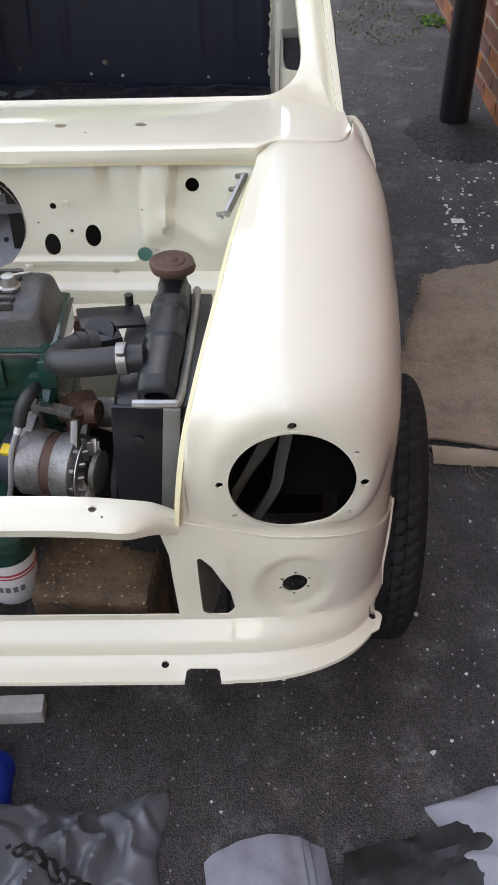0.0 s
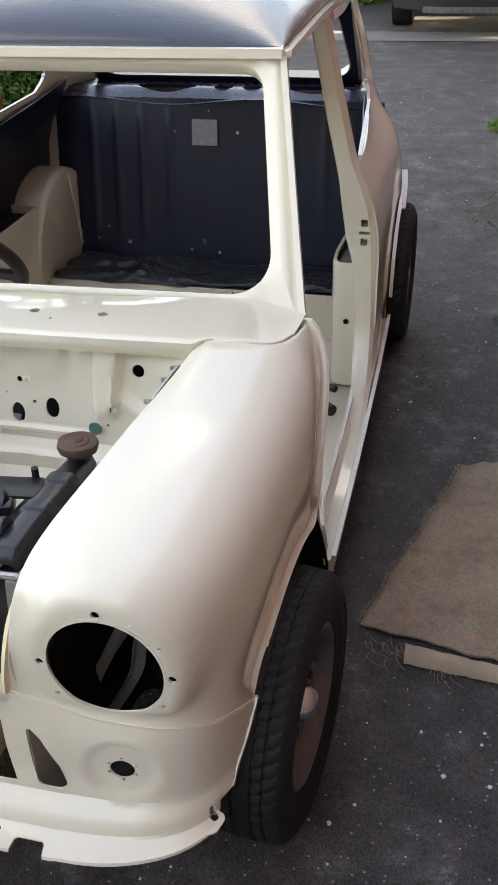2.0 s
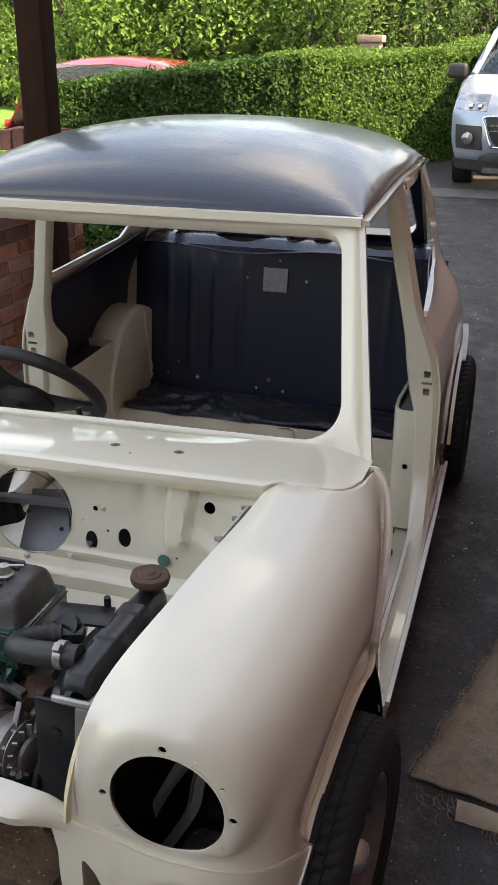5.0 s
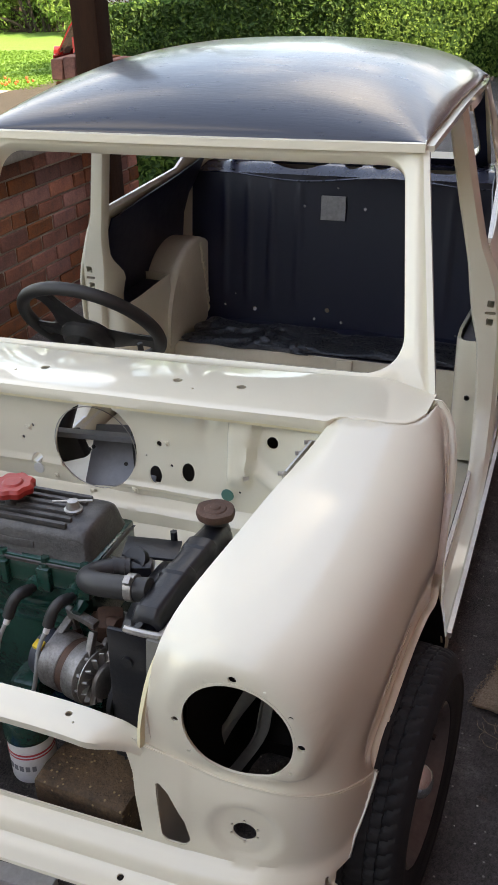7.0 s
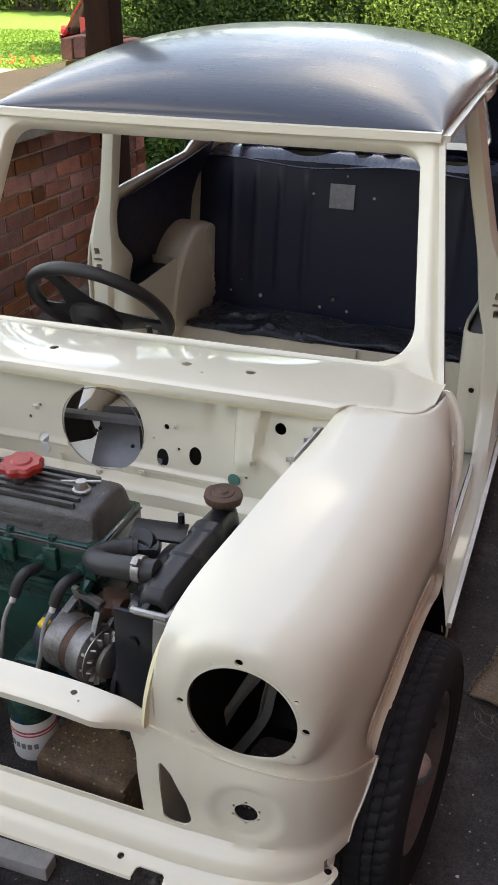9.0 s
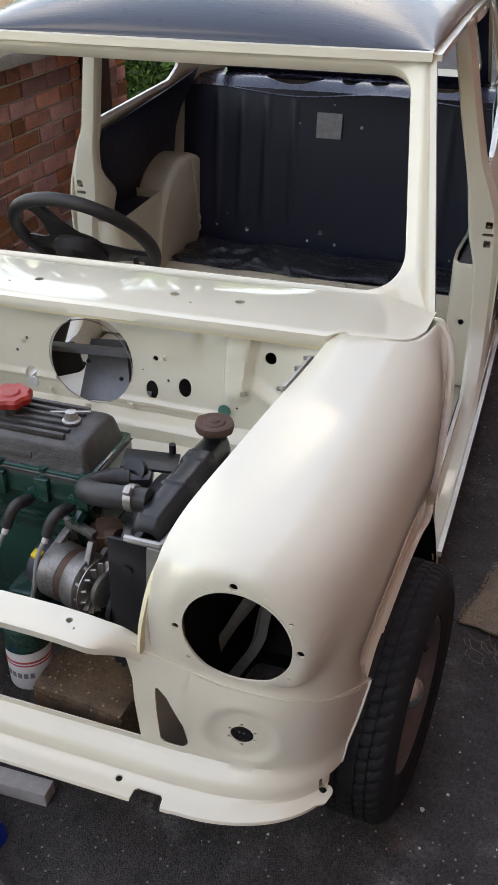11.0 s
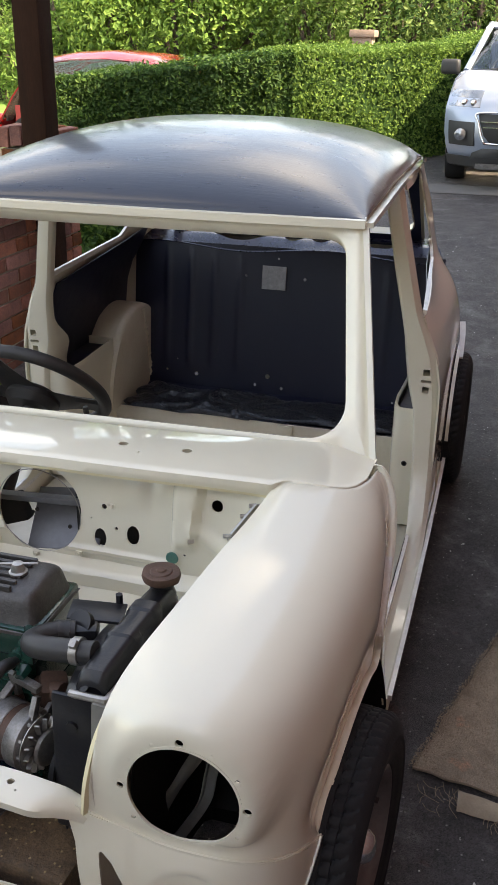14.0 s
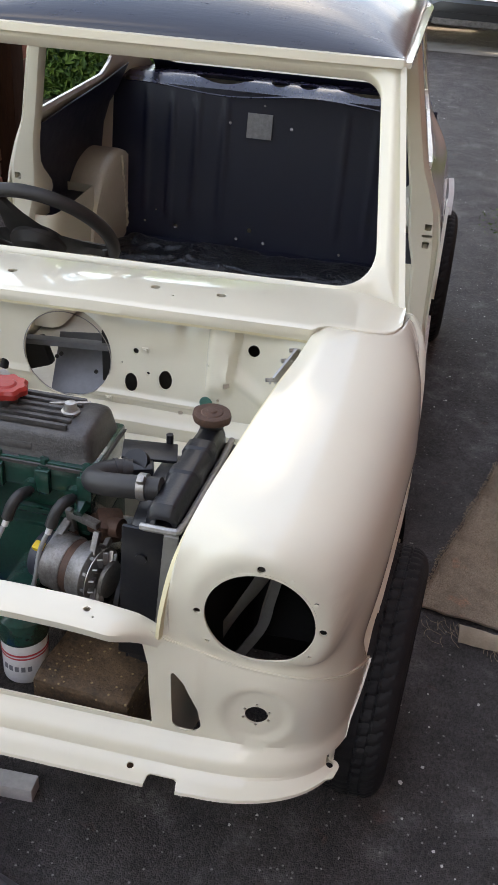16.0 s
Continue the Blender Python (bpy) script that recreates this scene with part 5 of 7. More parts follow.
for x in (-0.2, -0.015, 0.072, 0.15):
    bm = bmesh.new()
    rod(bm, (x, 0.306, 0.690), (x, 0.306, 0.704), 0.013, 12)
    rod(bm, (x, 0.306, 0.70), (x, 0.306, 0.716), 0.0085, 6)
    eng("head_stud", bm, GREEN)
bm = bmesh.new()
rod(bm, (0.145, 0.292, 0.64), (0.145, 0.270, 0.635), 0.014, 6, 0.009)
eng("drain_plug", bm, GREEN)

# rocker cover with ribs
rows = []
prof = [(0.298, 0.700), (0.298, 0.706), (0.304, 0.708), (0.309, 0.711), (0.316, 0.728), (0.321, 0.748), (0.327, 0.758), (0.337, 0.764), (0.384, 0.768), (0.432, 0.765), (0.444, 0.760), (0.450, 0.748), (0.456, 0.728), (0.462, 0.711), (0.466, 0.708), (0.470, 0.706), (0.470, 0.700)]
for x, k, w in ((-0.34, 0.9, 0.97), (-0.338, 0.95, 1), (-0.33, 1, 1), (0.124, 1, 1), (0.134, 0.99, 0.99), (0.142, 0.955, 0.975), (0.147, 0.87, 0.955), (0.151, 0.66, 0.94), (0.155, 0.38, 0.93), (0.158, 0.14, 0.93), (0.166, 0.10, 0.95), (0.168, 0.0, 0.95)):
    rows.append([(x, 0.384 + (y - 0.384) * lerp(w, 1, ease(0.745, 0.705, z) * 0.5), 0.700 + (z - 0.700) * k) for y, z in prof])
bm = grid(rows)
bmesh.ops.holes_fill(bm, edges=[e for e in bm.edges if e.is_boundary], sides=0)
rocker = eng("rocker_cover", bm, ROCKER, "worn black ribbed alloy rocker cover")
for k in range(6):
    y = 0.335 + k * 0.0192
    bm = bmesh.new()
    block(bm, (0.44, 0.0095, 0.012), (-0.115, y, 0.767), (0, 0, 0), 0.004)
    part("rib", bm, ROCKER, rocker).matrix_parent_inverse = Matrix.Identity(4)
bm = bmesh.new()
block(bm, (0.15, 0.005, 0.014), (-0.03, 0.3165, 0.728), (-17, 0, 0), 0.002)
part("cast_bar", bm, ROCKER, rocker)
bm = bmesh.new()
spin(bm, [(0.017, 0), (0.017, 0.004), (0.013, 0.006), (0.010, 0.02), (0.004, 0.022)], (0.092, 0.384, 0.769), seg=16)
rod(bm, (0.058, 0.372, 0.788), (0.126, 0.396, 0.788), 0.0024, 8)
part("wing_nut", bm, STEEL, rocker, "bright T-bar cover nut")
bm = bmesh.new()
spin(bm, [(0.020, 0), (0.019, 0.022), (0.024, 0.024)], (-0.03, 0.385, 0.766), seg=24)
part("filler_neck", bm, ROCKER, rocker)
bm = bmesh.new()
rings = []
for r, h in ((0.030, 0.0), (0.038, 0.004), (0.039, 0.014), (0.034, 0.020), (0.020, 0.019), (0.016, 0.022), (0.001, 0.022)):
    rings.append([(-0.03 + (r * (1 + 0.07 * math.cos(8 * a) * (r > 0.03))) * math.cos(a), 0.385 + (r * (1 + 0.07 * math.cos(8 * a) * (r > 0.03))) * math.sin(a), 0.786 + h) for a in (2 * math.pi * i / 64 for i in range(64))])
bm = grid(rings, close=True)
bmesh.ops.holes_fill(bm, edges=[e for e in bm.edges if e.is_boundary], sides=0)
part("oil_cap", bm, REDCAP, rocker, "faded red oil filler cap")

# plugs, caps and leads
for x in (-0.040, 0.050, 0.130):
    bm = bmesh.new()
    rod(bm, (x, 0.292, 0.655), (x, 0.262, 0.664), 0.008, 10)
    tube(bm, [(x, 0.275, 0.660), (x - 0.004, 0.252, 0.666), (x - 0.013, 0.240, 0.652), (x - 0.02, 0.232, 0.628)], 0.0105, 12)
    eng("plug_cap", bm, HOSE, "black spark plug cap")
    bm = bmesh.new()
    tube(bm, [(x - 0.02, 0.232, 0.628), (x - 0.035, 0.215, 0.585), (x - 0.045, 0.205, 0.52), (x - 0.07, 0.21, 0.45)], 0.0042, 8)
    eng("plug_lead", bm, mat("grey_lead", (0.30, 0.305, 0.30), 0.45, scale=30, amount=0.4), "grey ignition lead")
    bm = bmesh.new()
    rod(bm, (x - 0.0195, 0.2325, 0.629), (x - 0.024, 0.228, 0.615), 0.0058, 10)
    eng("lead_tag", bm, WHITE)
for pts in ([(-0.2, 0.24, 0.62), (-0.1, 0.225, 0.60), (-0.02, 0.20, 0.55), (0.0, 0.20, 0.47)], [(-0.25, 0.25, 0.65), (-0.16, 0.225, 0.60), (-0.10, 0.20, 0.53), (-0.09, 0.20, 0.45)]):
    bm = bmesh.new()
    tube(bm, pts, 0.0042, 8)
    eng("plug_lead", bm, HOSE)

# alternator
alt = bmesh.new()
spin(alt, [(0.052, 0.0), (0.058, 0.006), (0.058, 0.05), (0.056, 0.053)], (0.098, 0.222, 0.540), (1, 0, 0), 40)
alt = eng("alternator", alt, ALLOY, "dull alloy alternator with brown core")
alt.matrix_basis = Matrix.Translation((0.146, 0.240, 0.545)) @ Matrix.Rotation(radians(-14), 4, "Z") @ Matrix.Diagonal((0.80, 0.90, 0.90, 1)) @ Matrix.Translation((-0.150, -0.222, -0.540))
bm = bmesh.new()
spin(bm, [(0.055, 0.0), (0.055, 0.020)], (0.150, 0.222, 0.540), (1, 0, 0), 40)
part("core", bm, RUST, alt)
bm = bmesh.new()
spin(bm, [(0.057, 0.0), (0.059, 0.004), (0.059, 0.036), (0.046, 0.046), (0.02, 0.048)], (0.170, 0.222, 0.540), (1, 0, 0), 40)
part("end_housing", bm, ALLOY, alt)
for k in range(10):
    a = 2 * math.pi * k / 10
    bm = bmesh.new()
    block(bm, (0.012, 0.007, 0.022), (0.212, 0.222 + 0.044 * math.cos(a), 0.540 + 0.044 * math.sin(a)), (math.degrees(a) + 90, 0, 0), 0.001, 1)
    part("housing_fin", bm, ALLOY, alt)
bm = bmesh.new()
spin(bm, [(0.03, 0), (0.058, 0.001), (0.058, 0.003), (0.03, 0.004)], (0.220, 0.222, 0.540), (1, 0, 0), 36)
fan = part("fan", bm, STEEL, alt)
for k in range(14):
    a = 2 * math.pi * k / 14
    bm = bmesh.new()
    block(bm, (0.012, 0.026, 0.004), (0.228, 0.222 + 0.040 * math.cos(a), 0.540 + 0.040 * math.sin(a)), (math.degrees(a), 0, 25), 0.0008, 1)
    part("blade", bm, STEEL, fan)
bm = bmesh.new()
spin(bm, [(0.030, 0.0), (0.036, 0.003), (0.030, 0.008), (0.036, 0.013), (0.030, 0.016), (0.012, 0.018)], (0.236, 0.222, 0.540), (1, 0, 0), 32)
part("pulley", bm, STEEL, alt)
bm = bmesh.new()
spin(bm, [(0.030, 0), (0.048, 0.004), (0.050, 0.036), (0.046, 0.038)], (0.060, 0.222, 0.540), (1, 0, 0), 32)
part("end_cover", bm, mat("blue_grey_plastic", (0.03, 0.035, 0.05), 0.45, scale=15, amount=0.4), alt, "blue-grey plastic end cover")
bm = bmesh.new()
block(bm, (0.026, 0.020, 0.022), (0.082, 0.197, 0.576), (20, 0, 0), 0.004)
part("connector", bm, YELLOW, alt, "yellow connector")
for size, at, turn in (((0.02, 0.075, 0.012), (0.105, 0.245, 0.598), (25, 0, 0)), ((0.016, 0.012, 0.085), (0.112, 0.268, 0.600), (12, 0, 0)), ((0.014, 0.016, 0.10), (0.205, 0.218, 0.585), (-28, 0, 8)),
                       ((0.075, 0.018, 0.014), (0.150, 0.262, 0.628), (0, 6, 0)), ((0.012, 0.09, 0.018), (0.205, 0.25, 0.572), (20, 0, 10))):
    bm = bmesh.new()
    block(bm, size, at, turn, 0.003)
    part("bracket", bm, ALLOY, alt, "stained alloy mounting arm")
bm = bmesh.new()
rod(bm, (0.186, 0.255, 0.56), (0.22, 0.255, 0.56), 0.012, 10)
part("pivot", bm, STEEL, alt)
for p in ((0.105, 0.272, 0.575), (0.165, 0.280, 0.572)):
    bm = bmesh.new()
    rod(bm, p, (p[0] + 0.016, p[1] - 0.004, p[2] + 0.002), 0.008, 6)
    part("bolt", bm, RUST, alt)

# belt and pump pulley
bm = bmesh.new()
belt = []
for i in range(40):
    a = 2 * math.pi * i / 40
    c, r = ((0.213, 0.518), 0.036) if math.sin(a) * 0.2 + math.cos(a) * -1 > 0 else ((0.36, 0.55), 0.055)
    belt.append((0.246, c[0] + r * math.cos(a), c[1] + r * math.sin(a)))
sweep(bm, belt, [(-0.005, -0.004), (0.005, -0.004), (0.004, 0.004), (-0.004, 0.004)], (1, 0, 0), True)
eng("fan_belt", bm, RUBBER)
bm = bmesh.new()
spin(bm, [(0.050, 0), (0.056, 0.002), (0.05, 0.008), (0.056, 0.014), (0.03, 0.018)], (0.236, 0.36, 0.55), (1, 0, 0), 32)
rod(bm, (0.16, 0.36, 0.55), (0.25, 0.36, 0.55), 0.025, 16)
eng("water_pump", bm, ALLOY)
bm = bmesh.new()
block(bm, (0.05, 0.05, 0.05), (0.19, 0.30, 0.60), (20, 10, 30), 0.012)
rod(bm, (0.16, 0.30, 0.60), (0.22, 0.285, 0.61), 0.018, 12)
eng("pump_casting", bm, RUST, "rusty water pump casting")

# thermostat housing, hose
bm = bmesh.new()
block(bm, (0.055, 0.06, 0.035), (0.225, 0.362, 0.690), (0, 0, 20), 0.01)
rod(bm, (0.225, 0.362, 0.70), (0.222, 0.352, 0.71), 0.024, 18)
eng("thermostat_housing", bm, RADBLACK)
bm = bmesh.new()
tube(bm, [(0.222, 0.338, 0.700), (0.196, 0.326, 0.702), (0.174, 0.303, 0.704), (0.172, 0.278, 0.709), (0.195, 0.262, 0.716), (0.235, 0.256, 0.723), (0.30, 0.256, 0.730)], 0.0205, 16)
eng("top_hose", bm, HOSE, "black rubber top hose")
for a, b, r, m in (((0.262, 0.256, 0.7275), (0.276, 0.256, 0.7285), 0.0235, STEEL), ((0.214, 0.334, 0.7005), (0.207, 0.331, 0.701), 0.0228, HOSE), ((0.200, 0.328, 0.7015), (0.194, 0.324, 0.702), 0.0228, HOSE)):
    bm = bmesh.new()
    rod(bm, a, b, r, 20)
    eng("hose_clip", bm, m, "dull steel hose clip" if m is STEEL else "")
bm = bmesh.new()
block(bm, (0.012, 0.014, 0.012), (0.269, 0.242, 0.751), (30, 0, 0), 0.002)
eng("clip_screw", bm, STEEL)
bm = bmesh.new()
tube(bm, [(0.135, 0.60, 0.50), (0.138, 0.603, 0.545), (0.139, 0.604, 0.566)], 0.007, 10)
rod(bm, (0.139, 0.604, 0.556), (0.139, 0.604, 0.574), 0.010, 6)
eng("heater_tap", bm, RUST, "rusty heater stub")
bm = bmesh.new()
spin(bm, [(0.030, 0), (0.029, 0.002), (0.012, 0.0025), (0.001, 0.0025)], (0.135, 0.615, 0.536), (0, 0, 1), 28)
eng("washer_plate", bm, STEEL, "stained steel washer plate")
bm = bmesh.new()
block(bm, (0.10, 0.06, 0.006), (0.235, 0.40, 0.705), (0, 5, 15), 0.002)
rod(bm, (0.26, 0.44, 0.70), (0.26, 0.44, 0.722), 0.007, 6)
eng("radiator_bracket", bm, RADBLACK)

# radiator with shroud and cap
radiator = empty("radiator", "black radiator with rusty filler cap beside the engine", "radiator", (0.335, 0.35, 0.4))
RP = Matrix.Translation((-0.335, -0.35, -0.4))


def rad(name, bm, material, label=""):
    ob = part(name, bm, material, radiator, label)
    ob.matrix_parent_inverse = RP
    return ob


# widened in black over the inner wing, which is only shaded there
bm = bmesh.new()
block(bm, (0.072, 0.30, 0.30), (0.347, 0.340, 0.545), (0, 0, -3), 0.004)
rad("core", bm, RADBLACK)
rows = []
for y, zt, w in ((0.197, 0.712, 0.022), (0.200, 0.722, 0.026), (0.212, 0.734, 0.027), (0.30, 0.738, 0.027), (0.305, 0.742, 0.029), (0.325, 0.742, 0.029), (0.33, 0.738, 0.027), (0.38, 0.738, 0.027), (0.385, 0.742, 0.029), (0.41, 0.742, 0.029), (0.415, 0.738, 0.027), (0.47, 0.734, 0.026), (0.49, 0.72, 0.022)):
    x = 0.318 + (y - 0.2) * 0.05
    rows.append([(x - w, y, 0.690), (x - w, y, zt - 0.015), (x - w + 0.006, y, zt - 0.004), (x - w + 0.014, y, zt), (x + w - 0.014, y, zt), (x + w - 0.006, y, zt - 0.004), (x + w, y, zt - 0.015), (x + w, y, 0.690)])
bm = grid(rows)
bmesh.ops.holes_fill(bm, edges=[e for e in bm.edges if e.is_boundary], sides=0)
rad("top_tank", bm, RADBLACK, "satin black top tank")
bm = bmesh.new()
tube(bm, [(0.287, 0.188, 0.700), (0.300, 0.186, 0.701), (0.340, 0.186, 0.701), (0.350, 0.192, 0.701), (0.356, 0.25, 0.701), (0.364, 0.40, 0.701), (0.366, 0.49, 0.701)], 0.0065, 8, 4)
rad("tank_seam", bm, STEEL, "worn solder seam round the tank")
bm = bmesh.new()
block(bm, (0.024, 0.010, 0.20), (0.334, 0.180, 0.598), (0, 4, 0), 0.002)
rad("side_support", bm, BRACE, "bare metal side support")
rows = []
for a in range(13):
    t = math.pi * a / 12
    rows.append([(0.300, 0.335 - 0.148 * math.cos(t), 0.60 + 0.105 * math.sin(t) ** 0.6), (0.262, 0.335 - 0.140 * math.cos(t), 0.60 + 0.098 * math.sin(t) ** 0.6), (0.258, 0.335 - 0.136 * math.cos(t), 0.60 + 0.094 * math.sin(t) ** 0.6)])
rows = [[Vector((p[0], p[1], 0.40)) for p in rows[0]]] + rows + [[Vector((p[0], p[1], 0.40)) for p in rows[-1]]]
rad("shroud", thick(grid(rows), 0.003), RADBLACK, "black fan shroud")
bm = bmesh.new()
block(bm, (0.004, 0.012, 0.26), (0.262, 0.19, 0.54), (0, 0, 0), 0.001)
block(bm, (0.074, 0.010, 0.28), (0.288, 0.186, 0.558), (0, 2, 0), 0.005)
rod(bm, (0.29, 0.184, 0.64), (0.29, 0.176, 0.64), 0.010, 12)
rad("shroud_front", bm, RADBLACK)
bm = bmesh.new()
block(bm, (0.040, 0.012, 0.26), (0.352, 0.192, 0.545), (0, 2, 0), 0.004)
rad("side_plate", bm, RADBLACK)
bm = bmesh.new()
spin(bm, [(0.026, 0), (0.022, 0.012), (0.022, 0.028), (0.03, 0.030)], (0.329, 0.478, 0.715), seg=28)
rad("filler_neck", bm, RADBLACK)
rings = []
for r, h in ((0.026, 0.0), (0.034, 0.003), (0.036, 0.010), (0.034, 0.017), (0.028, 0.0185), (0.021, 0.017), (0.019, 0.019), (0.010, 0.0195), (0.008, 0.022), (0.001, 0.0225)):
    rings.append([(0.329 + r * (1 + 0.07 * max(0, math.cos(2 * a + 0.6)) ** 6 * (r > 0.03)) * math.cos(a), 0.476 + r * (1 + 0.07 * max(0, math.cos(2 * a + 0.6)) ** 6 * (r > 0.03)) * math.sin(a), 0.745 + h) for a in (2 * math.pi * i / 48 for i in range(48))])
bm = grid(rings, close=True)
bmesh.ops.holes_fill(bm, edges=[e for e in bm.edges if e.is_boundary], sides=0)
rad("pressure_cap", bm, RUST, "rusty brown pressure cap")

# oil filter
filt = bmesh.new()
spin(filt, [(0.030, 0), (0.041, 0.002), (0.042, 0.006), (0.042, 0.082), (0.040, 0.088), (0.032, 0.092)], (0.062, 0.195, 0.315), seg=40)
filt = eng("oil_filter", filt, WHITE, "white oil filter canister with printed bars")
for z, h, m in ((0.382, 0.004, REDBAND), (0.375, 0.003, REDBAND)):
    bm = bmesh.new()
    spin(bm, [(0.0426, 0), (0.0426, h)], (0.062, 0.195, z), seg=40)
    part("printed_band", bm, m, filt)
for k in range(5):
    a = radians(-120 + 16 * k)
    bm = bmesh.new()
    block(bm, (0.0075, 0.0012, 0.011), (0.062 + 0.0424 * math.cos(a), 0.195 + 0.0424 * math.sin(a), 0.352), (0, 0, math.degrees(a) + 90))
    part("printed_bar", bm, GREYPRINT, filt)
bm = bmesh.new()
spin(bm, [(0.044, 0), (0.046, 0.006), (0.043, 0.045), (0.030, 0.055)], (0.062, 0.195, 0.408), seg=32)
block(bm, (0.06, 0.12, 0.06), (0.05, 0.27, 0.47), (0, 0, 0), 0.012)
eng("filter_head", bm, GREEN)

# timber under the engine
for size, at, turn in (((0.185, 0.165, 0.155), (0.205, 0.200, 0.2925), -6), ((0.17, 0.14, 0.226), (0.215, 0.345, 0.102), 4)):
    bm = bmesh.new()
    block(bm, size, at, (0, 0, turn), 0.012)
    bmesh.ops.subdivide_edges(bm, edges=bm.edges[:], cuts=4, use_grid_fill=True)
    for v in bm.verts:
        v.co += 0.0045 * noise.noise_vector(v.co * 14) + 0.002 * noise.noise_vector(v.co * 60)
    o = part("timber_block", bm, WOOD)
    tagged(o, "oil-stained rough timber block propped under the engine", "wood block", "timber blocks under the engine")
bm = bmesh.new()
block(bm, (0.42, 0.04, 0.036), (-0.142, 0.165, -0.003), (0, 0, 2), 0.003)
o = part("timber_offcut", bm, PALEWOOD)
tagged(o, "pale grey sawn timber lying on the asphalt", "timber")

# ---- steering wheel and what shows in the cabin ----
SW = pose(-0.312, 1.20, 0.792, -48, 0, 0)
sw = bmesh.new()
rimpts = [SW @ Vector((0.188 * math.cos(a), 0.188 * math.sin(a), 0)) for a in (2 * math.pi * i / 64 for i in range(64))]
sweep(sw, rimpts, circle(0.0175, 14), SW.to_3x3() @ Vector((0, 0, 1)), True)
sw = body_part("steering_wheel", sw, TRIMBLACK, "black steering wheel with three spokes")
for a0 in (22, 166, -118):
    bm = bmesh.new()
    a = radians(a0)
    rows = []
    for k in range(7):
        t = k / 6
        r = lerp(0.03, 0.182, t)
        w = lerp(0.066, 0.028, ease(0, 0.75, t)) + 0.012 * ease(0.8, 1, t)
        h = lerp(-0.026, 0.0, ease(0, 0.9, t))
        d, n_ = Vector((math.cos(a), math.sin(a), 0)), Vector((-math.sin(a), math.cos(a), 0))
        rows.append([SW @ (d * r + n_ * s * w + Vector((0, 0, h + q))) for s, q in ((-1, 0), (-0.7, 0.008), (0.7, 0.008), (1, 0), (0.7, -0.008), (-0.7, -0.008))])
    bm = grid(rows, close=True)
    o = part("spoke", bm, TRIMBLACK, sw)
bm = bmesh.new()
spin(bm, [(0.058, -0.062), (0.074, -0.040), (0.070, -0.018), (0.050, -0.008), (0.001, -0.005)], seg=28)
bm.transform(SW)
part("hub", bm, TRIMBLACK, sw)
bm = bmesh.new()
rod(bm, SW @ Vector((0, 0, -0.06)), (-0.312, 0.80, 0.352), 0.020, 16)
body_part("steering_column", bm, TRIMBLACK, "black steering column tube")
bm = bmesh.new()
block(bm, (0.27, 0.025, 0.014), (-0.065, 0.788, 0.698), (0, -3.5, 0), 0.003)
body_part("dash_rail", bm, GREYPANEL, "grey metal dash rail")
bm = bmesh.new()
block(bm, (0.170, 0.004, 0.150), (-0.035, 0.815, 0.640), (-48, -3.5, 6), 0.002)
body_part("heater_shelf", bm, GREYPANEL, "grey metal heater panel behind the bulkhead")
# black block for the dark part left of the panel
bm = bmesh.new()
block(bm, (0.07, 0.03, 0.07), (-0.165, 0.80, 0.655), (0, -20, 0), 0.008)
body_part("heater_box", bm, TRIMBLACK)
for p in ((-0.09, 0.776, 0.675), (-0.005, 0.765, 0.65), (-0.10, 0.774, 0.668)):
    bm = bmesh.new()
    spin(bm, [(0.005, 0.0), (0.0045, -0.003), (0.001, -0.003)], (p[0], p[1] - 0.002, p[2]), (0, 1, 0), 12)
    body_part("bolt_head", bm, TRIMBLACK)
bm = bmesh.new()
tube(bm, [(-0.06, 0.98, 0.85), (-0.055, 0.985, 0.78), (-0.06, 0.98, 0.70), (-0.04, 0.96, 0.62)], 0.007, 8)
body_part("cable", bm, TRIMBLACK)


def crumple(name, label, category, at, size, material, seed, rise=0.08, folds=4.0, n=36, edge=0.25, parent=None):
    """A crumpled sheet lying on its support."""
    rows = []
    for j in range(n + 1):
        row = []
        for i in range(n + 1):
            u, v = i / n * 2 - 1, j / n * 2 - 1
            w = 1 + edge * noise.noise((u * 1.3 + seed, v * 1.3, 3.1))
            x, y = u * size[0] * w, v * size[1] * (1 + edge * noise.noise((u * 1.5, v * 1.2 + seed, 8.2)))
            fall = max(0, 1 - max(abs(u), abs(v)) ** 3)
            wx, wy = x + 0.06 * noise.noise((x * 5, y * 5, seed)), y + 0.06 * noise.noise((x * 5, y * 5, seed + 4))
            h = 0.5 + 0.8 * noise.noise((wx * folds * 0.6 + seed, wy * folds * 0.6, seed))
            h += 0.55 * max(0, 1 - 3.2 * abs(noise.noise((wx * folds + seed, wy * folds * 0.8, seed + 2)))) - 0.3
            h += 0.22 * max(0, 1 - 3 * abs(noise.noise((wx * folds * 2.2, wy * folds * 2.2 + seed, 2.0))))
            h = max(0, h)
            row.append((at[0] + x, at[1] + y, at[2] + 0.003 + rise * fall ** 0.6 * (0.25 + h)))
        rows.append(row)
    ob = part(name, thick(grid(rows), 0.002), material, parent, "", 50)
    return tagged(ob, label, category)


crumple("black_sheet", "torn black plastic sheet lying on the seat base", "plastic sheet", (-0.27, 2.36, 0.338), (0.27, 0.13), SHEET, 3.3, 0.032, 8)
crumple("black_sheet", "torn black plastic sheet lying on the seat base", "plastic sheet", (0.20, 2.37, 0.338), (0.36, 0.12), SHEET, 9.1, 0.018, 7)
crumple("plastic_bag", "crumpled clear plastic bag on the car floor", "plastic bag", (0.03, 1.10, 0.20), (0.16, 0.12), PLASTIC, 5.2, 0.12, 8)
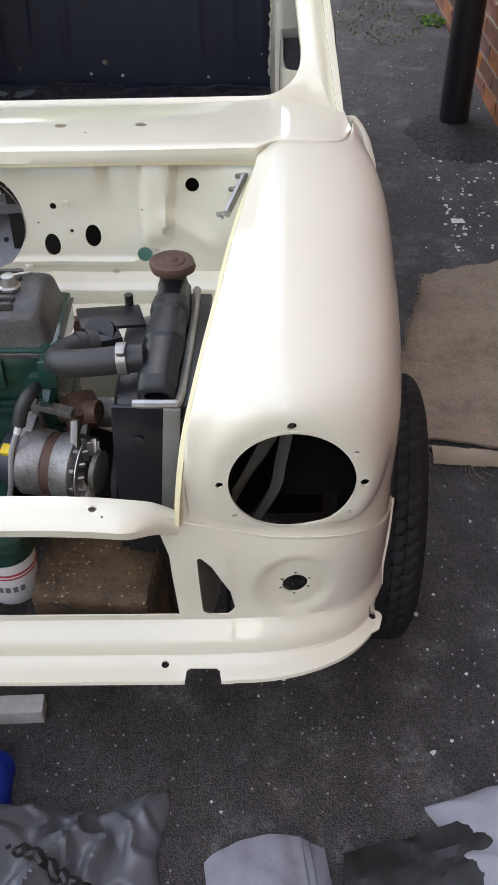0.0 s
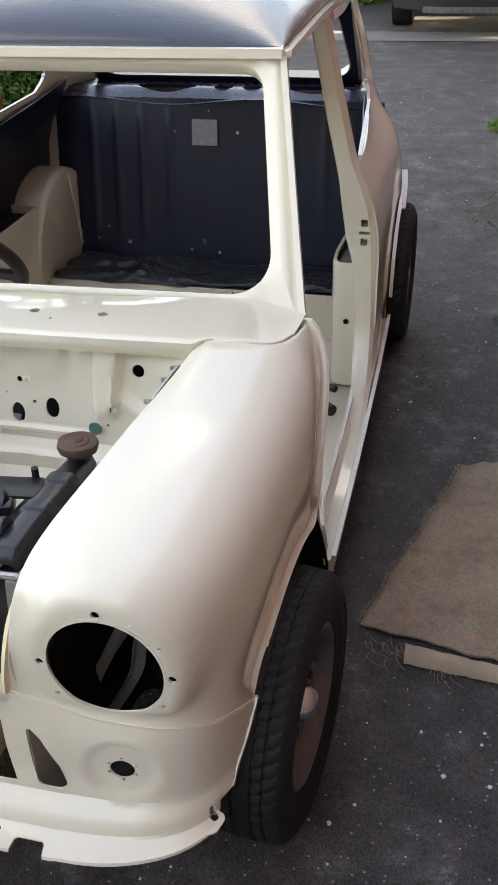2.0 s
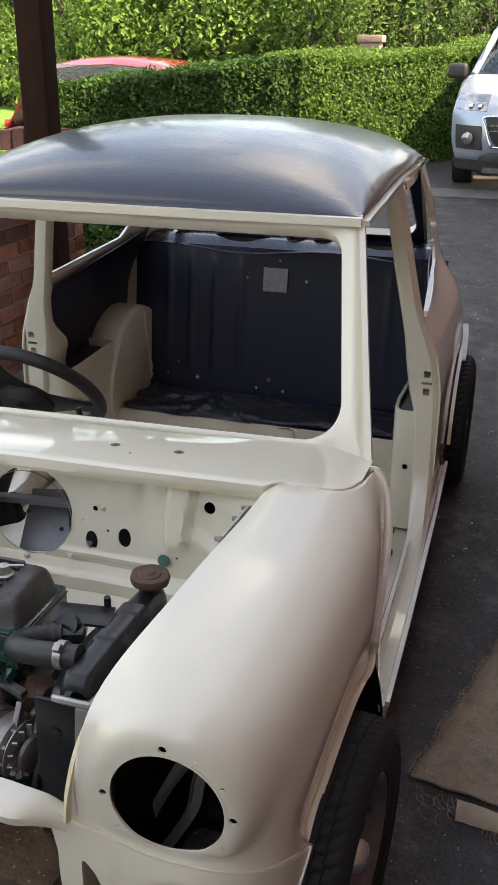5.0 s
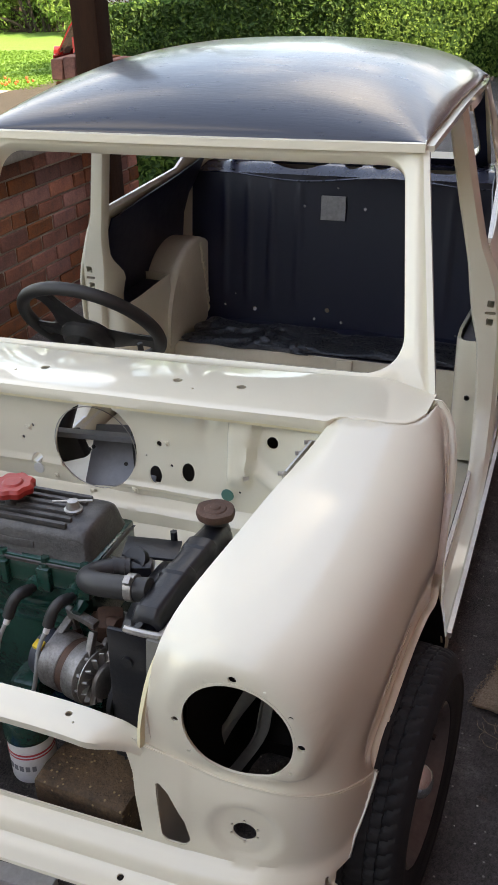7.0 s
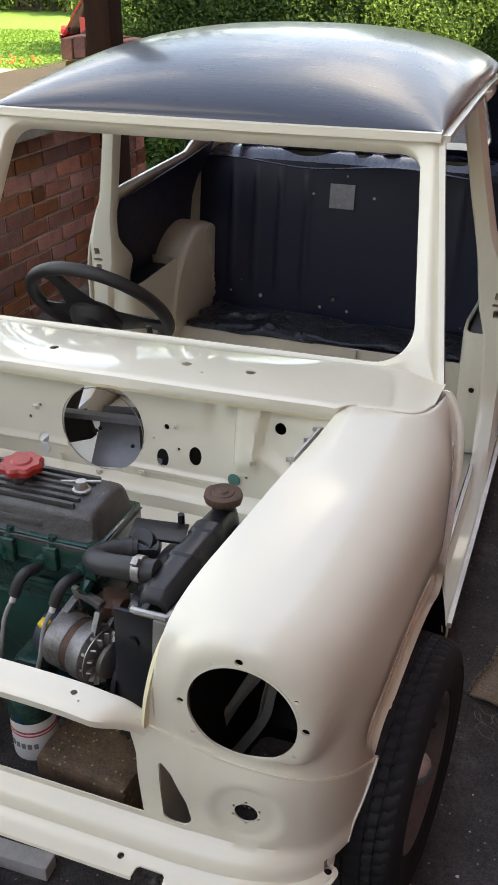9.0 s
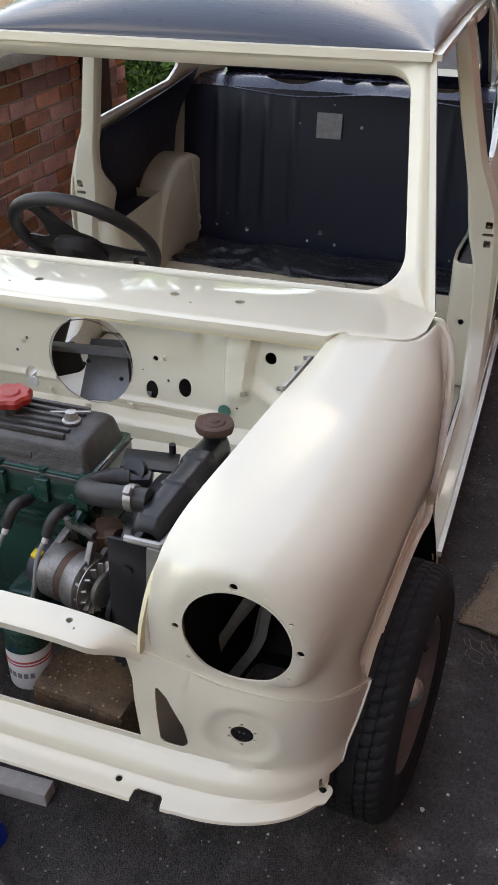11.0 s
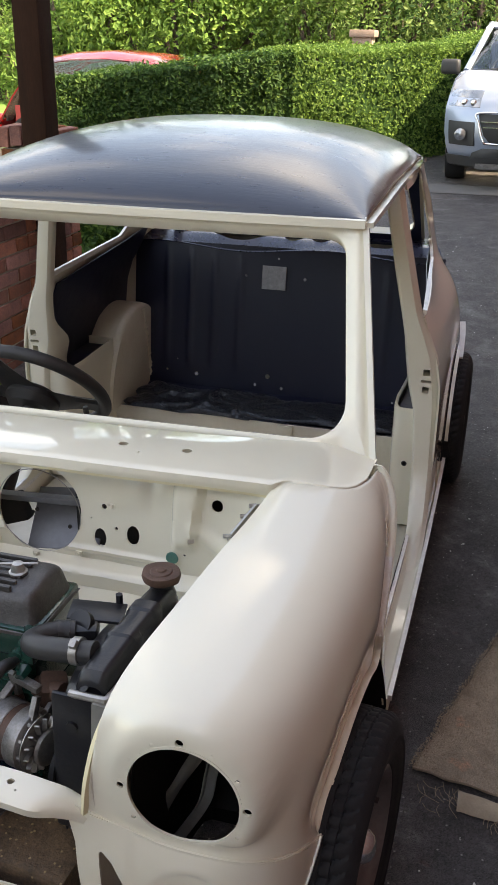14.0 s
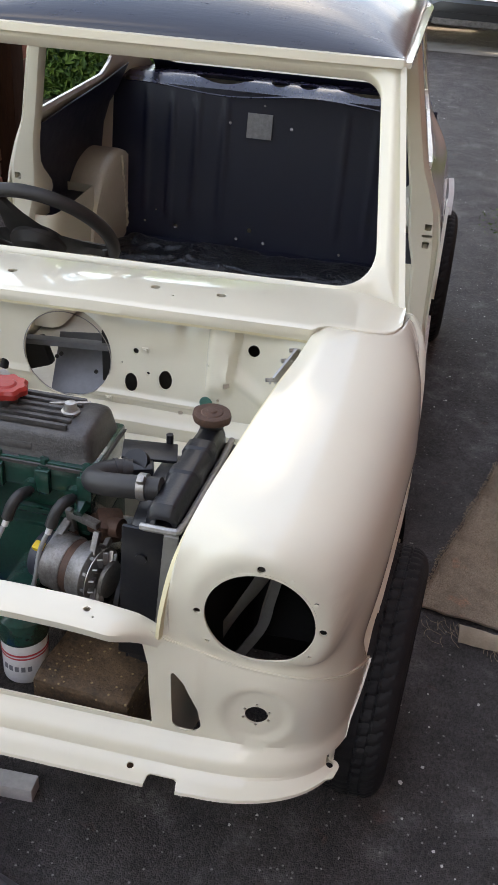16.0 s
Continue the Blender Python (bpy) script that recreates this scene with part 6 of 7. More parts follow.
jack = empty("jack_handle", "black steel jack handle lying on the car floor", "jack", (0.55, 1.55, 0.22))
for a, b, r in (((0.50, 1.72, 0.225), (0.61, 1.62, 0.225), 0.018), ((0.44, 1.84, 0.225), (0.60, 1.76, 0.225), 0.012)):
    bm = bmesh.new()
    rod(bm, a, b, r, 14, bevel=0.003)
    o = part("tube", bm, TRIMBLACK, jack)
    o.matrix_parent_inverse = Matrix.Translation((-0.55, -1.55, -0.22))

# ---- by the car ----
cover = crumple("car_cover", "crumpled shiny grey fabric car cover with gathered hem", "car cover", (0.06, -0.19, -0.044), (0.26, 0.20), TARP, 1.7, 0.10, 8, 110, 0.3)
bm = bmesh.new()
hem = [(lerp(-0.16, 0.24, i / 60), lerp(-0.03, -0.22, (i / 60) ** 1.6) + 0.006 * math.sin(i * 1.9), 0.045 + 0.012 * math.sin(i * 0.5) + 0.004 * math.sin(i * 2.3)) for i in range(61)]
tube(bm, hem, 0.009, 8, 2)
part("gathered_hem", bm, TRIMBLACK, cover, "dark gathered elastic hem")
cover = crumple("car_cover", "pale lilac-grey fabric car cover lying in broad folds", "car cover", (1.03, -0.20, -0.046), (0.27, 0.20), TARPPALE, 6.4, 0.12, 4.4, 110, 0.3)
rows = [[(0.60 + 0.30 * u + 0.02 * noise.noise((u * 5, v * 5, 1)), -0.30 + 0.20 * v + 0.07 * u, -0.030 + 0.030 * math.sin(2.6 * v) + 0.035 * ease(0.4, 1.0, u) + 0.010 * noise.noise((u * 9, v * 9, 3))) for u in (i / 28 for i in range(29))] for v in (j / 14 for j in range(15))]
part("black_lining", thick(grid(rows), 0.002), TRIMBLACK, cover, "black inner lining")
rows = [[(0.40 + 0.20 * u - 0.03 * v, -0.33 + 0.255 * v * (1 - 0.10 * (2 * u - 1.2) ** 2), -0.030 + 0.022 * math.sin(math.pi * u) ** 0.7 + 0.014 * math.sin(2.4 * v) + 0.008 * noise.noise((u * 6, v * 8, 7))) for u in (i / 30 for i in range(31))] for v in (j / 24 for j in range(25))]
part("hem_fold", thick(grid(rows), 0.002), TARPPALE, cover, "thin stitched fold of the cover")
for k in range(2):
    bm = bmesh.new()
    tube(bm, [Vector(rows[j][26 - 2 * k]) + Vector((0, 0, 0.003)) for j in range(4, 25, 2)], 0.0013, 6, 2)
    part("stitched_seam", bm, TARP, cover)
crumple("blue_bag", "crumpled bright blue storage bag on the asphalt", "bag", (-0.13, -0.02, -0.035), (0.15, 0.09), TARPBLUE, 4.4, 0.12, 8, 50)

rows = []
for j in range(45):
    v = j / 44
    row = []
    for i in range(45):
        u = i / 44
        left = lerp(0.785, 1.005, v)
        x = lerp(left, 1.42, u) + 0.010 * noise.noise((v * 9, 2.0, u))
        y = lerp(0.93 - 0.11 * u, 1.66 + 0.12 * u, v) + 0.012 * noise.noise((u * 11, 4.0, v)) * (1 if v in (0, 1) else 0.3)
        row.append((x, y, ground_z(y) + 0.016 + 0.006 * noise.noise((x * 5, y * 5, 1.0)) + 0.012 * ease(0.12, 0, v) * (0.4 + 0.6 * u)))
    rows.append(row)
o = part("jute_mat", thick(grid(rows), 0.007), MATTING)
tagged(o, "frayed brown jute carpet offcut lying on the driveway", "mat")
mat_rows = rows


def pile_place(r, m):
    """Spots all over the mat, thicker along its edges."""
    u, v = r.rand(m), r.rand(m)
    rim = r.rand(m) < 0.25
    u[rim] = r.rand(int(rim.sum())) ** 4
    pts = np.array([mat_rows[int(b * 44)][int(a * 44)] for a, b in zip(u, v)])
    pts[:, :2] += r.uniform(-0.009, 0.009, (m, 2))
    pts[:, 2] += 0.006 + 0.004 * r.rand(m)
    return pts, np.zeros((m, 3))
rows = []
for j in range(9):
    v = j / 8
    rows.append([(lerp(0.90, 1.42, i / 30), lerp(0.83 - 0.05 * i / 30, 0.895 - 0.075 * i / 30, v) + 0.006 * noise.noise((i * 0.7, v, 3)), ground_z(0.85) + 0.010 + 0.02 * math.sin(math.pi * v) ** 0.7) for i in range(31)])
o = part("mat_edge", thick(grid(rows), 0.006), BACKING)
tagged(o, "folded pale backing edge of a second carpet piece", "mat")

# flakes of old paint and pale stones on the driveway
rng = random.Random(5)
flakes = bmesh.new()
for k in range(1700):
    if k < 120:
        x, y, s = 1.12 + rng.random() * 0.28, 1.75 + rng.random() * 0.75, rng.uniform(0.0015, 0.008)
    elif k < 150:
        x, y, s = rng.uniform(0.78, 1.3), rng.uniform(-0.2, 0.9), rng.uniform(0.002, 0.006)
    else:
        x, y, s = rng.uniform(-0.8, 3.0), rng.uniform(-1.2, 7), 0.0009 + 0.0040 * rng.random() ** 3
    if 0.78 < x < 1.45 and 0.8 < y < 1.8:
        continue
    a0 = rng.random() * 6
    vs = [(x + s * rng.uniform(0.5, 1.3) * math.cos(a0 + a), y + s * rng.uniform(0.5, 1.3) * math.sin(a0 + a)) for a in (0, 1.2, 2.4, 3.7, 5.0)]
    z = ground_z(y) + 0.0062
    prism(flakes, vs, lambda u, v, w, z=z: (u, v, z + w), 0.0022)
o = part("paint_flakes", flakes, CHIP)
tagged(o, "white paint flakes and pale stone chips on the asphalt", "debris", kind="stuff")
o = crumple("paint_scrap", "torn white paint scrap on the asphalt", "debris", (1.17, 2.0, ground_z(2.0) + 0.004), (0.022, 0.014), CHIP, 2.2, 0.006, 40, 8)
fibres = bmesh.new()
for k in range(30):
    x, y = rng.uniform(0.80, 1.05), 0.90 - rng.random() * 0.09
    d = rng.uniform(-2.6, -0.6)
    l_ = rng.uniform(0.015, 0.055)
    tube(fibres, [(x, y, ground_z(y) + 0.02), (x + l_ * 0.5 * math.cos(d), y + l_ * 0.5 * math.sin(d), ground_z(y) + 0.016), (x + l_ * math.cos(d + 0.5), y + l_ * math.sin(d + 0.5), ground_z(y) + 0.009)], 0.0006, 4, 3)
o = part("loose_fibres", fibres, BACKING)
tagged(o, "loose jute fibres at the frayed mat edge", "debris", kind="stuff")


# ---- brick walls ----
def brick_mesh(l, d, h, seed):
    r = random.Random(seed)
    bm = bmesh.new()
    block(bm, (l, d, h), (0, 0, 0), bevel=0.004, seg=1)
    for v in bm.verts:
        v.co += Vector((r.uniform(-1, 1), r.uniform(-1, 1), r.uniform(-1, 1))) * 0.0022
    me = bpy.data.meshes.new("brick")
    mark_edges(bm, 30)
    bm.to_mesh(me)
    bm.free()
    me.materials.append(BRICK)
    return me


FULL = [brick_mesh(0.215, 0.1025, 0.065, s) for s in range(4)]
SHORT = [brick_mesh(0.1025, 0.1025, 0.065, s + 9) for s in range(3)]


bm = bmesh.new()
prism(bm, [(-0.8, ground_z(-0.8) - 0.1), (3.585, ground_z(3.585) - 0.1), (3.585, 0.90), (-0.8, 0.90)], lambda u, v, w: (-1.74 + w, u, v), 0.209)
garden_wall = part("wall_garden", bm, MORTAR)
tagged(garden_wall, "weathered red brick garden wall with stone coping", "wall", kind="structure")
bm = bmesh.new()
for k in range(8):
    y0 = -0.8 + k * 0.55
    block(bm, (0.30, min(0.545, 3.585 - y0), 0.06), (-1.632, y0 + min(0.545, 3.585 - y0) / 2, 0.932), (0, 0, 0), 0.008)
part("coping", bm, STONE, garden_wall, "weathered grey coping stones")
bm = bmesh.new()
block(bm, (0.300, 0.185, 1.13), (-1.632, 3.709, 0.57))
pier = part("brick_pier", bm, MORTAR)
tagged(pier, "square red brick gate pier", "pier", kind="structure")
# mostly unseen; length and height are set to shade the drive and car
bm = bmesh.new()
prism(bm, [(-9.0, -0.6), (8.5, 0.1), (8.5, 7.4), (-9.0, 7.4)], lambda u, v, w: (1.462 + w, u, v), 0.3)
house_wall = part("wall_house", bm, MORTAR)
tagged(house_wall, "tall dark red brick house wall along the driveway", "wall", kind="structure")

# ---- posts and house ----
bm = bmesh.new()
block(bm, (0.135, 0.135, 2.75), (-1.495, 3.49, 1.42), (0, 0, 0), 0.006)
o = part("timber_post", bm, TIMBER)
tagged(o, "dark brown stained square timber post", "post")
bm = bmesh.new()
spin(bm, [(0.058, 0.0), (0.058, 2.66)], (1.292, 2.785, 0.08), seg=32)
o = part("steel_post", bm, POLE)
tagged(o, "round black painted post set in the driveway", "post")
rows = [[Vector((1.30 + (0.005 + 0.21 * t) * (1 + 0.15 * noise.noise((math.cos(a) * 2, math.sin(a) * 2, 1))) * math.cos(a), 2.66 + (0.005 + 0.24 * t) * (1 + 0.15 * noise.noise((math.cos(a) * 2, math.sin(a) * 2, 4))) * math.sin(a), 0)) for a in (2 * math.pi * i / 40 for i in range(40))] for t in (0, 0.3, 0.6, 0.85, 1)]
for j, r in enumerate(rows):
    for p in r:
        p.z = ground_z(p.y) + (0.022, 0.02, 0.018, 0.013, 0.004)[j] + 0.003 * noise.noise(p * 40)
bm = grid([[p for p in r if True] for r in rows], close=True)
o = part("bitumen_patch", bm, PATCH)
tagged(o, "rough fresh bitumen patch round the post foot", "patch", kind="structure")

# unseen, added wall; its height sets how much front sky reaches the car
bm = bmesh.new()
prism(bm, [(-5.5, -0.5), (1.46, -0.5), (1.46, 2.3), (-5.5, 2.3)], lambda u, v, w: (u, -4.2 + w, v), 0.25)
o = part("wall_back", bm, MORTAR)
tagged(o, "plain low wall added unseen behind the viewpoint", "wall", kind="structure")

# ---- beyond the driveway ----
bm = sheet(-1.9, 5.5, 8.45, 8.92, 0.012, 6, 1)
o = part("concrete_band", bm, KERB)
tagged(o, "pale concrete band across the mouth of the driveway", "kerb", kind="structure")
bm = grid([[(x, y, ground_z(y, x) + 0.008) for x in (-16, -12, -9, -7, -6, -5, -4.3)] for y in (6.6, 8.0, 9.0, 10.5, 12.2)])
o = part("paved_path", bm, PALE)
tagged(o, "pale pinkish paved path beside the lawn", "path", kind="structure")
bm = grid([[(x, y, ground_z(y, x) + 0.010) for x in (-24, -18, -14, -11, -9, -7, -6)] for y in (12.2, 14, 17, 20, 23)])
o = part("lawn", bm, LAWN)
tagged(o, "sunlit mown lawn", "lawn", kind="structure")


def leaves(name, n, place, size, material, seed, up=0.4, long=1.7):
    """Many small folded leaves; place(rng) gives a point and an outward way."""
    r = np.random.RandomState(seed)
    pts, out = place(r, n)
    d = r.normal(size=(n, 3)) * 0.75 + out + np.array([0, 0, up])
    d /= np.linalg.norm(d, axis=1)[:, None]
    a = np.cross(d, r.normal(size=(n, 3)))
    a /= np.linalg.norm(a, axis=1)[:, None]
    b = np.cross(d, a)
    s = (size * r.uniform(0.6, 1.3, n))[:, None]
    tip, base = pts + a * s * long * 0.5 - d * s * 0.25, pts - a * s * long * 0.5
    l_, r_ = pts + b * s * 0.45 + d * s * 0.12, pts - b * s * 0.45 + d * s * 0.12
    v = np.stack([base, l_, tip, r_], 1).reshape(-1, 3)
    f = [(4 * i, 4 * i + 1, 4 * i + 2, 4 * i + 3) for i in range(n)]
    me = bpy.data.meshes.new(name)
    me.from_pydata(v.tolist(), [], f)
    me.materials.append(material)
    return new(name, me)


def lump(p, s=1.3):
    return noise.noise(p * s) + 0.5 * noise.noise(p * s * 2.7)


def hedge(name, label, line, height, depth, mats, n, size, seed):
    """A clipped hedge along a line in plan: a dark core, and leaves over face, top and back."""
    line = smooth_line([(x, y, 0) for x, y in line], 6)
    ends = [(line[i], line[i + 1]) for i in range(len(line) - 1)]
    lens = np.cumsum([0] + [(b - a).length for a, b in ends])

    def spot(t):
        i = min(int(np.searchsorted(lens, t, "right")) - 1, len(ends) - 1)
        a, b = ends[i]
        q = a.lerp(b, (t - lens[i]) / (lens[i + 1] - lens[i]))
        d = (b - a).normalized()
        return q, Vector((d.y, -d.x, 0))

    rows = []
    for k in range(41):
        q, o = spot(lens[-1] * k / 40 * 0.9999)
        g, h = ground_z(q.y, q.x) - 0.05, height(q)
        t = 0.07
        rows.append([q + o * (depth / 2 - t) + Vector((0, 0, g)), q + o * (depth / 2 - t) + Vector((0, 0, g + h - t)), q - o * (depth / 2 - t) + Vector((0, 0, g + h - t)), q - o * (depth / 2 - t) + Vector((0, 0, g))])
    # dark core sheet, added to block the view through the leaves
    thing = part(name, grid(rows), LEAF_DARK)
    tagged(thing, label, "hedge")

    def place(r, m):
        pts, out = np.zeros((m, 3)), np.zeros((m, 3))
        for i in range(m):
            q, o = spot(lens[-1] * r.rand() * 0.9999)
            g, h = ground_z(q.y, q.x), height(q)
            u = r.rand() * (h + depth)
            if u < h:
                p, way = q + o * (depth / 2) + Vector((0, 0, g + u)), o
            else:
                p, way = q + o * (depth / 2 - (u - h)) + Vector((0, 0, g + h)), Vector((0, 0, 1))
            k = lump(p, 1.6) * 0.09 + r.rand() ** 2 * -0.10 + (0.05 * r.rand() if r.rand() < 0.1 else 0)
            pts[i], out[i] = p + way * k, way
        return pts, out

    for k, (mt, share) in enumerate(mats):
        o = leaves("leaves", int(n * share), place, size, mt, seed + k)
        o.parent = thing
        o["kind"] = "stuff"
    return thing


# leaf colours darker left and brighter right, partly for shade and sun on them
hedge("hedge", "clipped dark green hedge with broad leaves", [(-4.35, 8.35), (-3.4, 8.9), (-2.4, 9.6), (-1.9, 9.95)], lambda q: 1.16 + 0.03 * lump(q), 0.75, ((LEAF_DARK, 0.8), (LEAF_PRIVET, 0.2)), 26000, 0.035, 3)
hedge("hedge", "low dark evergreen hedge behind the brick pier", [(-2.85, 5.95), (-2.3, 5.80), (-1.7, 5.75), (-1.0, 5.75)], lambda q: 0.86 + 0.04 * lump(q), 0.6, ((LEAF_DARK, 0.5), (LEAF_PRIVET, 0.5)), 8000, 0.042, 57)
hedge("hedge", "clipped bright green privet hedge in sunlight", [(-2.0, 9.9), (-1.2, 10.7), (-0.3, 11.8), (0.8, 13.3), (2.6, 16.0)], lambda q: 1.22 + 0.05 * lump(q) + 0.06 * (q.y - 10), 0.85, ((LEAF_PRIVET, 0.6), (LEAF_BRIGHT, 0.4)), 42000, 0.028, 13)


def shrub(name, label, category, at, size, mats, n, leaf, seed, trunk=0.0, group=""):
    """A bush or tree: limbs, and leaves in many overlapping clumps with gaps between them."""
    rng_ = random.Random(seed)
    x, y = at
    g = ground_z(y, x)
    bm = bmesh.new()
    clumps = []
    for k in range(int(26 + 10 * size[0])):
        u, v, w = rng_.uniform(-1, 1), rng_.uniform(-1, 1), rng_.uniform(0, 1)
        s = math.sqrt(max(0.05, 1 - 0.55 * w * w))
        c = Vector((x + u * size[0] * s, y + v * size[1] * s, g + trunk + 0.15 + w * (size[2] - trunk)))
        clumps.append((c, rng_.uniform(0.32, 0.62) * (0.6 + 0.13 * size[2])))
    for c, r in clumps[::3]:
        tube(bm, [(lerp(x, c.x, 0.3), lerp(y, c.y, 0.2), g - 0.05), (lerp(x, c.x, 0.6), lerp(y, c.y, 0.6), lerp(g, c.z, 0.6)), tuple(c)], 0.02 + 0.008 * size[2], 6, 4)
    if trunk:
        tube(bm, [(x, y, g - 0.1), (x + 0.1, y, g + trunk * 0.6), (x - 0.05, y + 0.1, g + trunk + 0.8), (x, y, g + size[2] * 0.8)], 0.07 + 0.02 * size[2], 10, 5)
    thing = part(name, bm, BARK)
    tagged(thing, label, category, group)

    def place(r, m):
        pts, out = np.zeros((m, 3)), np.zeros((m, 3))
        for i in range(m):
            c, rad_ = clumps[r.randint(len(clumps))]
            d = Vector(r.normal(size=3)).normalized()
            p = c + d * rad_ * (0.55 + 0.45 * r.rand() ** 0.5) * (1 + 0.3 * lump(c + d, 2.0))
            pts[i], out[i] = p, d
        return pts, out

    for k, (mt, share) in enumerate(mats):
        o = leaves("leaves", int(n * share), place, leaf, mt, seed + k)
        o.parent = thing
        o["kind"] = "stuff"
    return thing


BR = ((LEAF_BRIGHT, 0.7), (LEAF_PRIVET, 0.3))
for k, (x, y, w, h) in enumerate(((-13.6, 23.0, 2.0, 3.4), (-6.6, 14.6, 1.3, 2.7), (-4.9, 14.9, 1.3, 2.8), (-3.3, 15.3, 1.2, 2.7))):
    shrub("laurel_bush", "large bright green laurel bush", "bush", (x, y), (w, 0.9, h), BR, 14000, 0.062, 40 + k, 0.0, "laurel bushes behind the hedge")
# the three ten-metre trees are unseen, added against sky mirrored in the scuttle
for k, (x, y, w, h, t) in enumerate(((-16.8, 21.0, 1.8, 3.6, 0.3), (-15.5, 24.5, 2.4, 4.0, 0.4), (-2.0, 17.0, 1.2, 4.2, 0.5), (-5.6, 18.0, 2.0, 3.3, 0.4), (-12.0, 28.0, 3.0, 10.0, 2.6), (-16.4, 28.6, 3.2, 10.6, 2.6), (-20.4, 28.0, 3.0, 10.0, 2.6), (-0.7, 20.5, 1.4, 4.8, 0.6))):
    shrub("garden_tree", "leafy garden tree with mixed green foliage", "tree", (x, y), (w, 1.2, h), ((LEAF_MID, 0.5), (LEAF_DARK, 0.3), (LEAF_PRIVET, 0.2)), 13000, 0.060, 60 + k, t, "garden trees")
shrub("shrub", "loose feathery green shrub", "bush", (-2.35, 14.6), (0.75, 0.5, 1.9), ((LEAF_PRIVET, 0.5), (LEAF_MID, 0.5)), 5000, 0.045, 80)
shrub("shrub", "grey-green shrub beside the lawn", "bush", (-11.6, 22.0), (1.4, 0.7, 1.8), ((LEAF_MID, 1.0),), 6000, 0.05, 82)
hedge("tall_hedge", "tall dark green clipped hedge across the road", [(-1.6, 22.5), (2.0, 22.0), (7.0, 22.0), (14.0, 23.0)], lambda q: 3.0 + 0.1 * lump(q), 1.4, ((LEAF_DARK, 0.7), (LEAF_PRIVET, 0.3)), 26000, 0.085, 23)
hedge("tall_hedge", "tall dark green boundary hedge behind the garden", [(-34, 27.0), (-22, 26.0), (-13, 25.0), (-5, 23.5), (-1.0, 22.8)], lambda q: 3.4 + 0.3 * lump(q), 1.4, ((LEAF_MID, 0.5), (LEAF_DARK, 0.5)), 18000, 0.11, 33)
hedge("tall_hedge", "tall dark green boundary hedge behind the garden", [(-18, 4.0), (-19, 10.0), (-19, 17.0), (-18, 25.0)], lambda q: 3.2 + 0.3 * lump(q), 1.2, ((LEAF_MID, 0.5), (LEAF_PRIVET, 0.5)), 12000, 0.09, 37)

bm = bmesh.new()
block(bm, (0.30, 0.30, 1.62), (-1.72, 14.0, ground_z(14) + 0.62), (0, 0, 0), 0.01)
block(bm, (0.38, 0.38, 0.10), (-1.72, 14.0, ground_z(14) + 1.38), (0, 0, 0), 0.015)
o = part("gate_pillar", bm, mat("sandstone", (0.30, 0.22, 0.17), 0.9, dark=(0.18, 0.13, 0.10), scale=7, amount=0.8, bump=0.004))
tagged(o, "weathered sandstone gate pillar in the hedge", "pillar")

# grass blades and small flowers
def grass_place(r, m):
    x, y = r.uniform(-14, -6.5, m), r.uniform(12.2, 18, m)
    z = np.array([ground_z(b, a) + 0.02 for a, b in zip(x, y)])
    return np.stack([x, y, z], 1), np.zeros((m, 3))


o = leaves("lawn_blades", 16000, grass_place, 0.03, leaf_mat("grass_blades", (0.13, 0.25, 0.04), (0.08, 0.18, 0.025)), 91, 0.1, 2.0)
tagged(o, "short grass blades on the lawn", "grass", kind="stuff")


def weed(label, at, r_, n, seed, mt=LEAF_PRIVET, leaf=0.022, h=0.06):
    def place(r, m):
        a, q = r.uniform(0, 6.28, m), r_ * np.sqrt(r.rand(m))
        x, y = at[0] + q * np.cos(a), at[1] + q * 1.4 * np.sin(a)
        z = np.array([ground_z(v) for v in y]) + 0.008 + h * r.rand(m) * (1 - q / r_)
        return np.stack([x, y, z], 1), np.zeros((m, 3))
    o = leaves("weed", n, place, leaf, mt, seed, 0.7)
    return tagged(o, label, "weed", kind="stuff")


weed("small green weeds at the foot of the brick wall", (-1.44, 2.42), 0.10, 120, 5, LEAF_PRIVET, 0.022, 0.09)
weed("small green weeds at the foot of the brick wall", (-1.42, 2.85), 0.07, 60, 6, LEAF_PRIVET, 0.020, 0.06)
weed("bright green weed tuft at the edge of the asphalt", (1.16, 5.55), 0.13, 160, 7, LEAF_BRIGHT, 0.03, 0.09)
weed("bright green weed tuft at the edge of the asphalt", (1.40, 3.95), 0.06, 60, 8, LEAF_BRIGHT, 0.02, 0.04)
weed("flat mossy growth on the asphalt", (1.15, 3.95), 0.24, 420, 9, LEAF_MID, 0.008, 0.004)
FLOWER = mat("orange_flower", (0.75, 0.16, 0.03), 0.6, dark=(0.65, 0.05, 0.04), scale=30, amount=0.9)
bed = bmesh.new()
rngf = random.Random(4)
for k in range(16):
    x, y = rngf.uniform(-8.4, -7.7), rngf.uniform(12.3, 12.8)
    bmesh.ops.create_icosphere(bed, subdivisions=1, radius=rngf.uniform(0.015, 0.03), matrix=Matrix.Translation((x, y, ground_z(y, x) + rngf.uniform(0.06, 0.16))))
o = part("flowers", bed, FLOWER)
tagged(o, "small orange and red bedding flowers by the lawn", "flowers", kind="stuff")

pile = leaves("nap", 15000, pile_place, 0.0022, leaf_mat("jute_fibres", (0.52, 0.42, 0.31), (0.30, 0.22, 0.155)), 17, 0.8, 3.0)
pile.parent = bpy.data.objects["jute_mat"]
pile["kind"] = "stuff"

# ---- silver car facing the driveway ----
SX, SY = 0.93, 8.62
SZ = ground_z(SY + 1.2) - 0.01
suv = empty("parked_car", "silver family car parked facing the driveway", "car", (SX, SY, SZ))


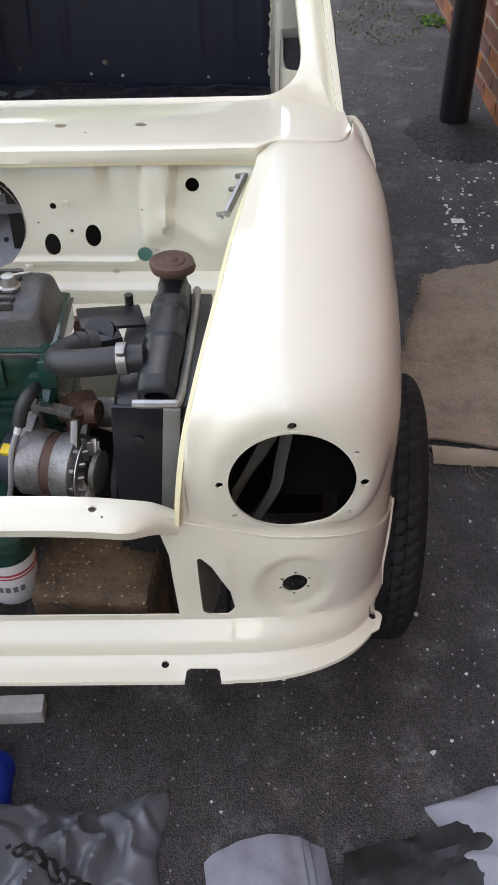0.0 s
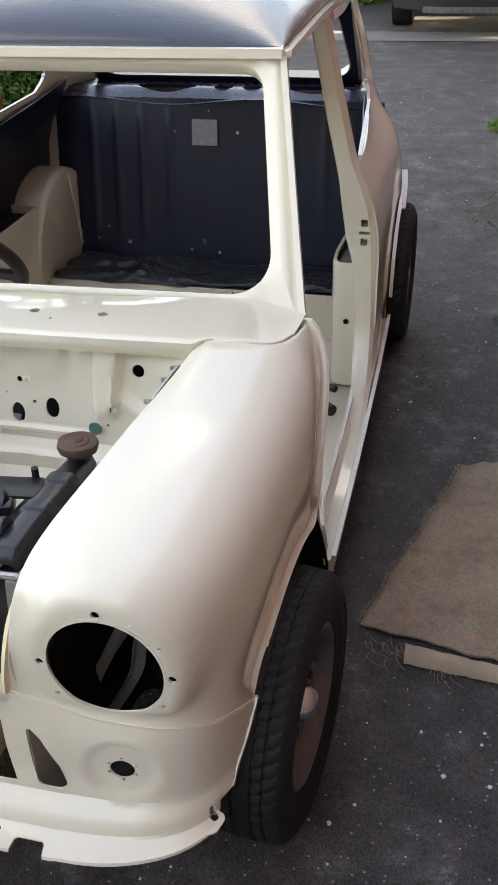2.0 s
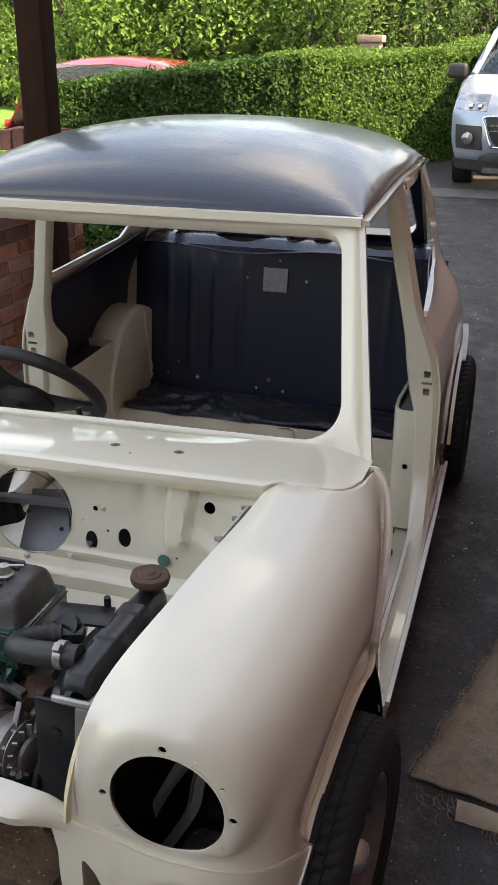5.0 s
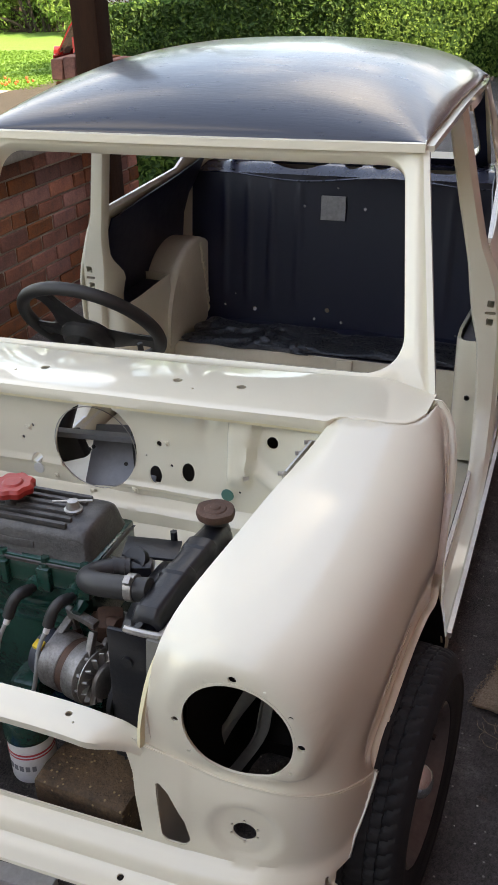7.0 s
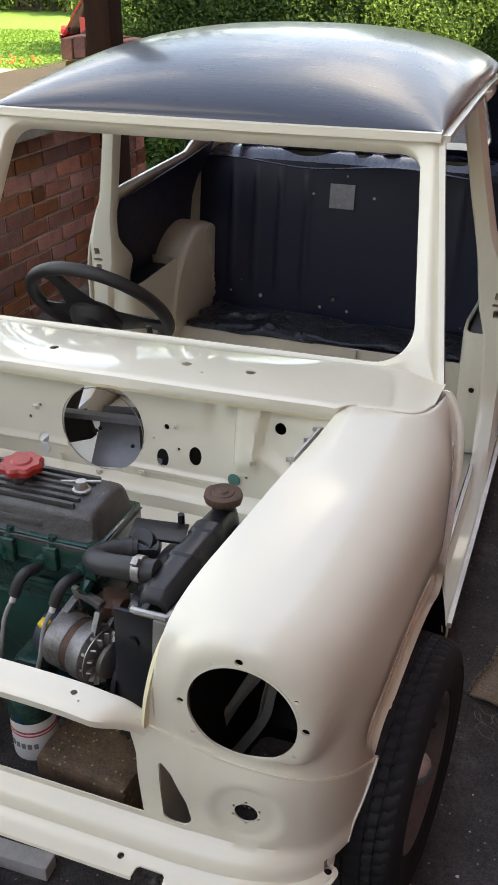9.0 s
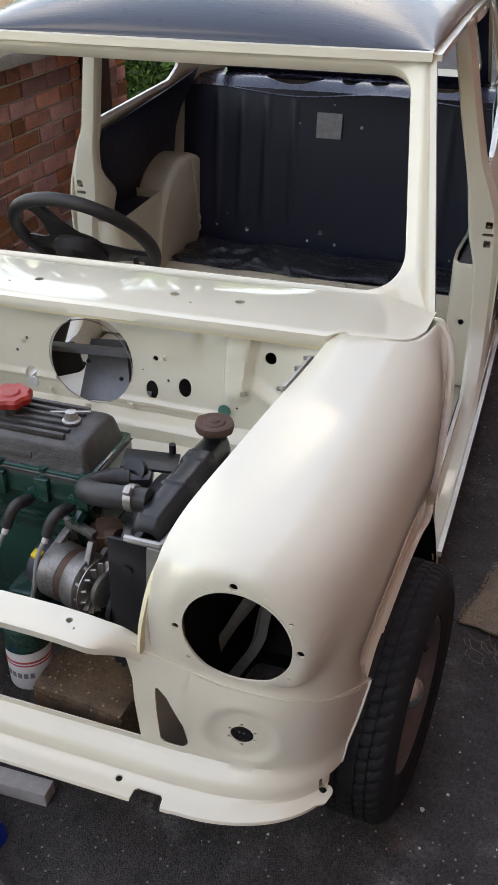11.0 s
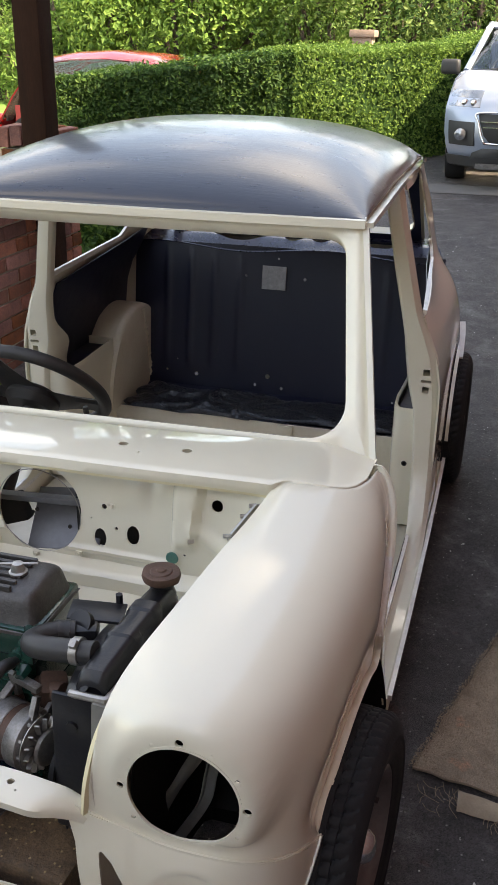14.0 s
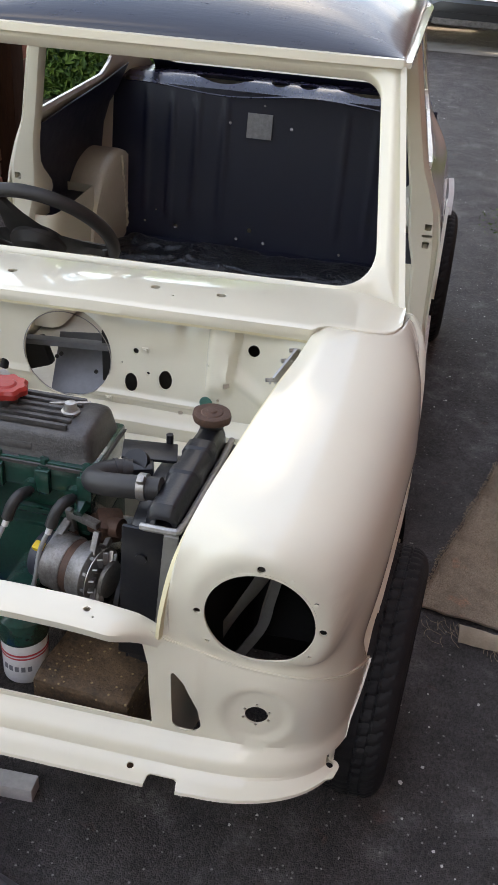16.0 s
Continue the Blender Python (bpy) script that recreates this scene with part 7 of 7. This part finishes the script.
def sv(name, bm, material, label="", parent=None):
    ob = part(name, bm, material, parent or suv, label, 40)
    return ob


def nose(prof, n=24, s0=-1.0, s1=1.0):
    rows = []
    for y, z, w, c in prof:
        rows.append([(w * u, y + c * abs(u) ** 3.2, z) for u in (lerp(s0, s1, i / n) for i in range(n + 1))])
    return rows


NOSE = [(0.14, 0.20, 0.78, 0.30), (0.05, 0.27, 0.84, 0.33), (0.02, 0.38, 0.88, 0.36), (0.0, 0.50, 0.905, 0.38), (0.01, 0.62, 0.915, 0.40), (0.03, 0.74, 0.915, 0.42), (0.07, 0.83, 0.90, 0.44), (0.13, 0.895, 0.875, 0.44),
        (0.25, 0.94, 0.86, 0.40), (0.50, 0.995, 0.85, 0.30), (0.80, 1.04, 0.835, 0.22), (1.02, 1.07, 0.82, 0.16)]
sv("front_body", thick(grid(nose(NOSE)), 0.02), SILVER, "silver bonnet and bumper")
sv("cabin_roof", thick(grid(nose([(1.80, 1.50, 0.60, 0.10), (1.95, 1.535, 0.62, 0.08), (2.6, 1.56, 0.63, 0.0), (3.4, 1.53, 0.61, -0.05), (3.9, 1.44, 0.58, -0.1)])), 0.02), SILVER)
for s in (1, -1):
    bm = bmesh.new()
    tube(bm, [(s * 0.80, 1.16, 1.06), (s * 0.72, 1.45, 1.27), (s * 0.635, 1.80, 1.49), (s * 0.655, 2.6, 1.54), (s * 0.63, 3.5, 1.50), (s * 0.72, 4.1, 1.1)], 0.035, 10, 6)
    sv("pillar", bm, SILVER)
    rows = [[(s * x, y, z) for y in (0.55, 0.9, 1.6, 2.6, 3.4, 4.25)] for x, z in ((0.80, 0.22), (0.90, 0.40), (0.92, 0.62), (0.90, 0.85), (0.86, 1.0), (0.81, 1.06))]
    sv("side_body", thick(grid(rows), 0.015), SILVER)
    bm = grid([[(s * x, y, z) for y in (1.30, 2.3, 3.2, 3.9)] for x, z in ((0.80, 1.07), (0.72, 1.30), (0.645, 1.50))])
    sv("side_window", thick(bm, 0.006), GLASS)
    lamp = thick(grid(nose([(0.075, 0.70, 0.905, 0.42), (0.055, 0.755, 0.915, 0.43), (0.085, 0.82, 0.905, 0.45), (0.115, 0.865, 0.895, 0.45), (0.155, 0.905, 0.88, 0.45)], 8, s * 0.62, s * 0.97)), 0.03)
    for v in lamp.verts:
        v.co.y -= 0.022
    lamp = sv("headlamp", lamp, LAMPGLASS, "swept clear headlamp")
    for u in (0.70, 0.80):
        bm = bmesh.new()
        spin(bm, [(0.030, 0), (0.030, 0.012), (0.015, 0.02), (0.001, 0.02)], (s * 0.90 * u, 0.055 + 0.42 * u ** 3.2, 0.79), (0, -1, 0), 20)
        part("reflector", bm, CHROME, lamp)
    fog = thick(grid(nose([(0.0, 0.40, 0.89, 0.37), (-0.008, 0.46, 0.90, 0.375), (-0.004, 0.58, 0.912, 0.395), (0.005, 0.62, 0.915, 0.40)], 8, s * 0.66, s * 0.95)), 0.02)
    fog = sv("fog_lamp_surround", fog, DARKPLASTIC, "dark plastic fog lamp surround")
    bm = bmesh.new()
    spin(bm, [(0.052, 0), (0.055, 0.015), (0.040, 0.022), (0.001, 0.028)], (s * 0.73, 0.135, 0.505), (0, -1, 0), 24)
    part("fog_lamp", bm, LAMPGLASS, fog)
    bm = bmesh.new()
    block(bm, (0.20, 0.10, 0.15), (s * 0.97, 1.22, 1.10), (0, 0, s * 12), 0.04, 3)
    block(bm, (0.10, 0.05, 0.03), (s * 0.87, 1.24, 1.03), (0, 0, 0), 0.01)
    sv("wing_mirror", bm, DARKPLASTIC, "black wing mirror")
    for y in (0.88, 3.45):
        bm = bmesh.new()
        spin(bm, [(0.20, -0.10), (0.32, -0.10), (0.335, -0.07), (0.335, 0.07), (0.32, 0.10), (0.21, 0.105)], (s * 0.79, y, 0.33), (1, 0, 0), 40)
        w = sv("wheel", bm, RUBBER, "black tyre")
        bm = bmesh.new()
        spin(bm, [(0.20, -0.112), (0.21, 0.112)], (s * 0.79, y, 0.33), (1, 0, 0), 30)
        part("rim", bm, ALLOY, w)
bm = bmesh.new()
rows = [[(w * u, y + 0.16 * abs(u) ** 3, z) for u in (lerp(-1, 1, i / 16) for i in range(17))] for y, z, w in ((1.03, 1.075, 0.79), (1.25, 1.21, 0.74), (1.52, 1.36, 0.68), (1.80, 1.495, 0.615))]
pane = sv("windscreen", thick(grid(rows), 0.006), GLASS, "tinted windscreen")
pane.visible_shadow = False
gl = thick(grid(nose([(-0.012, 0.44, 0.44, 0.05), (-0.018, 0.50, 0.50, 0.06), (-0.012, 0.62, 0.55, 0.07), (0.0, 0.70, 0.57, 0.08)], 12)), 0.012)
gl = sv("grille", gl, DARKPLASTIC, "dark grille with chrome frame")
for z, w in ((0.63, 0.53), (0.58, 0.51)):
    bm = bmesh.new()
    sweep(bm, [(w * u, -0.028 + 0.07 * abs(u) ** 3, z) for u in (lerp(-1, 1, i / 16) for i in range(17))], [(-0.008, -0.005), (0.008, -0.005), (0.008, 0.005), (-0.008, 0.005)])
    part("grille_bar", bm, CHROME, gl)
bm = bmesh.new()
tube(bm, [(0.43, -0.01, 0.435), (0.50, -0.01, 0.46), (0.56, 0.03, 0.62), (0.585, 0.05, 0.70), (0.40, 0.01, 0.715), (0, -0.02, 0.72), (-0.40, 0.01, 0.715), (-0.585, 0.05, 0.70), (-0.56, 0.03, 0.62), (-0.50, -0.01, 0.46), (-0.43, -0.01, 0.435), (0, -0.03, 0.43), (0.43, -0.01, 0.435)], 0.011, 8, 5)
part("chrome_frame", bm, CHROME, gl)
bm = bmesh.new()
block(bm, (0.52, 0.012, 0.112), (0, -0.035, 0.495), (0, 0, 0), 0.004)
plate = sv("number_plate", bm, PLATE, "white plate with plain bars")
bm = bmesh.new()
block(bm, (0.045, 0.004, 0.108), (-0.237, -0.043, 0.495))
part("blue_strip", bm, BLUE, plate)
for k in range(7):
    bm = bmesh.new()
    block(bm, (0.042, 0.004, 0.078), (-0.175 + k * 0.062 + (0.02 if k > 3 else 0), -0.043, 0.495))
    part("bar", bm, GREYPRINT, plate)
sv("lower_grille", thick(grid(nose([(0.02, 0.27, 0.62, 0.10), (0.0, 0.34, 0.60, 0.10), (0.0, 0.385, 0.50, 0.08)], 12)), 0.012), DARKPLASTIC)
low = thick(grid(nose([(0.12, 0.185, 0.78, 0.30), (0.03, 0.21, 0.84, 0.32), (0.015, 0.30, 0.87, 0.345)], 24)), 0.012)
for v in low.verts:
    v.co.y -= 0.012
sv("lower_bumper", low, DARKPLASTIC, "dark lower bumper")
sv("skid_plate", thick(grid(nose([(0.06, 0.175, 0.52, 0.06), (0.0, 0.195, 0.56, 0.06), (-0.012, 0.245, 0.55, 0.06)], 16)), 0.012), ALLOY, "silver skid plate")
bm = bmesh.new()
block(bm, (1.50, 0.5, 0.10), (0, 1.55, 1.02), (0, 0, 0), 0.04)
block(bm, (1.55, 2.6, 0.5), (0, 2.6, 0.78), (0, 0, 0), 0.05)
for x in (-0.38, 0.38):
    block(bm, (0.48, 0.14, 0.62), (x, 2.15, 1.05), (-12, 0, 0), 0.05)
    block(bm, (0.24, 0.10, 0.18), (x, 2.24, 1.42), (-10, 0, 0), 0.04)
sv("interior", bm, DARKPLASTIC, "dark seats and dashboard")
bm = bmesh.new()
ringm = pose(-0.38, 1.72, 1.06, 62, 0, 0)
sweep(bm, [ringm @ Vector((0.185 * math.cos(a), 0.185 * math.sin(a), 0)) for a in (2 * math.pi * i / 32 for i in range(32))], circle(0.014, 8), (0, 0.9, 0.4), True)
sv("steering_wheel", bm, DARKPLASTIC)
bm = bmesh.new()
tube(bm, [(-0.55, 1.06, 1.085), (0.0, 0.98, 1.09), (0.5, 1.0, 1.085)], 0.008, 6, 4)
sv("wiper", bm, DARKPLASTIC)

# ---- red car behind the hedge ----
RX, RY = -5.55, 11.4
red = empty("parked_car", "red hatchback car half hidden behind the hedge", "car", (RX, RY, ground_z(RY, RX) + 0.12))
rows = []
for y in np.linspace(-0.75, 0.75, 13):
    k = 1 - abs(y / 0.78) ** 4
    rows.append([(x, y * (1 - 0.15 * max(0, z - 0.9)), z - 0.12 * (1 - k) * (z > 0.5)) for x, z in ((-0.48, 0.2), (-0.52, 0.50), (-0.47, 0.60), (-0.36, 0.76), (-0.24, 0.94), (-0.02, 1.20), (0.22, 1.335), (0.6, 1.39), (1.1, 1.41), (1.7, 1.36), (2.35, 1.02), (3.0, 0.90), (3.3, 0.72), (3.35, 0.35))])
bm = thick(grid(rows), 0.02)
part("body", bm, CARRED, red, "red roof and tailgate")
for y in (-0.76, 0.76):
    bm = grid([[(x, y * (1 - 0.1 * max(0, z - 0.9)), z) for x in (-0.2, 0.3, 1.2, 2.2, 3.2)] for z in (0.25, 0.45, 0.6, 0.72)])
    part("side", thick(bm, 0.015), CARRED, red)
    bm = grid([[(x + (z - 0.9) * (0.5 if x < 1 else -0.9), y * (1 - 0.1 * (z - 0.9)) * 0.985, z) for x in (-0.05, 0.6, 1.4, 2.3)] for z in (0.9, 1.1, 1.3)])
    part("side_window", thick(bm, 0.006), GLASS, red)
    for x in (0.0, 2.5):
        bm = bmesh.new()
        spin(bm, [(0.18, -0.08), (0.29, -0.08), (0.30, 0.0), (0.29, 0.08), (0.18, 0.08)], (x, y * 0.93, 0.30), (0, 1, 0), 32)
        part("wheel", bm, RUBBER, red)
bm = bmesh.new()
block(bm, (0.08, 0.14, 0.10), (-0.50, -0.62, 0.55), (0, 10, 0), 0.015)
part("tail_lamp", bm, mat("red_lamp_lens", (0.55, 0.01, 0.01), 0.15, dark=(0.4, 0.01, 0.01), scale=20, amount=0.5, coat=0.6), red, "red tail lamp")
bm = bmesh.new()
rod(bm, (0.0, 0, 1.34), (-0.06, 0, 1.50), 0.008, 8, 0.004)
part("aerial", bm, DARKPLASTIC, red)

# ---- bricks, laid last ----
rb = random.Random(11)


def lay(parent, mesh, at, turn):
    ob = new("brick", mesh)
    ob.parent = parent
    ob.matrix_basis = pose(*at, rb.uniform(-0.5, 0.5), rb.uniform(-0.5, 0.5), turn + rb.uniform(-0.5, 0.5))


# the garden wall in stretcher bond, with a header now and then
for c in range(13):
    z = 0.866 - 0.075 * c
    y = 1.30 + (0.1125 if c % 2 else 0)
    while y < 3.50:
        face = -1.5735 + rb.uniform(-0.003, 0.003)
        if z + 0.05 > ground_z(y):
            if rb.random() < 0.14:
                lay(garden_wall, SHORT[rb.randrange(3)], (face, y - 0.0563, z), 90)
                lay(garden_wall, SHORT[rb.randrange(3)], (face, y + 0.0563, z), 90)
            else:
                lay(garden_wall, FULL[rb.randrange(4)], (face, y, z), 90)
        y += 0.225
for c in range(15):
    z = 0.05 + 0.075 * c
    for y in (3.653, 3.766):
        lay(pier, FULL[rb.randrange(4)], (-1.69 if c % 2 else -1.575, y, z), 0)
        lay(pier, SHORT[rb.randrange(3)], (-1.521 if c % 2 else -1.744, y, z), 0)
for k in range(5):
    ob = new("brick", FULL[rb.randrange(4)])
    ob.parent = pier
    ob.matrix_basis = pose(-1.785 + k * 0.076 + rb.uniform(-0.006, 0.006), 3.709, 1.193 + rb.uniform(-0.008, 0.006), 90 + rb.uniform(-4, 4), rb.uniform(-3, 3), 90 + rb.uniform(-3, 3))
for c in range(12):
    z = 0.06 + 0.075 * c
    y = 1.9 + (0.1125 if c % 2 else 0)
    while y < 4.7:
        if z + 0.033 > ground_z(y):
            lay(house_wall, FULL[rb.randrange(4)], (1.508 + rb.uniform(-0.002, 0.002), y, z), 90)
        y += 0.225
# unseen courses, added for the brown they throw on the wing
rest = bmesh.new()
for c in range(97):
    z = 0.06 + 0.075 * c
    y = -3.08 + (0.1125 if c % 2 else 0)
    while y < 8.4:
        if not (c < 12 and 1.7 < y < 4.75):
            x = 1.456 + rb.uniform(-0.002, 0.002)
            vs = [rest.verts.new((x + d, y + s * 0.1065, z + t * 0.0315)) for d, s, t in ((0, -1, -1), (0, 1, -1), (0, 1, 1), (0, -1, 1), (0.02, -1, -1), (0.02, 1, -1), (0.02, 1, 1), (0.02, -1, 1))]
            for f in ((0, 3, 2, 1), (0, 1, 5, 4), (1, 2, 6, 5), (2, 3, 7, 6), (3, 0, 4, 7)):
                rest.faces.new([vs[i] for i in f])
        y += 0.225
o = part("brick_courses", rest, BRICK, house_wall)
o["kind"] = "stuff"
